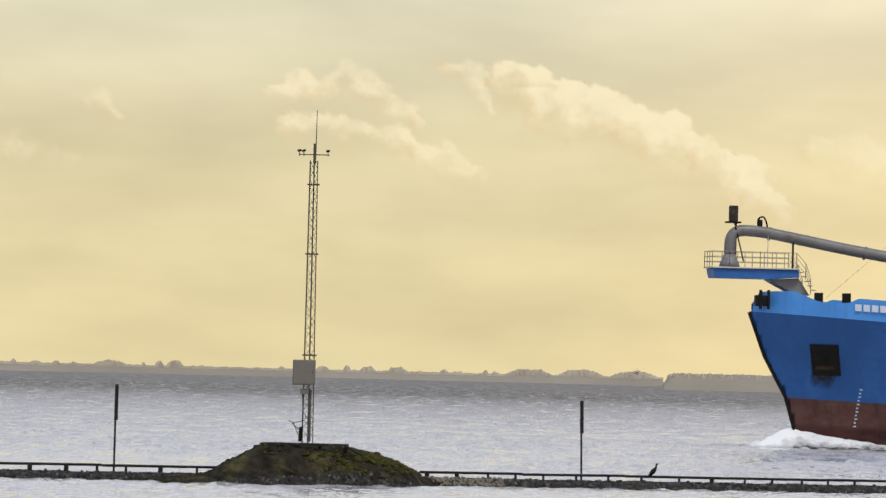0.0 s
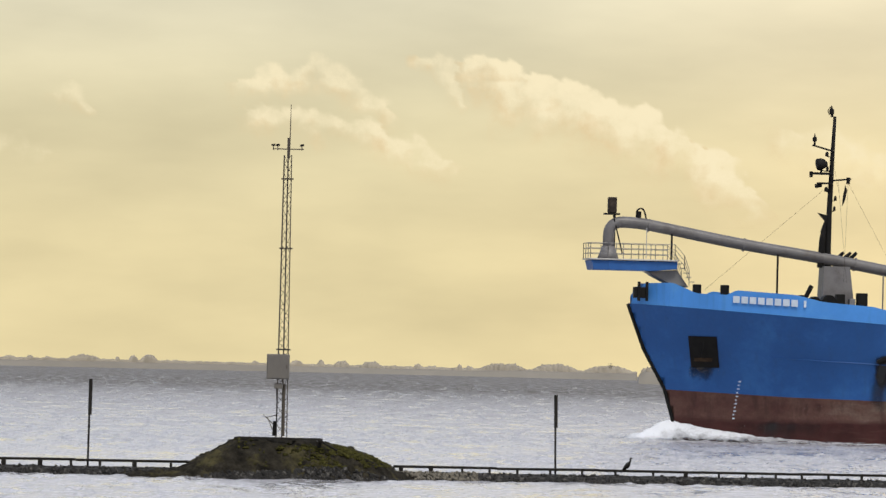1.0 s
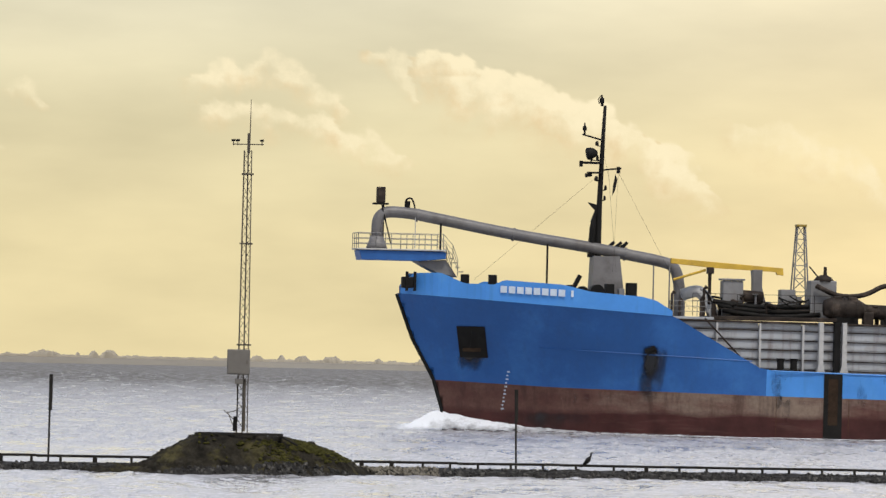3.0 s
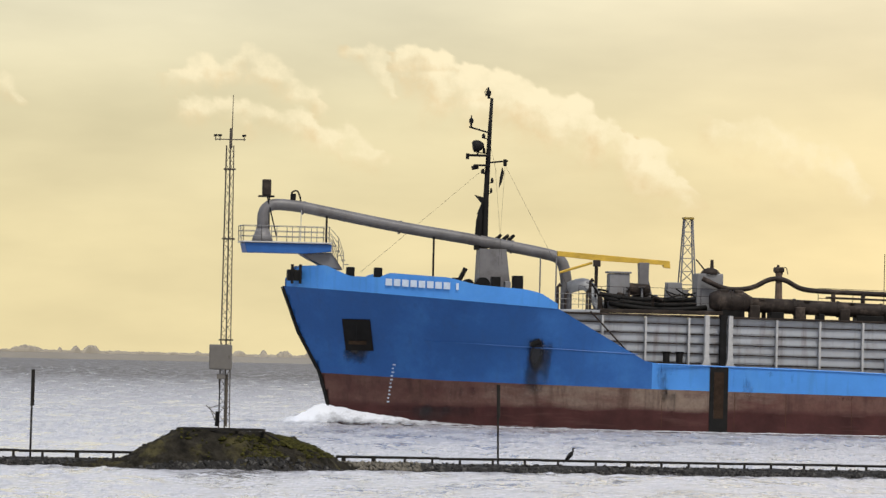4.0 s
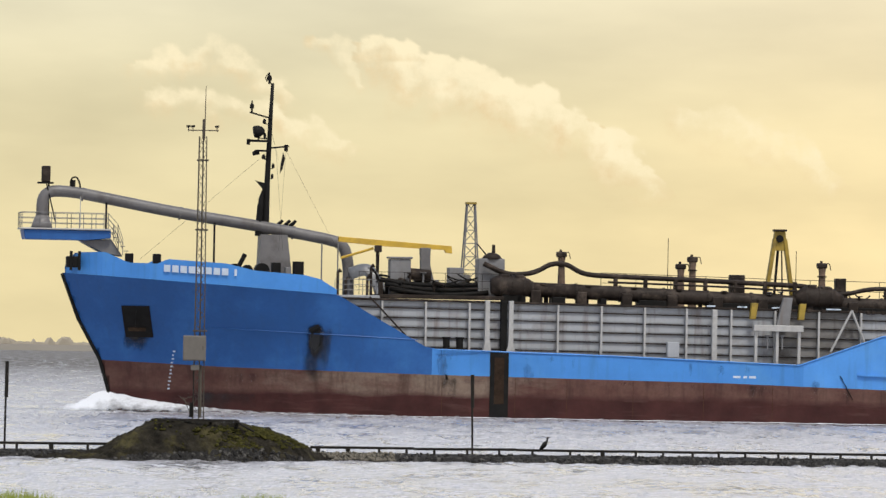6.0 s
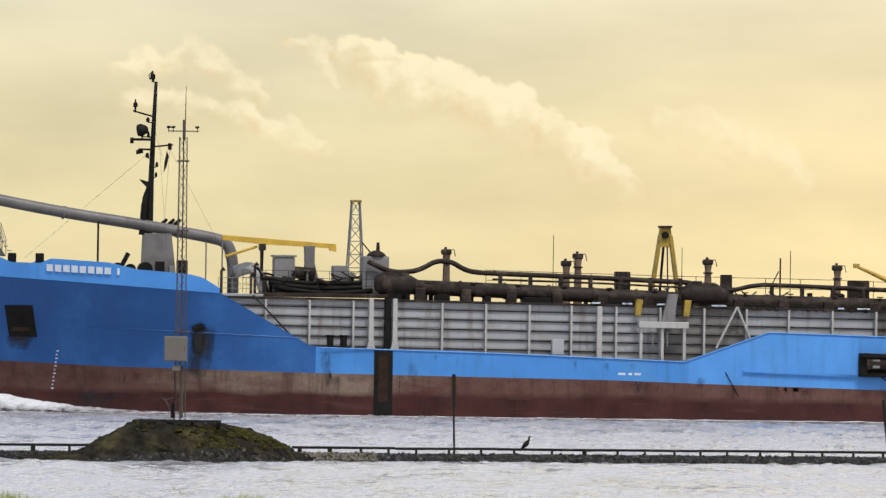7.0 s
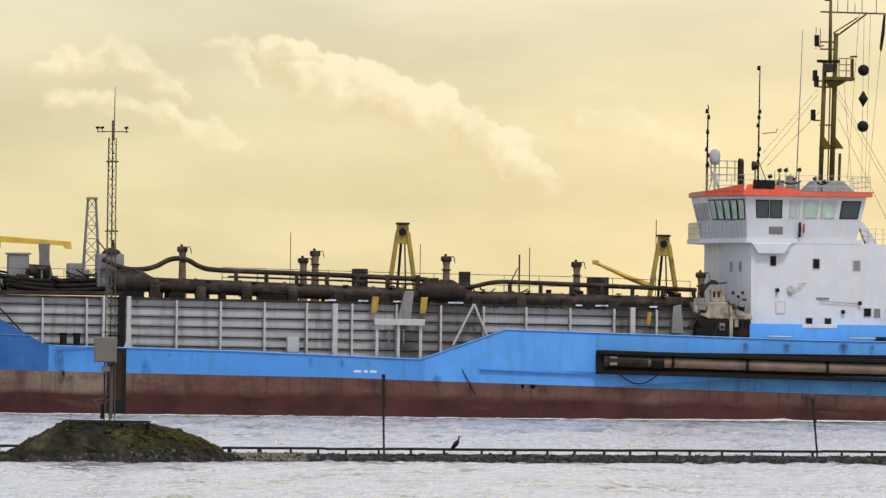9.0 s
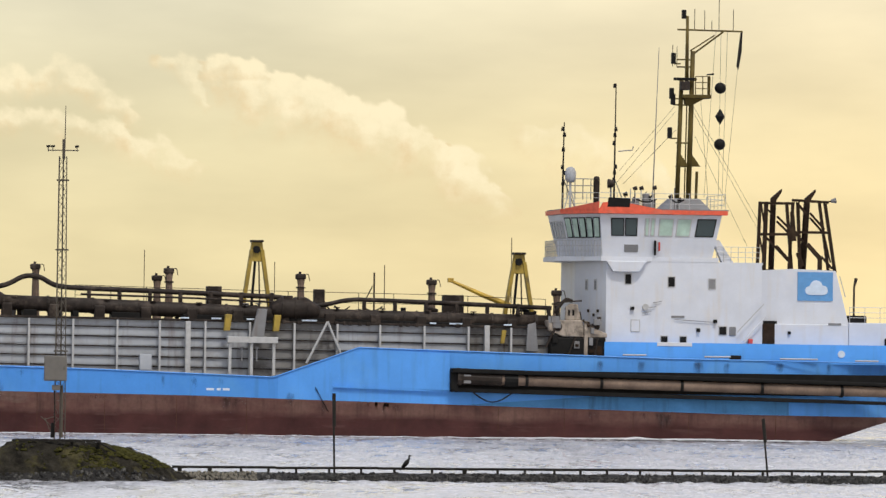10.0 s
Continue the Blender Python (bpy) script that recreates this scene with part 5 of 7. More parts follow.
    # dark walkway forward with sagging hoses
    for k, z in enumerate((9.05, 8.75, 8.45)):
        part("rubber_hose", tube(arc((20.9 + 0.3 * k, -3.6 - 0.2 * k, z + 0.15), (28.2, -3.6 - 0.2 * k, z), -0.28), 0.17, 8), DARK, dredger, smooth=True)
    part("forward_walkway", box(20.5, 29.0, -5.8, -2.5, 7.95, 8.2, 0.03), PIPE, dredger)
    railing(dredger, [(19.4, -4.2, 8.2), (24, -4.2, 8.2), (29.0, -4.2, 8.2)], 1.5, 3, 1.4, PIPE, 0.016)
    part("fore_bulkhead", box(17.2, 20.6, -5.85, 5.85, 4.0, 8.1, 0.03), HOPPER, dredger)
    for x, y, h in ((17.9, -4.6, 1.5), (18.5, -4.2, 1.0), (19.9, -4.6, 1.2), (20.3, -3.4, 1.9)):
        part("deck_fitting", tube([(x, y, 8.0), (x, y, 8.1 + h), (x + 0.2, y, 8.25 + h)], [0.1, 0.1, 0.16], 7), PIPE, dredger)
    railing(dredger, [(17.6, -5.6, 8.1), (20.4, -5.6, 8.1)], 1.05, 3, 0.9, GREY, 0.018)
    part("valve_house", box(27.5, 29.3, -4.0, -2.4, 8.2, 10.75, 0.06), GREY, dredger)
    part("valve_dome", tube([(28.5, -3.4, 10.7), (28.5, -3.4, 11.0), (28.5, -3.4, 11.15)], [0.75, 0.5, 0.2], 12), PIPE, dredger, smooth=True)
    part("valve_stem", tube([(28.6, -3.4, 11.0), (28.6, -3.4, 11.7)], [0.14, 0.1], 6), PIPE, dredger)
    part("valve_lever", tube([(27.5, -3.4, 11.7), (28.1, -3.4, 11.0)], 0.05, 5), PIPE, dredger)
    part("pump_box", box(21.6, 23.0, -3.4, -2.2, 8.2, 10.6, 0.06), GREY, dredger)
    part("pump_lid", box(21.5, 23.1, -3.5, -2.1, 10.62, 10.75, 0.03), GREY, dredger)
    part("motor", tube([(23.0, -3, 9.6), (24.4, -3, 9.5)], 0.42, 10), PIPE, dredger, smooth=True)
    part("winch_box", box(25.6, 26.6, -3.4, -2.2, 8.2, 10.1, 0.05), GREY, dredger)
    # yellow crane beam on its pedestals
    cr = part("crane_beam", prism([(18.2, 12.05), (25.9, 11.55), (25.95, 11.05), (25.5, 11.1), (25.45, 11.3), (21.2, 11.45), (18.2, 11.7)], -2.3, -1.9, 0.02), YELLOW, dredger, "yellow deck crane beam")
    part("crane_pedestal", prism([(23.75, 11.4), (24.45, 11.4), (24.4, 10.2), (24.7, 9.2), (24.7, 8.2), (23.3, 8.2), (23.4, 9.3), (23.85, 10.0)], -2.6, -1.8, 0.03), PIPEGREY, cr)
    part("crane_hook", tube([(20.9, -2.1, 11.5), (20.9, -2.1, 9.0)], [0.13, 0.1], 6), PIPE, cr)
    part("crane_brace", tube([(18.4, -2.1, 10.6), (20.6, -2.1, 11.3)], 0.09, 6), YELLOW, cr)
    part("crane_head", box(20.7, 21.15, -2.4, -1.8, 11.05, 11.5, 0.05), PIPE, cr)
    # grey lattice tower
    lt = part("lattice_tower", box(27.15, 27.85, -0.4, 0.4, 14.45, 14.6, 0.02), OLIVE, dredger, "tapered grey lattice tower on the hopper deck")
    foot, head = 0.62, 0.26
    cx = 27.5
    for sx in (-1, 1):
        for sy in (-1, 1):
            part("leg", tube([(cx + sx * foot, sy * foot, 8.0), (cx + sx * head, sy * head, 14.6)], 0.055, 5), GREY, lt)
    for k in range(7):
        z0, z1 = 8.2 + 0.9 * k, 9.1 + 0.9 * k
        h0, h1 = foot + (head - foot) * (z0 - 8) / 6.6, foot + (head - foot) * (z1 - 8) / 6.6
        for sy in (-1, 1):
            s = 1 if (k + (sy > 0)) % 2 else -1
            part("brace", tube([(cx - s * h0, sy * h0, z0), (cx + s * h1, sy * h1, z1)], 0.035, 4), GREY, lt)
            part("brace", tube([(cx - h1, sy * h1, z1), (cx + h1, sy * h1, z1)], 0.03, 4), GREY, lt)


def build_clutter():
    rng = random.Random(31)
    for k in range(64):
        x = rng.uniform(20.8, 28.6) if k % 3 == 0 else rng.uniform(30.5, 67)
        y = rng.uniform(-4.1, -2.6)
        z0 = 8.2 if x < 29 else 7.6
        h = rng.uniform(0.4, 1.5) if x < 29 else rng.uniform(0.5, 1.35)
        kind = k % 4
        mat = rng.choice((PIPE, PIPE, DARK, GREY))
        if kind == 0:
            part("deck_fitting", box(x - rng.uniform(0.1, 0.4), x + rng.uniform(0.1, 0.4), y - 0.2, y + 0.2, z0, z0 + h, 0.03), mat, dredger)
        elif kind == 1:
            part("deck_valve", tube([(x, y, z0), (x, y, z0 + h), (x, y, z0 + h + 0.05), (x, y, z0 + h + 0.1)], [0.07, 0.07, 0.24, 0.22], 8), mat, dredger)
        elif kind == 2:
            part("branch_pipe", tube(bend([(x, y, z0), (x, y, z0 + h), (x + rng.uniform(0.5, 1.3), y - 0.6, z0 + h * 0.8)]), rng.uniform(0.07, 0.16), 8), mat, dredger, smooth=True)
        else:
            part("deck_cable", tube(arc((x, y, z0 + h), (x + rng.uniform(1, 2.6), y, z0 + h * rng.uniform(0.6, 1)), -0.3), 0.05, 5), DARK, dredger)


def build_gantries():
    for x, z0, z1, w in ((48.2, 8.3, 13.0, 0.92), (66.1, 8.3, 12.45, 0.92)):
        g = part("gallows_head", prism([(x - 0.36, z1), (x + 0.36, z1), (x + 0.5, z1 - 1.3), (x - 0.5, z1 - 1.3)], -3.6, -3.1, 0.03), OLIVE, dredger, "worn yellow gallows frame")
        part("head_plate", box(x - 0.42, x + 0.42, -3.8, -2.9, z1, z1 + 0.14, 0.02), PIPE, g)
        for s in (-1, 1):
            part("leg", prism([(x + s * 0.22, z1 - 0.5), (x + s * 0.47, z1 - 0.5), (x + s * (w + 0.16), z0), (x + s * (w - 0.1), z0)], -3.7, -3.2, 0.02), OLIVE, g)
        part("hoist_wire", tube([(x - 0.1, -3.4, z1 - 1.2), (x - 0.35, -3.4, z0)], 0.09, 6), DARK, g)
        part("hoist_wire", tube([(x + 0.15, -3.4, z1 - 1.2), (x + 0.25, -3.4, z0)], 0.05, 6), PIPE, g)
        part("sheave", tube([(x - 0.05, -3.78, z1 - 0.5), (x - 0.05, -3.6, z1 - 0.5)], 0.25, 12), DARK, g)
    # derrick boom lying forward of the second frame
    bo = part("derrick_boom", tube([(61.5, -3.0, 10.62), (63.9, -3.0, 9.6), (65.6, -3.0, 9.0)], [0.1, 0.17, 0.2], 8), YELLOW, dredger, "yellow derrick boom")
    part("boom_tip", box(61.3, 61.7, -3.15, -2.85, 10.5, 10.8, 0.03), YELLOW, bo)
    # side frame with pads
    sf = part("launch_frame", box(45.8, 49.2, -7.3, -6.6, 6.2, 6.62, 0.03), RAILGREY, dredger, "pale steel pipe-launch frame")
    for x in (46.0, 47.45, 48.95):
        part("leg", box(x - 0.1, x + 0.1, -7.1, -6.85, 3.7, 6.2, 0.02), RAILGREY, sf)
    for x in (46.8, 47.8):
        part("lamp", tube([(x, -7.0, 5.0), (x, -7.0, 5.75), (x, -7.0, 5.95)], [0.05, 0.05, 0.2], 8), GREY, sf)
    for x in (45.9, 49.2):
        part("yellow_pad", prism([(x - 0.2, 8.1), (x + 0.25, 8.1), (x + 0.1, 7.0), (x - 0.3, 7.0)], -6.9, -6.4, 0.03), OLIVE, sf)
    part("davit", prism([(47.9, 8.5), (48.5, 8.5), (48.3, 6.6), (47.4, 6.6)], -6.9, -6.4, 0.03), GREY, sf)
    part("strut", tube([(51.2, -6.7, 4.9), (52.6, -6.7, 7.7)], 0.08, 6), RAILGREY, dredger)
    part("strut", tube([(53.5, -6.7, 5.6), (52.6, -6.7, 7.7)], 0.08, 6), RAILGREY, dredger)
    # vent heads and poles along the hopper
    for x, z in ((33.4, 11.35), (41.6, 10.7), (42.4, 11.2), (51.35, 10.95), (60.3, 10.7), (68.9, 10.1)):
        v = part("vent_post", tube([(x, -2.5, 7.6), (x, -2.5, z - 0.75), (x, -2.5, z - 0.3)], [0.3, 0.22, 0.28], 8), TAN, dredger)
        part("vent_flange", tube([(x, -2.5, z - 1.0), (x, -2.5, z - 0.9)], 0.32, 8), PIPE, v)
        part("vent_handle", tube(bend([(x + 0.2, -2.5, z - 0.1), (x + 0.5, -2.5, z), (x + 0.6, -2.5, z - 0.5)]), 0.03, 5), PIPE, v)
        part("vent_cap", box(x - 0.36, x + 0.32, -2.8, -2.2, z - 0.4, z - 0.02, 0.1), PIPE, v)
        part("vent_lever", tube([(x - 0.1, -2.5, z - 0.1), (x - 0.05, -2.5, z + 0.12)], 0.09, 6), PIPE, v)
    for x, z, r in ((40.75, 12.4, 0.025), (49.6, 11.7, 0.025), (57.1, 11.6, 0.03), (56.4, 11.1, 0.06), (65.8, 13.6, 0.03)):
        part("thin_pole", tube([(x, -2.2, 7.6), (x, -2.2, z)], r, 5), PIPE, dredger)
    part("pole_brace", tube([(55.8, -2.2, 9.2), (56.3, -2.2, 10.2)], 0.04, 5), PIPE, dredger)
    for x0, x1, z in ((44.9, 45.9, 10.0), (61.0, 62.4, 9.65), (52.2, 52.9, 9.9)):
        part("equipment_box", box(x0, x1, -3.2, -2.4, 7.6, z, 0.05), PIPE, dredger)
    # suction pipe head and dark machinery forward of the house
    mc = part("trunnion_housing", prism([(67.5, 8.02), (69.9, 8.05), (70.0, 6.9), (68.6, 6.92), (67.6, 7.3)], -6.9, -5.6, 0.06), MUD, dredger, "pale trunnion housing caked with mud")
    part("mud_tank", box(67.7, 71.5, -6.85, -4.8, 5.3, 6.9, 0.1), DARK, dredger)
    part("upright_plate", prism([(68.75, 8.05), (68.8, 8.95), (69.1, 9.15), (69.6, 9.1), (69.85, 8.05)], -6.6, -6.3, 0.03), MUD, mc)
    for x in (69.0, 69.3):
        part("plate_slot", box(x - 0.07, x + 0.07, -6.63, -6.59, 8.35, 8.75, 0.02), DARK, mc)
    part("trunnion_arm", tube(bend([(68.1, -6.2, 8.5), (68.5, -6.2, 9.1), (68.9, -6.2, 9.5), (69.3, -6.2, 9.3)]), 0.12, 8), PIPE, mc, smooth=True)
    part("slide_cover", prism([(69.9, 7.75), (70.5, 7.6), (71.6, 7.15), (71.6, 6.88), (69.9, 6.88)], -6.8, -5.4, 0.05), MUD, mc)
    part("slide_rail", box(70.0, 70.25, -6.95, -6.7, 5.4, 8.0, 0.03), MUD, mc)
    part("cover_drum", tube([(70.85, -6.75, 7.62), (70.85, -5.9, 7.62)], 0.25, 12), PIPE, mc, smooth=True)
    part("wire_drum", tube([(68.2, -6.95, 7.6), (68.2, -6.5, 7.6)], 0.3, 12), PIPE, mc, smooth=True)
    for x0, z0, x1, z1, q in ((67.4, 6.2, 68.0, 7.5, 0.09), (68.9, 5.6, 69.4, 6.9, 0.07), (70.7, 5.5, 70.9, 6.8, 0.07), (69.9, 8.0, 70.6, 7.6, 0.06), (68.0, 9.2, 69.8, 9.35, 0.05)):
        part("hydraulic_ram", tube([(x0, -6.95, z0), (x1, -6.95, z1)], q, 7), PIPE, mc)
    rng = random.Random(77)
    for k in range(16):
        x, z = rng.uniform(67.6, 71.2), rng.uniform(5.9, 8.1)
        w, h = rng.uniform(0.08, 0.3), rng.uniform(0.08, 0.3)
        part("housing_fitting", box(x - w, x + w, -7.0 + rng.uniform(0, 0.1), -6.7, z - h, z + h, 0.03), rng.choice((PIPE, MUD, DARK, GREY, BROWN)), mc)
    for x, z in ((68.6, 9.0), (69.3, 8.9), (68.0, 8.9), (70.1, 8.6)):
        part("hydraulic_ram", tube([(x, -5.2, 7.6), (x - 0.2, -5.2, z)], 0.15, 7), PIPE, mc)
    part("hanging_plate", prism([(66.2, 7.7), (66.75, 7.85), (66.95, 5.9), (66.1, 5.9)], -6.6, -6.4, 0.03), GREY, dredger)
    part("yellow_hanger", prism([(64.45, 7.3), (64.75, 7.3), (64.6, 6.4), (64.35, 6.4)], -6.7, -6.45, 0.02), OLIVE, dredger)


def build_suction_pipe():
    """The long drag arm lies along the hull over its shade-black recess plate."""
    # Black plate puts the hollow's shade on the hull; fenders edge it.
    part("recess", box(60.8, 96.5, -7.60, -7.4, 3.15, 4.6), DARK, dredger, "black plate standing for the shaded recess along the hull")
    arm = part("drag_arm", tube([(61.6, -7.95, 4.02), (70, -7.95, 3.84), (80, -7.95, 3.66), (92, -7.95, 3.45), (96, -7.8, 3.4)], 0.36, 14), TAN, dredger, "long worn tan suction pipe lying along the hull", smooth=True)
    part("pipe_head", tube([(61.2, -7.95, 4.05), (61.5, -7.95, 4.03)], 0.5, 12), PIPE, arm)
    part("head_plate", box(61.6, 62.1, -8.35, -8.2, 3.7, 4.3, 0.03), GREY, arm)
    part("pipe_collar", tube([(61.5, -7.95, 4.05), (64.2, -7.95, 3.96)], 0.43, 12), PIPE, arm)
    part("pipe_collar", tube([(64.4, -7.95, 3.95), (65.3, -7.95, 3.93)], 0.46, 12), DARK, arm)
    for x in (63.2, 65.9, 71, 76.5, 82, 87.5):
        part("pipe_clamp", tube([(x - 0.1, -7.95, 4.0 - 0.02 * (x - 62)), (x + 0.1, -7.95, 4.0 - 0.02 * (x - 62))], 0.42, 12), DARK, arm)
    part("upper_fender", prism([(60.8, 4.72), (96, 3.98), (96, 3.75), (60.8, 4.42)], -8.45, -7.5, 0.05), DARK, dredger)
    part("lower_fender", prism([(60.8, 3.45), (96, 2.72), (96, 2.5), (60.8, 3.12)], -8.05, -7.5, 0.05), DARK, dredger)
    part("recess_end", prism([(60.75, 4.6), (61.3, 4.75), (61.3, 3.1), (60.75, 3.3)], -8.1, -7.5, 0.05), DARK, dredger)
    part("hanging_chain", tube(arc((62.2, -8.0, 3.2), (65.0, -8.0, 3.15), -0.7), 0.05, 5), DARK, dredger)
    part("step_ledge", prism([(52.9, 3.42), (60.7, 3.2), (60.7, 3.08), (52.9, 3.32)], -7.66, -7.45), BLUE_AFT, dredger)
    b = bmesh.new()
    vs = [b.verts.new(p) for p in ((54.7, -7.49, 5.9), (60.75, -7.62, 5.7), (60.75, -7.74, 3.22), (52.9, -7.49, 3.42))]
    b.faces.new(vs)
    bmesh.ops.extrude_face_region(b, geom=list(b.faces))
    for v in list(b.verts)[4:]:
        v.co.y += 0.1
    part("sponson_plate", b, BLUE_AFT, dredger, "blue bulging side plate")
    part("scrape_mark", tube([(51.7, -7.55, 3.3), (52.6, -7.55, 1.7)], 0.03, 5), DARK, dredger)


build_hopper()
build_deck_pipes()
build_clutter()
build_gantries()
build_suction_pipe()


# ---- the dredger's house, mast and funnel ----
def face_panel(face, s0, s1, t0, t1, out, thick=0.04):
    """A flat panel on a wall: face is its lower two and upper two corners."""
    p0, p1, q0, q1 = (Vector(p) for p in face)
    nrm = (p1 - p0).cross(q0 - p0).normalized()

    def at(s, t):
        return p0.lerp(p1, s).lerp(q0.lerp(q1, s), t)
    b = bmesh.new()
    cs = [at(s0, t0), at(s1, t0), at(s1, t1), at(s0, t1)]
    lo = [b.verts.new(c + nrm * (out - thick)) for c in cs]
    hi = [b.verts.new(c + nrm * out) for c in cs]
    b.faces.new(lo[::-1])
    b.faces.new(hi)
    for i in range(4):
        b.faces.new((lo[i], lo[(i + 1) % 4], hi[(i + 1) % 4], hi[i]))
    return b


def window(parent, face, s0, s1, t0, t1, glass=None, frame_mat=None, edge=0.09):
    fr = part("window", face_panel(face, s0, s1, t0, t1, 0.03, 0.06), frame_mat or RAILGREY, parent)
    w = (Vector(face[1]) - Vector(face[0])).length
    h = (Vector(face[2]) - Vector(face[0])).length
    es, et = edge / w, edge / h
    part("pane", face_panel(face, s0 + es, s1 - es, t0 + et, t1 - et, 0.045, 0.03), glass or GLASS, parent)
    return fr


def build_house():
    lower = [(70.1, -2.6), (71.6, -6.2), (82.3, -6.2), (82.3, 6.2), (71.6, 6.2), (70.1, 2.6)]
    hs = part("deckhouse", plan(lower, 5.2, 12.08), WHITE, dredger, "white painted deckhouse")
    part("blue_band", plan([(71.4, -6.95), (97, -6.95), (97, 6.95), (71.4, 6.95)], 5.3, 6.62), BLUE_BRIGHT, dredger, "blue bulwark below the house")
    part("band_cutout", box(75.0, 77.4, -6.98, -6.9, 6.38, 6.64, 0.02), WHITE, hs)
    side = lambda x0, x1, z0, z1, y=-6.2: [(x0, y, z0), (x1, y, z0), (x0, y, z1), (x1, y, z1)]
    # one wall face with its windows, in metres along the ship and up

    def put(x0, x1, z0, z1, glass=GLASS, mat=None, y=-6.2):
        f = side(71.5, 82.3, 5.2, 12.0, y)
        window(hs, f, (x0 - 71.5) / 10.8, (x1 - 71.5) / 10.8, (z0 - 5.2) / 6.8, (z1 - 5.2) / 6.8, glass, mat, 0.06)
    for x0, x1, z0, z1 in ((72.85, 73.35, 10.5, 11.25), (75.8, 76.35, 10.35, 11.1)):
        put(x0, x1, z0, z1, DARK)
    put(78.6, 79.15, 10.25, 11.0, GREY)
    put(79.35, 79.95, 7.15, 7.8, DARK)
    for x0 in (75.35, 76.65):
        put(x0, x0 + 0.55, 6.45, 7.1, DARK)
    put(73.3, 73.95, 7.3, 8.15, WHITE)
    for x, z in ((77.95, 7.5), (73.4, 8.9), (79.1, 8.1)):
        part("wall_lamp", box(x - 0.12, x + 0.12, -6.42, -6.2, z - 0.12, z + 0.12, 0.03), DARK, hs)
    part("vent_grille", box(80.1, 80.55, -6.26, -6.2, 7.15, 7.75, 0.02), GREY, hs)
    part("hand_rail", tube([(76.3, -6.3, 8.2), (79.0, -6.3, 8.05)], 0.025, 5), GREY, hs)
    for x in (74.4, 74.75, 75.1):
        part("ladder_rung", tube([(x - 0.3, -6.3, 8.6 + (x - 74.4)), (x + 0.3, -6.3, 8.7 + (x - 74.4))], 0.025, 5), GREY, hs)
    part("life_ring_box", box(81.4, 81.7, -6.4, -6.2, 6.62, 6.95, 0.03), RED, hs, "small red fire box")
    part("name_board", box(76.1, 77.0, -6.24, -6.2, 8.3, 8.45), GREY, hs)
    part("hatch_wheel", tube([(74.3, -6.35, 9.0), (74.3, -6.2, 9.0)], 0.22, 12), RAILGREY, hs)
    # chamfered front
    C = [(70.1, -2.6, 5.2), (71.6, -6.2, 5.2), (70.1, -2.6, 12.0), (71.6, -6.2, 12.0)]
    for s in (0.34, 0.62):
        window(hs, C, s, s + 0.09, 0.72, 0.83, GREY)
    for s, t in ((0.45, 0.5), (0.62, 0.46), (0.3, 0.4), (0.75, 0.5)):
        part("wall_fitting", face_panel(C, s, s + 0.03, t, t + 0.03, 0.12, 0.12), PIPE, hs)
    # bridge deck with brackets
    deck = [(68.8, -2.3), (71.2, -6.35), (74.4, -6.35), (74.7, -6.22), (79.3, -6.22), (79.3, 6.22), (74.7, 6.22), (74.4, 6.35), (71.2, 6.35), (68.8, 2.3)]
    part("bridge_deck", plan(deck, 12.08, 12.38), WHITE, dredger)
    part("deck_bracket", prism([(71.5, 12.08), (74.3, 12.08), (73.8, 11.35), (72.0, 11.35)], -6.6, -6.2, 0.04), WHITE, hs)
    railing(dredger, [(68.9, 2.2, 12.38), (68.9, -2.2, 12.38), (71.2, -6.3, 12.38)], 1.1, 3, 0.33, RAILGREY, 0.022)
    # wheelhouse, leaning outwards
    low = [(69.9, -2.4), (71.4, -5.9), (78.85, -5.9), (78.85, 5.9), (71.4, 5.9), (69.9, 2.4)]
    up = [(69.15, -2.7), (71.1, -6.45), (79.45, -6.45), (79.45, 6.45), (71.1, 6.45), (69.15, 2.7)]
    wh = part("wheelhouse", plan(low, 12.05, 15.25, up), WHITE, dredger, "white wheelhouse with raked windows")
    part("roof_edge", plan([(69.0, -2.85), (70.9, -6.75), (79.8, -6.75), (79.8, 6.75), (70.9, 6.75), (69.0, 2.85)], 15.27, 15.55), ORANGE, dredger, "orange-red band round the wheelhouse roof")
    # the band rises to a crest at the forward corner
    part("roof_crest", prism([(70.95, 15.5), (71.2, 16.0), (71.7, 16.05), (73.2, 15.95), (75.2, 15.58), (75.2, 15.5)], -6.74, -6.62), ORANGE, dredger)
    part("roof_crest", face_panel([(69.0, -2.85, 15.5), (70.9, -6.75, 15.5), (69.0, -2.85, 15.58), (70.9, -6.75, 16.05)], 0.0, 1.0, 0.0, 1.0, 0.0, 0.08), ORANGE, dredger)
    part("roof_deck", plan([(69.1, -2.8), (71.0, -6.6), (79.9, -6.6), (79.9, 6.6), (71.0, 6.6), (69.1, 2.8)], 15.55, 15.62), GREY, dredger)
    S = [(71.4, -5.9, 12.05), (78.85, -5.9, 12.05), (71.1, -6.45, 15.25), (79.45, -6.45, 15.25)]
    fx = lambda x: (x - 71.2 - 0.08) / 8.05 - 0.012
    for x0, x1, g in ((72.05, 72.95, GLASS), (73.0, 73.85, GLASS), (74.35, 74.65, GLASSLIT), (74.75, 75.05, GLASSLIT), (75.3, 76.3, GLASSLIT), (76.5, 77.5, GLASSLIT), (77.85, 79.15, GLASS)):
        window(wh, S, fx(x0), fx(x1), 0.54, 0.92, g, DARK if g is GLASS else RAILGREY, 0.07)
    D = [(69.9, -2.4, 12.05), (71.4, -5.9, 12.05), (69.15, -2.7, 15.25), (71.1, -6.45, 15.25)]
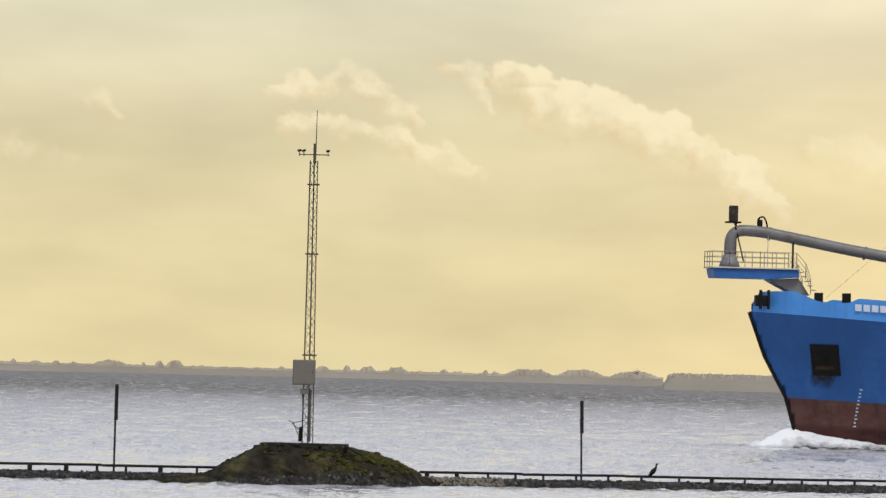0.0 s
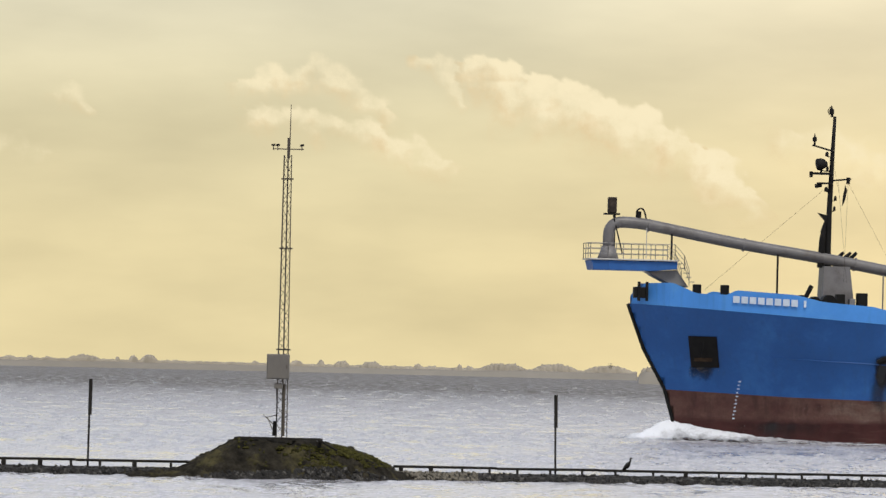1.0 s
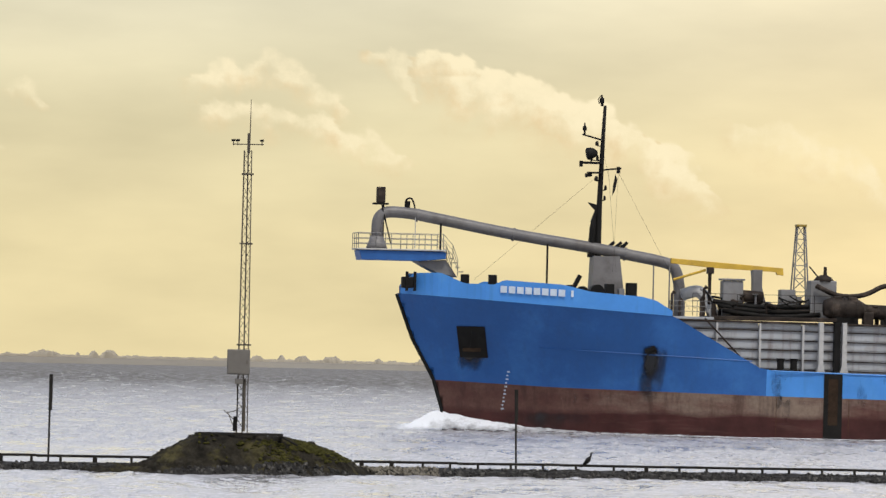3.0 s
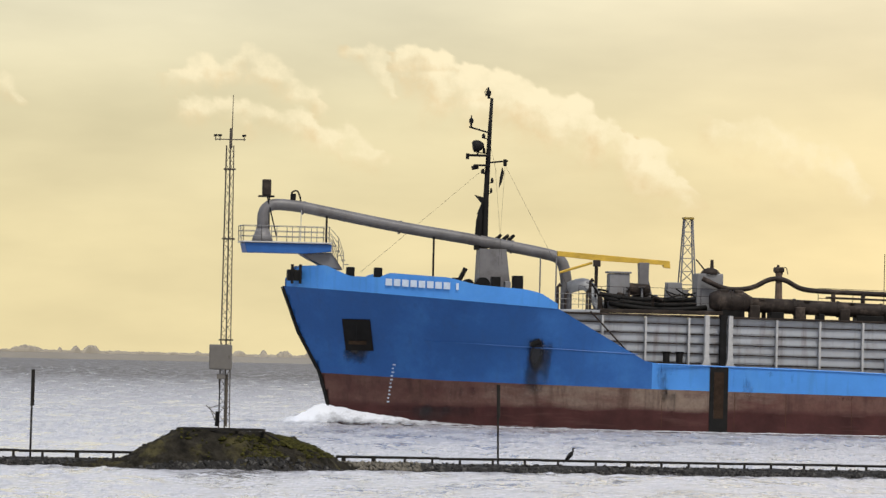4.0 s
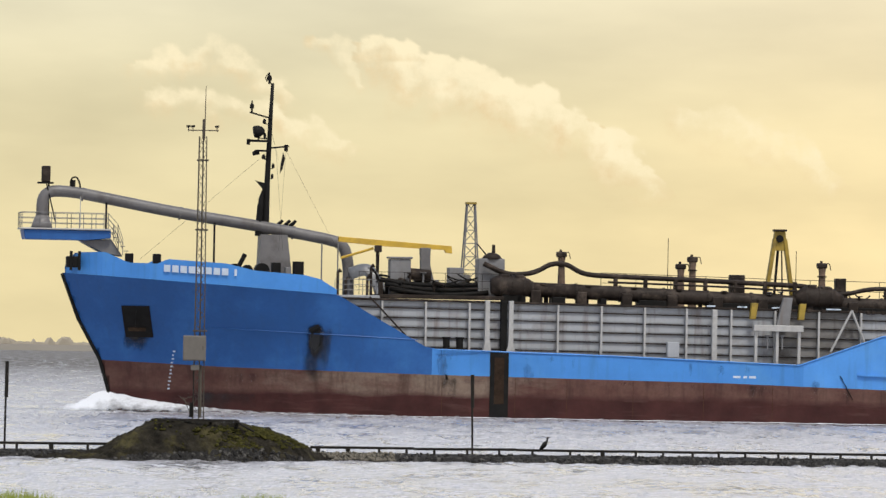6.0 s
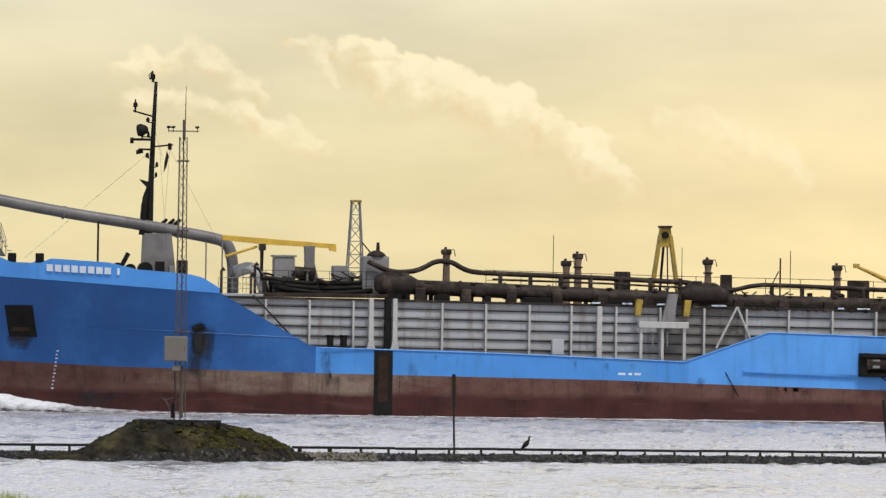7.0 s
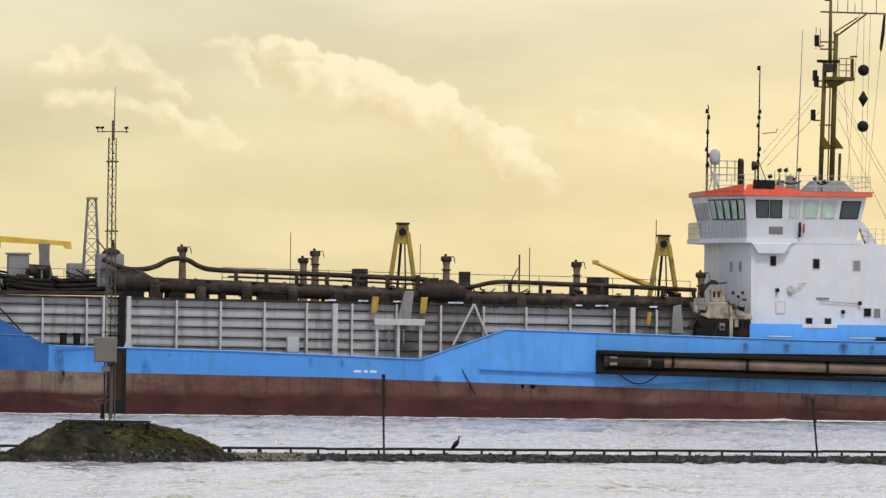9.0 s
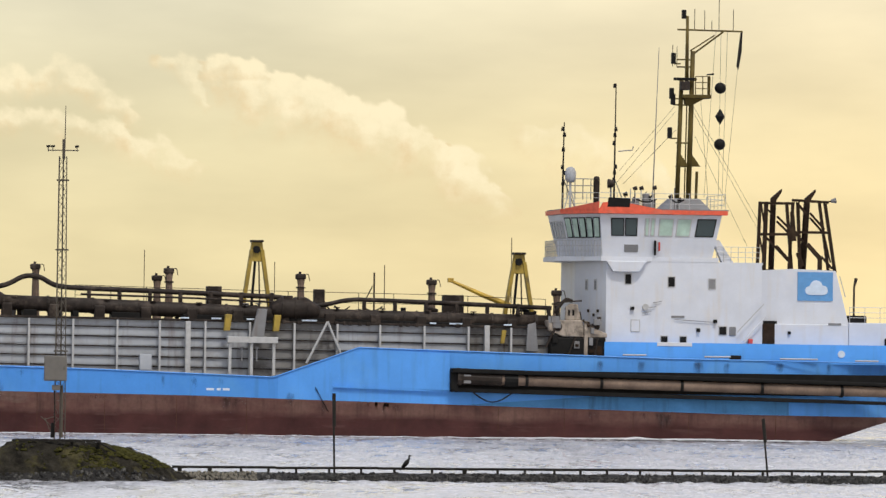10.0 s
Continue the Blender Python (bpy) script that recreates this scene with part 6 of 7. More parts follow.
    for k in range(5):
        window(wh, D, 0.04 + 0.192 * k, 0.04 + 0.192 * k + 0.16, 0.5, 0.93, GLASSLIT, DARK, 0.07)
    E_ = [(69.9, 2.4, 12.05), (69.9, -2.4, 12.05), (69.15, 2.7, 15.25), (69.15, -2.7, 15.25)]
    for k in range(5):
        window(wh, E_, 0.03 + 0.192 * k, 0.03 + 0.192 * k + 0.16, 0.5, 0.87, GLASS, RAILGREY, 0.07)
    window(wh, S, fx(72.95), fx(73.95), 0.2, 0.36, GREY, GREY, 0.1)
    part("extinguisher", tube([(75.2, -6.2, 12.8), (75.2, -6.25, 13.4)], 0.06, 8), RED, wh)
    part("fire_hose_case", box(74.85, 74.97, -6.4, -6.1, 12.5, 13.5, 0.02), DARK, wh)
    part("roof_sign", prism([(71.5, 15.7), (73.05, 15.7), (73.1, 16.3), (71.6, 16.35)], -6.75, -6.6, 0.02), DARK, dredger, "black board at the roof's edge")
    # roof railing, domes, aerials
    railing(dredger, [(69.15, -2.7, 15.62), (71.0, -6.4, 15.62), (79.7, -6.4, 15.62), (79.7, 0, 15.62)], 1.05, 3, 1.3, RAILGREY, 0.018)
    railing(dredger, [(69.6, -2.0, 16.3), (71.8, -2.0, 16.3)], 1.4, 3, 0.6, GREY, 0.03)
    part("radar_dome", tube([(69.55, -3.5, 17.4), (69.55, -3.5, 17.6), (69.55, -3.5, 18.1), (69.55, -3.5, 18.35), (69.55, -3.5, 18.45)], [0.24, 0.36, 0.38, 0.27, 0.1], 14), HOPPER, dredger, "pale satellite dome", smooth=True)
    part("dome_stand", tube([(69.55, -3.5, 15.6), (69.55, -3.5, 17.4)], 0.08, 6), RAILGREY, dredger)
    for dx in (-0.4, 0.4):
        part("dome_strut", tube([(69.55 + dx, -3.5, 15.6), (69.55, -3.5, 17.0)], 0.04, 5), RAILGREY, dredger)
    part("vent_stack", tube([(71.45, -3, 15.6), (71.45, -3, 17.7), (71.45, -3, 17.85)], [0.22, 0.22, 0.15], 10), PIPE, dredger)
    part("search_light", tube([(72.05, -4, 17.35), (72.45, -4, 17.35)], [0.33, 0.24], 12), PIPE, dredger, smooth=True)
    part("light_stand", tube([(72.25, -4, 15.6), (72.25, -4, 17.1)], 0.06, 6), GREY, dredger)
    for x, z1, lamps in ((69.2, 21.5, (20.9, 20.5, 19.5, 18.3, 17.9, 17.2)), (72.75, 24.2, (23.9, 20.95, 20.55, 20.0, 18.4, 18.0, 17.5))):
        a = part("aerial_mast", tube([(x, -2.5, 15.6), (x + 0.02, -2.5, 18.5), (x + 0.06, -2.5, z1)], [0.075, 0.06, 0.035], 6), DARK, dredger)
        for k, z in enumerate(lamps):
            dx = (-0.05, 0.06, 0.0)[k % 3]
            part("lamp", tube([(x + dx, -2.62, z), (x + dx, -2.62, z + 0.12), (x + dx, -2.62, z + 0.3)], [0.11, 0.12, 0.08], 8), DARK, a)
        part("aerial_stay", tube([(x + 0.9, -2.5, 15.6), (x, -2.5, 17.8)], 0.035, 5), GREY, a)
    part("aerial_arm", tube([(73.0, -2.5, 19.6), (74.0, -2.5, 19.7), (74.05, -2.5, 19.95)], 0.04, 5), GREY, dredger)
    part("whip_aerial", tube([(75.3, -2.5, 15.6), (75.45, -2.5, 17), (75.75, -2.5, 26.7)], [0.07, 0.045, 0.02], 5), GREY, dredger)
    for x, h in ((74.0, 0.7), (74.7, 1.0), (73.5, 0.5), (75.1, 0.6)):
        part("roof_box", box(x - 0.22, x + 0.22, -4.2, -3.6, 15.6, 15.7 + h, 0.05), GREY, dredger)
    rng = random.Random(15)
    for k in range(14):
        x, h = rng.uniform(72.9, 77.0), rng.uniform(0.4, 1.5)
        y = rng.uniform(-5.8, -3.2)
        lamp = part("roof_lamp_post", tube([(x, y, 15.6), (x, y, 15.6 + h)], 0.035, 5), rng.choice((PIPE, GREY, RAILGREY)), dredger)
        if k % 2:
            part("lamp", tube([(x - 0.12, y, 15.6 + h), (x + 0.14, y, 15.66 + h)], [0.1, 0.15], 8), rng.choice((DARK, GREY, PIPE)), lamp)
    for x0, x1 in ((73.4, 75.0), (75.9, 76.9)):
        part("cable_run", tube(arc((x0, -6.1, 16.4), (x1, -6.1, 16.3), -0.25), 0.05, 5), DARK, dredger)
    part("mast_foot", plan([(76.4, -2.5), (79.6, -2.5), (79.6, 2.5), (76.4, 2.5)], 15.6, 16.5, [(77.2, -1.4), (78.9, -1.4), (78.9, 1.4), (77.2, 1.4)]), GREY, dredger)


def build_main_mast():
    mm = part("main_mast", tube([(77.42, -1, 16.2), (77.52, -1, 20), (77.64, -1, 24.7)], [0.17, 0.16, 0.15], 10), MAST_OLIVE, dredger, "twin-legged weathered yellow main mast", smooth=True)
    part("mast_leg", tube([(78.2, -1, 16.2), (78.32, -1, 22), (78.4, -1, 26.6)], [0.19, 0.18, 0.16], 10), MAST_OLIVE, mm, smooth=True)
    part("mast_leg", tube([(79.0, 0.3, 16.3), (79.05, 0.3, 18.4)], 0.1, 8), MAST_OLIVE, mm)
    part("topmast", tube([(78.0, -1, 24.4), (78.0, -1, 29.0)], [0.14, 0.1], 8), MAST_OLIVE, mm, smooth=True)
    part("topmast_lamp", tube([(77.75, -1, 28.8), (77.75, -1, 29.4)], 0.17, 8), DARK, mm)
    for x, z in ((77.1, 25.7), (77.0, 23.3), (76.9, 20.6), (77.1, 22.9)):
        part("nav_lamp", box(x - 0.18, x + 0.1, -1.2, -0.8, z, z + 0.75, 0.04), DARK, mm)
        part("lamp_arm", tube([(x, -1, z), (x + 0.45, -1, z + 0.02)], 0.05, 5), MAST_OLIVE, mm)
    for z in (26.0, 25.5, 22.9, 20.3, 18.7):
        part("rung", tube([(77.3, -1, z), (78.45, -1, z)], 0.055, 5), MAST_OLIVE, mm)
    part("ladder", tube([(77.95, -0.9, 16.5), (78.05, -0.9, 23)], 0.05, 5), MAST_OLIVE, mm)
    for x in (77.47, 78.26):
        part("gusset", prism([(x + 0.1, 18.7), (x + 0.1, 19.6), (x + 0.75, 18.7)], -1.1, -0.9), MAST_OLIVE, mm)
    part("crow_nest", box(77.6, 79.6, -1.7, -0.3, 23.35, 23.6, 0.03), MAST_OLIVE, mm)
    part("nest_bracket", prism([(77.8, 23.35), (79.2, 23.35), (78.4, 22.9), (77.9, 22.9)], -1.3, -0.7, 0.02), MAST_OLIVE, mm)
    railing(mm, [(78.5, -1.6, 23.6), (79.5, -1.6, 23.6), (79.6, -0.4, 23.6)], 1.25, 3, 0.45, MAST_OLIVE, 0.03)
    part("radar_scanner", box(77.0, 78.6, -1.5, -1.3, 24.55, 24.75, 0.04), DARK, mm)
    part("radar_gearbox", box(77.5, 78.1, -1.7, -1.1, 23.9, 24.5, 0.05), PIPE, mm)
    part("nest_arm", tube([(79.4, -1, 25.0), (79.9, -1, 25.05)], 0.06, 5), DARK, mm)
    # yard with struts, aerials, halyards
    part("yard", tube([(77.3, -1, 28.05), (81.85, -1, 28.0)], 0.06, 6), MAST_OLIVE, mm)
    part("yard_strut", tube([(78.3, -1, 26.3), (80.5, -1, 27.95)], 0.07, 6), MAST_OLIVE, mm)
    part("yard_strut", tube([(78.2, -1, 26.6), (79.9, -1, 27.7)], 0.05, 6), MAST_OLIVE, mm)
    for x, z in ((78.5, 29.5), (79.2, 29.4), (79.7, 28.7), (80.2, 30.6), (81.2, 29.5), (77.0, 27.0), (77.3, 26.9)):
        part("whip_aerial", tube([(x, -1, 28.0 if x > 78 else 25.5), (x, -1, z)], 0.025, 5), PIPE, mm)
    part("flag", prism([(81.7, 27.9), (81.85, 28.0), (81.8, 26.6), (81.6, 25.4), (81.45, 25.6), (81.55, 26.6)], -1.04, -0.98), DARK, mm, "dark furled flag on the yard")
    # day shapes
    for k, z in enumerate((24.1, 22.15, 20.25)):
        b = bmesh.new()
        if k == 1:
            tube([(80.35, -1, z - 0.55), (80.35, -1, z), (80.35, -1, z + 0.55)], [0.02, 0.34, 0.02], 12, bm=b)
        else:
            bmesh.ops.create_uvsphere(b, u_segments=18, v_segments=12, radius=0.39, matrix=Matrix.Translation((80.35, -1, z)))
        part("day_shape", b, DARK, mm, "black diamond signal shape" if k == 1 else "black ball signal shape", smooth=k != 1)
    for a, c in (((80.35, -1, 27.95), (80.3, -1, 16.5)), ((80.0, -1, 27.95), (79.2, -1.5, 16.6)), ((80.8, -1, 27.95), (80.55, -1, 16)), ((81.75, -1, 27.9), (80.6, -1.5, 16)), ((78.5, -1, 22.8), (83.2, -2, 14.5)), ((78.5, -1, 22.4), (83.6, -2, 13.2)), ((78.6, -1, 20.8), (82.2, -2, 13.2)), ((77.2, -1, 22.8), (73.2, -2, 18.3)), ((77.2, -1, 22.4), (72.8, -2, 17.2)), ((77.3, -1, 21.2), (73.4, -2.4, 17.4)), ((79.0, -1, 23.2), (79.6, -1, 16.4))):
        part("rigging_wire", tube([a, c], 0.014, 4), PIPE, mm)


def build_funnel():
    fn = part("funnel_casing", prism([(82.25, 5.2), (82.25, 11.6), (84.6, 11.75), (87.6, 11.65), (88.6, 7.8), (88.6, 5.2)], -5.4, 5.4, 0.03), WHITE, dredger, "white funnel casing")
    em = part("funnel_emblem", box(84.95, 87.4, -5.46, -5.4, 9.6, 11.55), EMBLEM, fn, "blue panel with a white rounded emblem")
    for x, z, r in ((85.78, 10.3, 0.3), (86.24, 10.55, 0.45), (86.72, 10.32, 0.32)):
        part("emblem_shape", tube([(x, -5.484 - 0.02 * (r - 0.3), z), (x, -5.455, z)], r, 16), MARK, fn)
    part("emblem_shape", box(85.72, 86.74, -5.497, -5.455, 10.0, 10.42), MARK, fn)
    part("aft_house", box(88.5, 96.2, -5.6, 5.6, 5.2, 8.15, 0.04), WHITE, dredger, "low white deckhouse at the stern")
    # Solid dark boxes stand for the shade inside the passage.
    part("passage", box(82.6, 83.5, -5.75, -5.38, 6.6, 8.2, 0.02), DARK, fn)
    part("funnel_base", box(82.3, 88.4, -5.9, -5.4, 5.2, 8.0, 0.04), WHITE, fn)
    part("passage_opening", box(82.45, 83.3, -5.95, -5.88, 6.6, 8.0, 0.02), BROWN, fn)
    part("stair_side", tube([(80.9, -6.5, 6.7), (82.5, -6.5, 8.4)], 0.06, 5), WHITE, fn)
    part("stair_rail", tube([(80.6, -6.5, 7.4), (82.4, -6.5, 9.3)], 0.03, 5), RAILGREY, fn)
    part("wall_lamp", box(84.2, 84.4, -6.05, -5.9, 7.3, 7.5, 0.03), DARK, fn)
    part("name_board", box(87.0, 87.9, -5.93, -5.9, 7.95, 8.1), GREY, fn)
    part("fire_box", box(91.0, 91.5, -5.7, -5.6, 6.6, 7.1, 0.02), DARK, fn)
    # deck behind the wheelhouse
    part("aft_deck", box(79.0, 82.4, -6.1, 6.1, 11.95, 12.1), WHITE, dredger)
    railing(dredger, [(79.2, -6.0, 12.1), (82.2, -6.0, 12.1)], 1.05, 3, 0.5, RAILGREY, 0.02)
    part("aft_stair", prism([(78.95, 13.6), (79.4, 13.6), (80.4, 12.1), (79.6, 12.1)], -5.9, -5.3), WHITE, dredger)
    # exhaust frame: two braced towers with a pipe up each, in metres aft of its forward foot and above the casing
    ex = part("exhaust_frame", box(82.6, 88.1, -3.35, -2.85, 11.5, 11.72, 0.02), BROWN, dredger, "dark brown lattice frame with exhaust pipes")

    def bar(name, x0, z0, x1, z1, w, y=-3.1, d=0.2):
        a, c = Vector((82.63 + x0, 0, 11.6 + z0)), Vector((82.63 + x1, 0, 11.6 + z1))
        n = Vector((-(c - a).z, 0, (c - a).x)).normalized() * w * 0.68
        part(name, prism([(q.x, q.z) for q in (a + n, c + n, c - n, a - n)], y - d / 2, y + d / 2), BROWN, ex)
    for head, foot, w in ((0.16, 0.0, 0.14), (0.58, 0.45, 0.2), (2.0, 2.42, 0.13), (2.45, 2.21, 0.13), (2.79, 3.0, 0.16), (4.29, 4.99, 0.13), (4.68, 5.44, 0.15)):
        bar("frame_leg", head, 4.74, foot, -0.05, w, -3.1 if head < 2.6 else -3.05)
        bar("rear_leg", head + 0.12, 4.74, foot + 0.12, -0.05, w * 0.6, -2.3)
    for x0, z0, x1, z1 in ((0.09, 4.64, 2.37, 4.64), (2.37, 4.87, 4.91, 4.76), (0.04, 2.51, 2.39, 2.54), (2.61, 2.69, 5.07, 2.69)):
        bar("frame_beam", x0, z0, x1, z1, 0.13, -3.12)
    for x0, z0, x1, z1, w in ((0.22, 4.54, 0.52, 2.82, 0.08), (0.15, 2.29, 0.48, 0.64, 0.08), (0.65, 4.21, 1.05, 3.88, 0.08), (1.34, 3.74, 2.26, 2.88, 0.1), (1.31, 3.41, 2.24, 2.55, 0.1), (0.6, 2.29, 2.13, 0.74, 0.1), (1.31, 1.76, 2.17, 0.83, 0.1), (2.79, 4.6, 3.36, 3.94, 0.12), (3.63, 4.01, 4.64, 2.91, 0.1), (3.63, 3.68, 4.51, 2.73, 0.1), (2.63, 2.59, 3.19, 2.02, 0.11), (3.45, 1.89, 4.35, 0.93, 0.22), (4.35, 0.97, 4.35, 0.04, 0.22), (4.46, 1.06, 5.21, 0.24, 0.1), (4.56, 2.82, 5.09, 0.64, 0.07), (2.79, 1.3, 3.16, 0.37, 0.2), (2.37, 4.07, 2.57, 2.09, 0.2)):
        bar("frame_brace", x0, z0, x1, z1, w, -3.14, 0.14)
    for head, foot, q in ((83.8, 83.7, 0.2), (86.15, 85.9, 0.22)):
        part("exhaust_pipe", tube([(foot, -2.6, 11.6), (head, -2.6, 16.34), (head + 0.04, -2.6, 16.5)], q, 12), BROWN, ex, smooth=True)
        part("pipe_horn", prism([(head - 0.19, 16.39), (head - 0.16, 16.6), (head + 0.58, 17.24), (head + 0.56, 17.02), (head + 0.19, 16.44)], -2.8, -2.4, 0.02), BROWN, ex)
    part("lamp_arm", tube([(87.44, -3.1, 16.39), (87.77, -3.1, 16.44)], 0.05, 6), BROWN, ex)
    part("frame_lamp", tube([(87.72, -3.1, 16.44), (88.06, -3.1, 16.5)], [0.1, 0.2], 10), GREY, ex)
    # stern fittings
    railing(dredger, [(88.6, -5.4, 8.15), (96, -5.4, 8.15)], 1.05, 3, 1.0, RAILGREY, 0.02)
    part("stern_lamp_post", tube([(89.2, -4, 8.1), (89.2, -4, 10.6), (89.35, -4, 11.2)], [0.07, 0.07, 0.12], 6), PIPE, dredger)
    part("stern_winch", box(88.4, 90.0, -4.5, -3.2, 8.1, 8.65, 0.08), DARK, dredger)
    part("funnel_rail", tube([(87.9, -5.3, 11.3), (88.3, -5.3, 9.9)], 0.03, 5), RAILGREY, fn)
    # fittings along the bulwark
    for x0, x1, z in ((72.6, 74.2, 5.75), (78.2, 80.5, 5.7), (83.4, 86.0, 5.62), (88.6, 90.2, 5.55)):
        part("mooring_rail", tube([(x0, -7.3, z), (x1, -7.3, z)], 0.06, 6), RAILGREY, dredger)
    part("fairlead", box(80.0, 80.7, -7.5, -7.0, 5.55, 5.82, 0.05), DARK, dredger)
    part("mooring_hole", tube([(87.7, -7.0, 6.0), (87.7, -6.9, 6.0)], 0.25, 12), MARK, dredger)


build_house()
build_main_mast()
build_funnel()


# ---- drifting clouds, a far backdrop of the sky ----
def cloud_material():
    m = bpy.data.materials.new("sunlit_cloud")
    m.use_nodes = True
    nt = m.node_tree
    nt.nodes.clear()
    made = {k: nt.nodes.new(k) for k in ("ShaderNodeOutputMaterial", "ShaderNodeEmission", "ShaderNodeBsdfTransparent", "ShaderNodeMixShader", "ShaderNodeTexCoord", "ShaderNodeValToRGB", "ShaderNodeMapRange")}
    co, ramp, mr, mix, em = made["ShaderNodeTexCoord"], made["ShaderNodeValToRGB"], made["ShaderNodeMapRange"], made["ShaderNodeMixShader"], made["ShaderNodeEmission"]
    lk_ = nt.links.new

    def attribute(name):
        a = nt.nodes.new("ShaderNodeAttribute")
        a.attribute_name = name
        return a.outputs["Fac"]

    def noise_of(scale, detail, rough):
        n = nt.nodes.new("ShaderNodeTexNoise")
        n.inputs["Scale"].default_value, n.inputs["Detail"].default_value, n.inputs["Roughness"].default_value = scale, detail, rough
        lk_(co.outputs["Object"], n.inputs["Vector"])
        return n.outputs[0]

    def maths(op, a, c, d=None):
        x = nt.nodes.new("ShaderNodeMath")
        x.operation = op
        for k, v in enumerate((a, c, d)):
            if isinstance(v, bpy.types.NodeSocket):
                lk_(v, x.inputs[k])
            elif v is not None:
                x.inputs[k].default_value = v
        return x.outputs[0]
    dens = attribute("cloud_cover")
    rag = maths("MULTIPLY_ADD", noise_of(0.038, 8, 0.64), 2.3, -1.1)
    total = maths("ADD", dens, maths("MULTIPLY", rag, maths("MINIMUM", maths("MULTIPLY", dens, 2.0), 0.8)))
    mr.interpolation_type = "SMOOTHSTEP"
    for key, value in (("From Min", 0.03), ("From Max", 1.05), ("To Min", 0.0), ("To Max", 0.95)):
        mr.inputs[key].default_value = value
    lk_(total, mr.inputs["Value"])
    lk_(mr.outputs["Result"], mix.inputs["Fac"])
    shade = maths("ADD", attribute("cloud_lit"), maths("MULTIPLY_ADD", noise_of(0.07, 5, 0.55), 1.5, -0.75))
    ramp.color_ramp.elements[0].position, ramp.color_ramp.elements[0].color = 0.1, (0.82, 0.63, 0.36, 1)
    ramp.color_ramp.elements[1].position, ramp.color_ramp.elements[1].color = 0.75, (1.0, 0.87, 0.58, 1)
    lk_(shade, ramp.inputs["Fac"])
    lk_(ramp.outputs["Color"], em.inputs["Color"])
    lk_(made["ShaderNodeBsdfTransparent"].outputs[0], mix.inputs[1])
    lk_(em.outputs[0], mix.inputs[2])
    lk_(mix.outputs[0], made["ShaderNodeOutputMaterial"].inputs["Surface"])
    return m


CLOUD = cloud_material()
CLOUD_Y = 4850.0


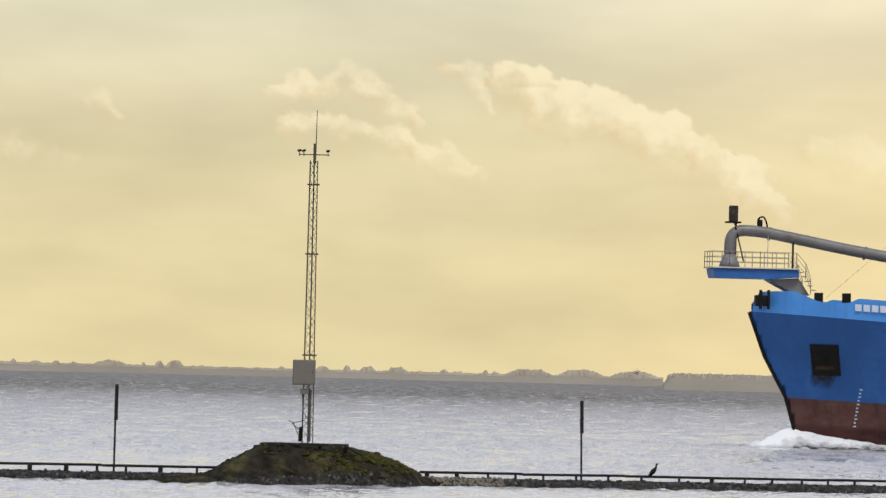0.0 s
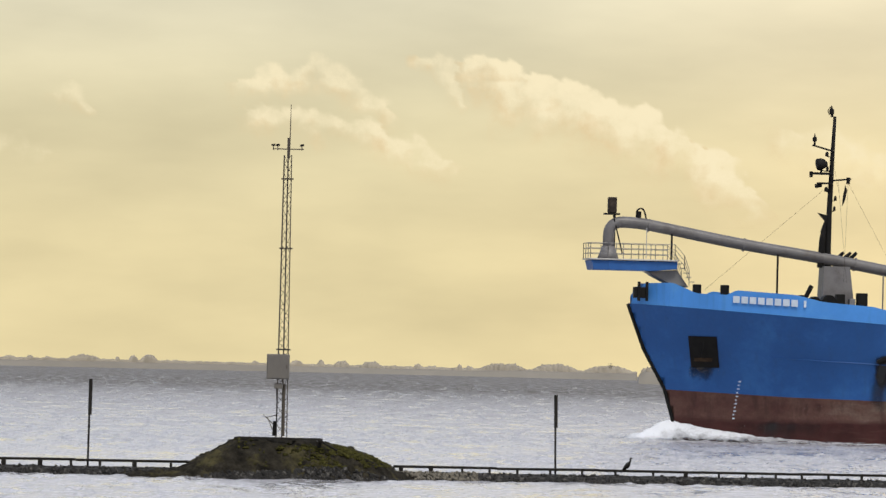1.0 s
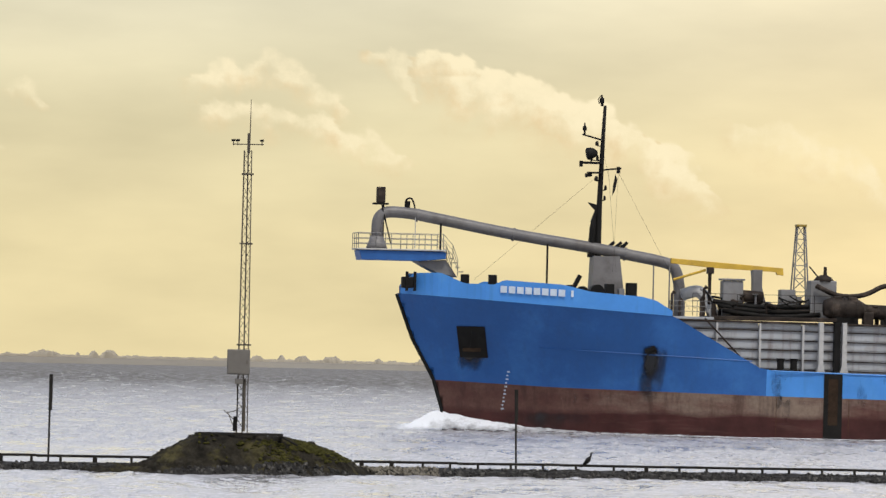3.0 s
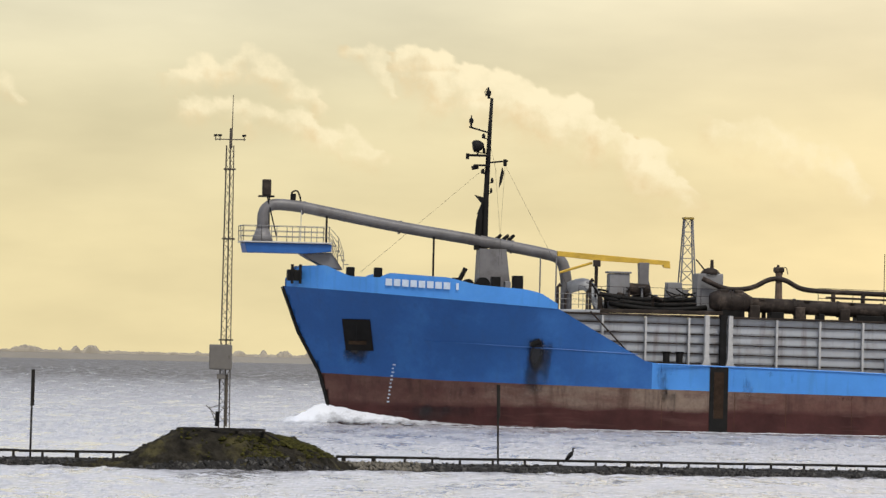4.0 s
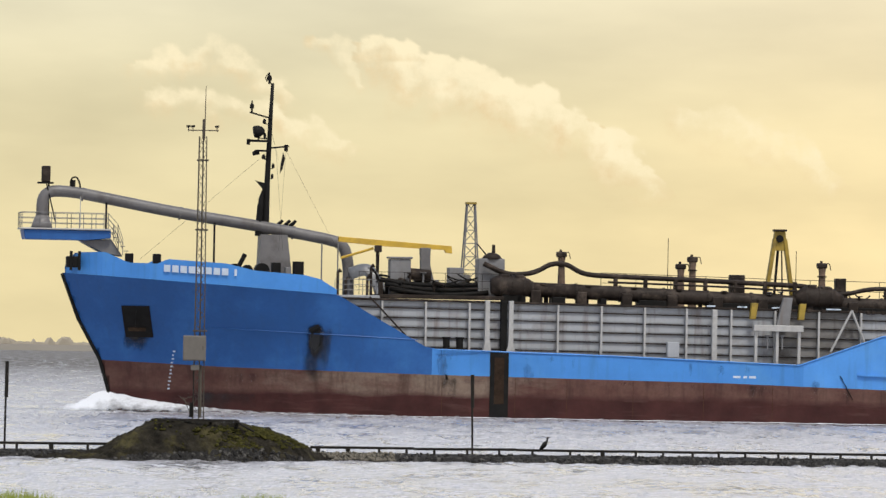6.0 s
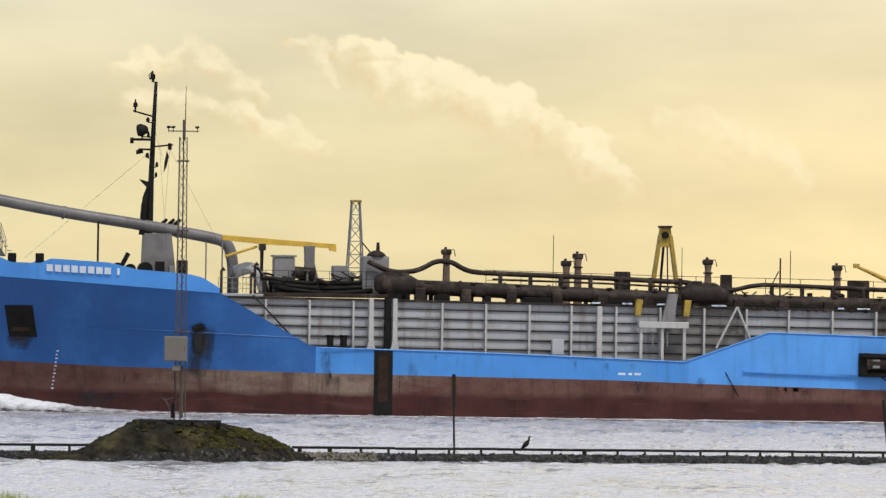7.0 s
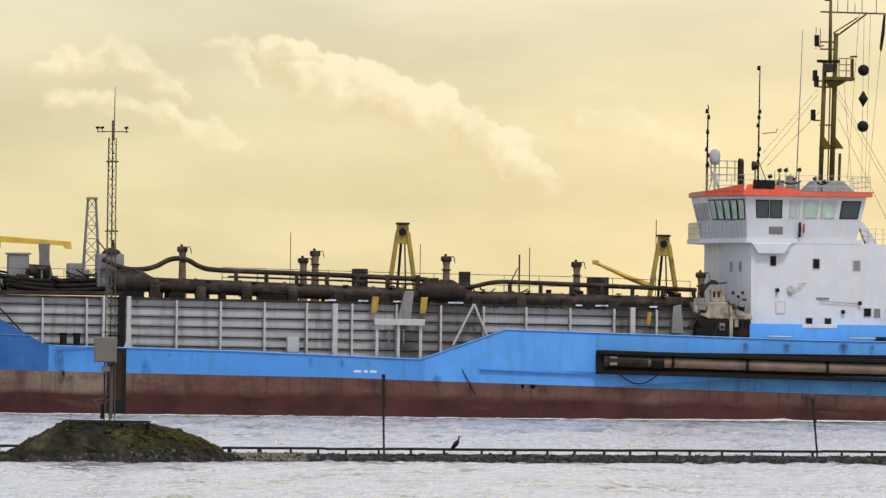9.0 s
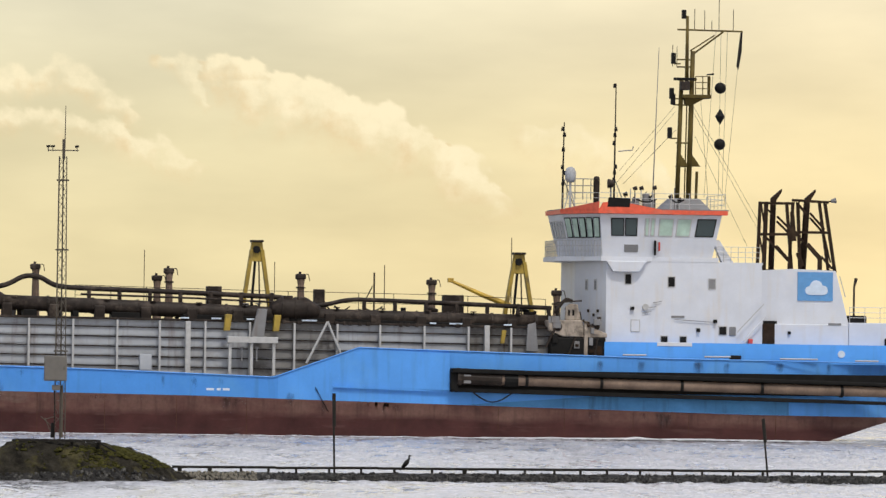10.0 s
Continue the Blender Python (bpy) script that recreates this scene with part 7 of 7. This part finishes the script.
def build_clouds():
    """A far sheet of cloud, thick under its ridges: x, y of ridge points at the start, softness above and below, thickness."""
    ridges = [
        (((886, 116), (935, 108), (965, 130), (1000, 154)), 6, 32, 0.95),
        (((990, 158), (1060, 160), (1112, 180), (1165, 202), (1212, 226)), 6, 80, 0.9),
        (((1200, 228), (1292, 258), (1330, 288), (1375, 335)), 6, 72, 0.72),
        (((805, 114), (838, 122), (862, 150), (872, 185)), 7, 22, 0.48),
        (((500, 146), (562, 132), (605, 122), (655, 132), (692, 158), (728, 190)), 8, 44, 0.55),
        (((512, 202), (590, 208), (650, 220), (720, 236), (772, 262), (835, 288)), 8, 40, 0.62),
        (((155, 172), (182, 168), (205, 190)), 10, 22, 0.42),
        (((-60, 245), (40, 250), (120, 272)), 18, 44, 0.3),
        (((1470, 245), (1560, 268), (1640, 288), (1690, 335)), 12, 64, 0.42),
    ]
    k = CLOUD_Y / FOCAL
    b = bmesh.new()
    dl, ll = b.verts.layers.float.new("cloud_cover"), b.verts.layers.float.new("cloud_lit")
    xs, ys = np.arange(-260, 2060, 8.0), np.arange(-40, 420, 6.0)
    PX, PY = np.meshgrid(xs, ys)
    wob = np.vectorize(lambda x, y: noise.noise((x * 0.022, y * 0.022, 3.0)) * 22 + noise.noise((x * 0.06, y * 0.06, 8.0)) * 10)(PX, PY)
    dens, lit = np.zeros_like(PX), np.zeros_like(PX)
    for line, above, below, thick in ridges:
        best = np.full(PX.shape, 1e9)
        sign = np.zeros_like(PX)
        for (ax, ay), (bx, by) in zip(line, line[1:]):
            dx, dy = bx - ax, by - ay
            t = np.clip(((PX - ax) * dx + (PY - ay) * dy) / (dx * dx + dy * dy), 0, 1)
            ox, oy = PX - (ax + t * dx), PY - (ay + t * dy)
            d = np.hypot(ox, oy)
            near = d < best
            best = np.where(near, d, best)
            sign = np.where(near, dx * (PY - ay) - dy * (PX - ax), sign)
        s = np.where(sign > 0, best, -best) + wob
        soft = np.where(s > 0, below, above)
        d = thick * np.exp(-(np.where(s > 0, np.maximum(0, s - 5), s) / soft) ** 2) * np.where(best < 1.8 * below, 1, 0)
        lit = np.where(d > dens, np.exp(-(s / (0.75 * below)) ** 2), lit)
        dens = np.maximum(dens, d)
    g = []
    for j in range(len(ys)):
        row = []
        for i in range(len(xs)):
            x, y = xs[i], ys[j]
            v = b.verts.new(((x - 954 + (y - 441) * 0.025) * k, 0, (656 - y + (x - 784) * 0.025) * k))
            v[dl], v[ll] = float(dens[j, i]), float(lit[j, i])
            row.append(v)
        g.append(row)
    for j in range(len(ys) - 1):
        for i in range(len(xs) - 1):
            b.faces.new((g[j][i], g[j][i + 1], g[j + 1][i + 1], g[j + 1][i]))
    ob = part("cloud_backdrop", b, CLOUD, at=pose(0, CLOUD_Y, EYE.z))
    return tagged(ob, "soft sunlit cream clouds drifting in a hazy sky", "clouds", kind="structure")


clouds = build_clouds()


def motions():
    """The dredger steams past, with the wave at its bow and the wash along its side; the clouds drift."""
    def sailing(t):
        return pose(-14.64 - 6.5 * (t - 4.5), 450 - 0.91 * (t - 4.5), 0, 0, 0, 8)
    for moving in (dredger, bow_wave, hull_wash):
        walk(moving, [(t, sailing(t)) for t in (0, 2.5, 5, 7.5, 10)])
    drift = 62 / FOCAL * CLOUD_Y
    walk(clouds, [(0, pose(0, CLOUD_Y, EYE.z)), (5, pose(-drift * 0.5, CLOUD_Y, EYE.z)), (10, pose(-drift, CLOUD_Y, EYE.z))])
    walk(water, [(0, pose(0, 0, 0)), (5, pose(-1.5, -1.5, 0)), (10, pose(-3, -3, 0))])


motions()
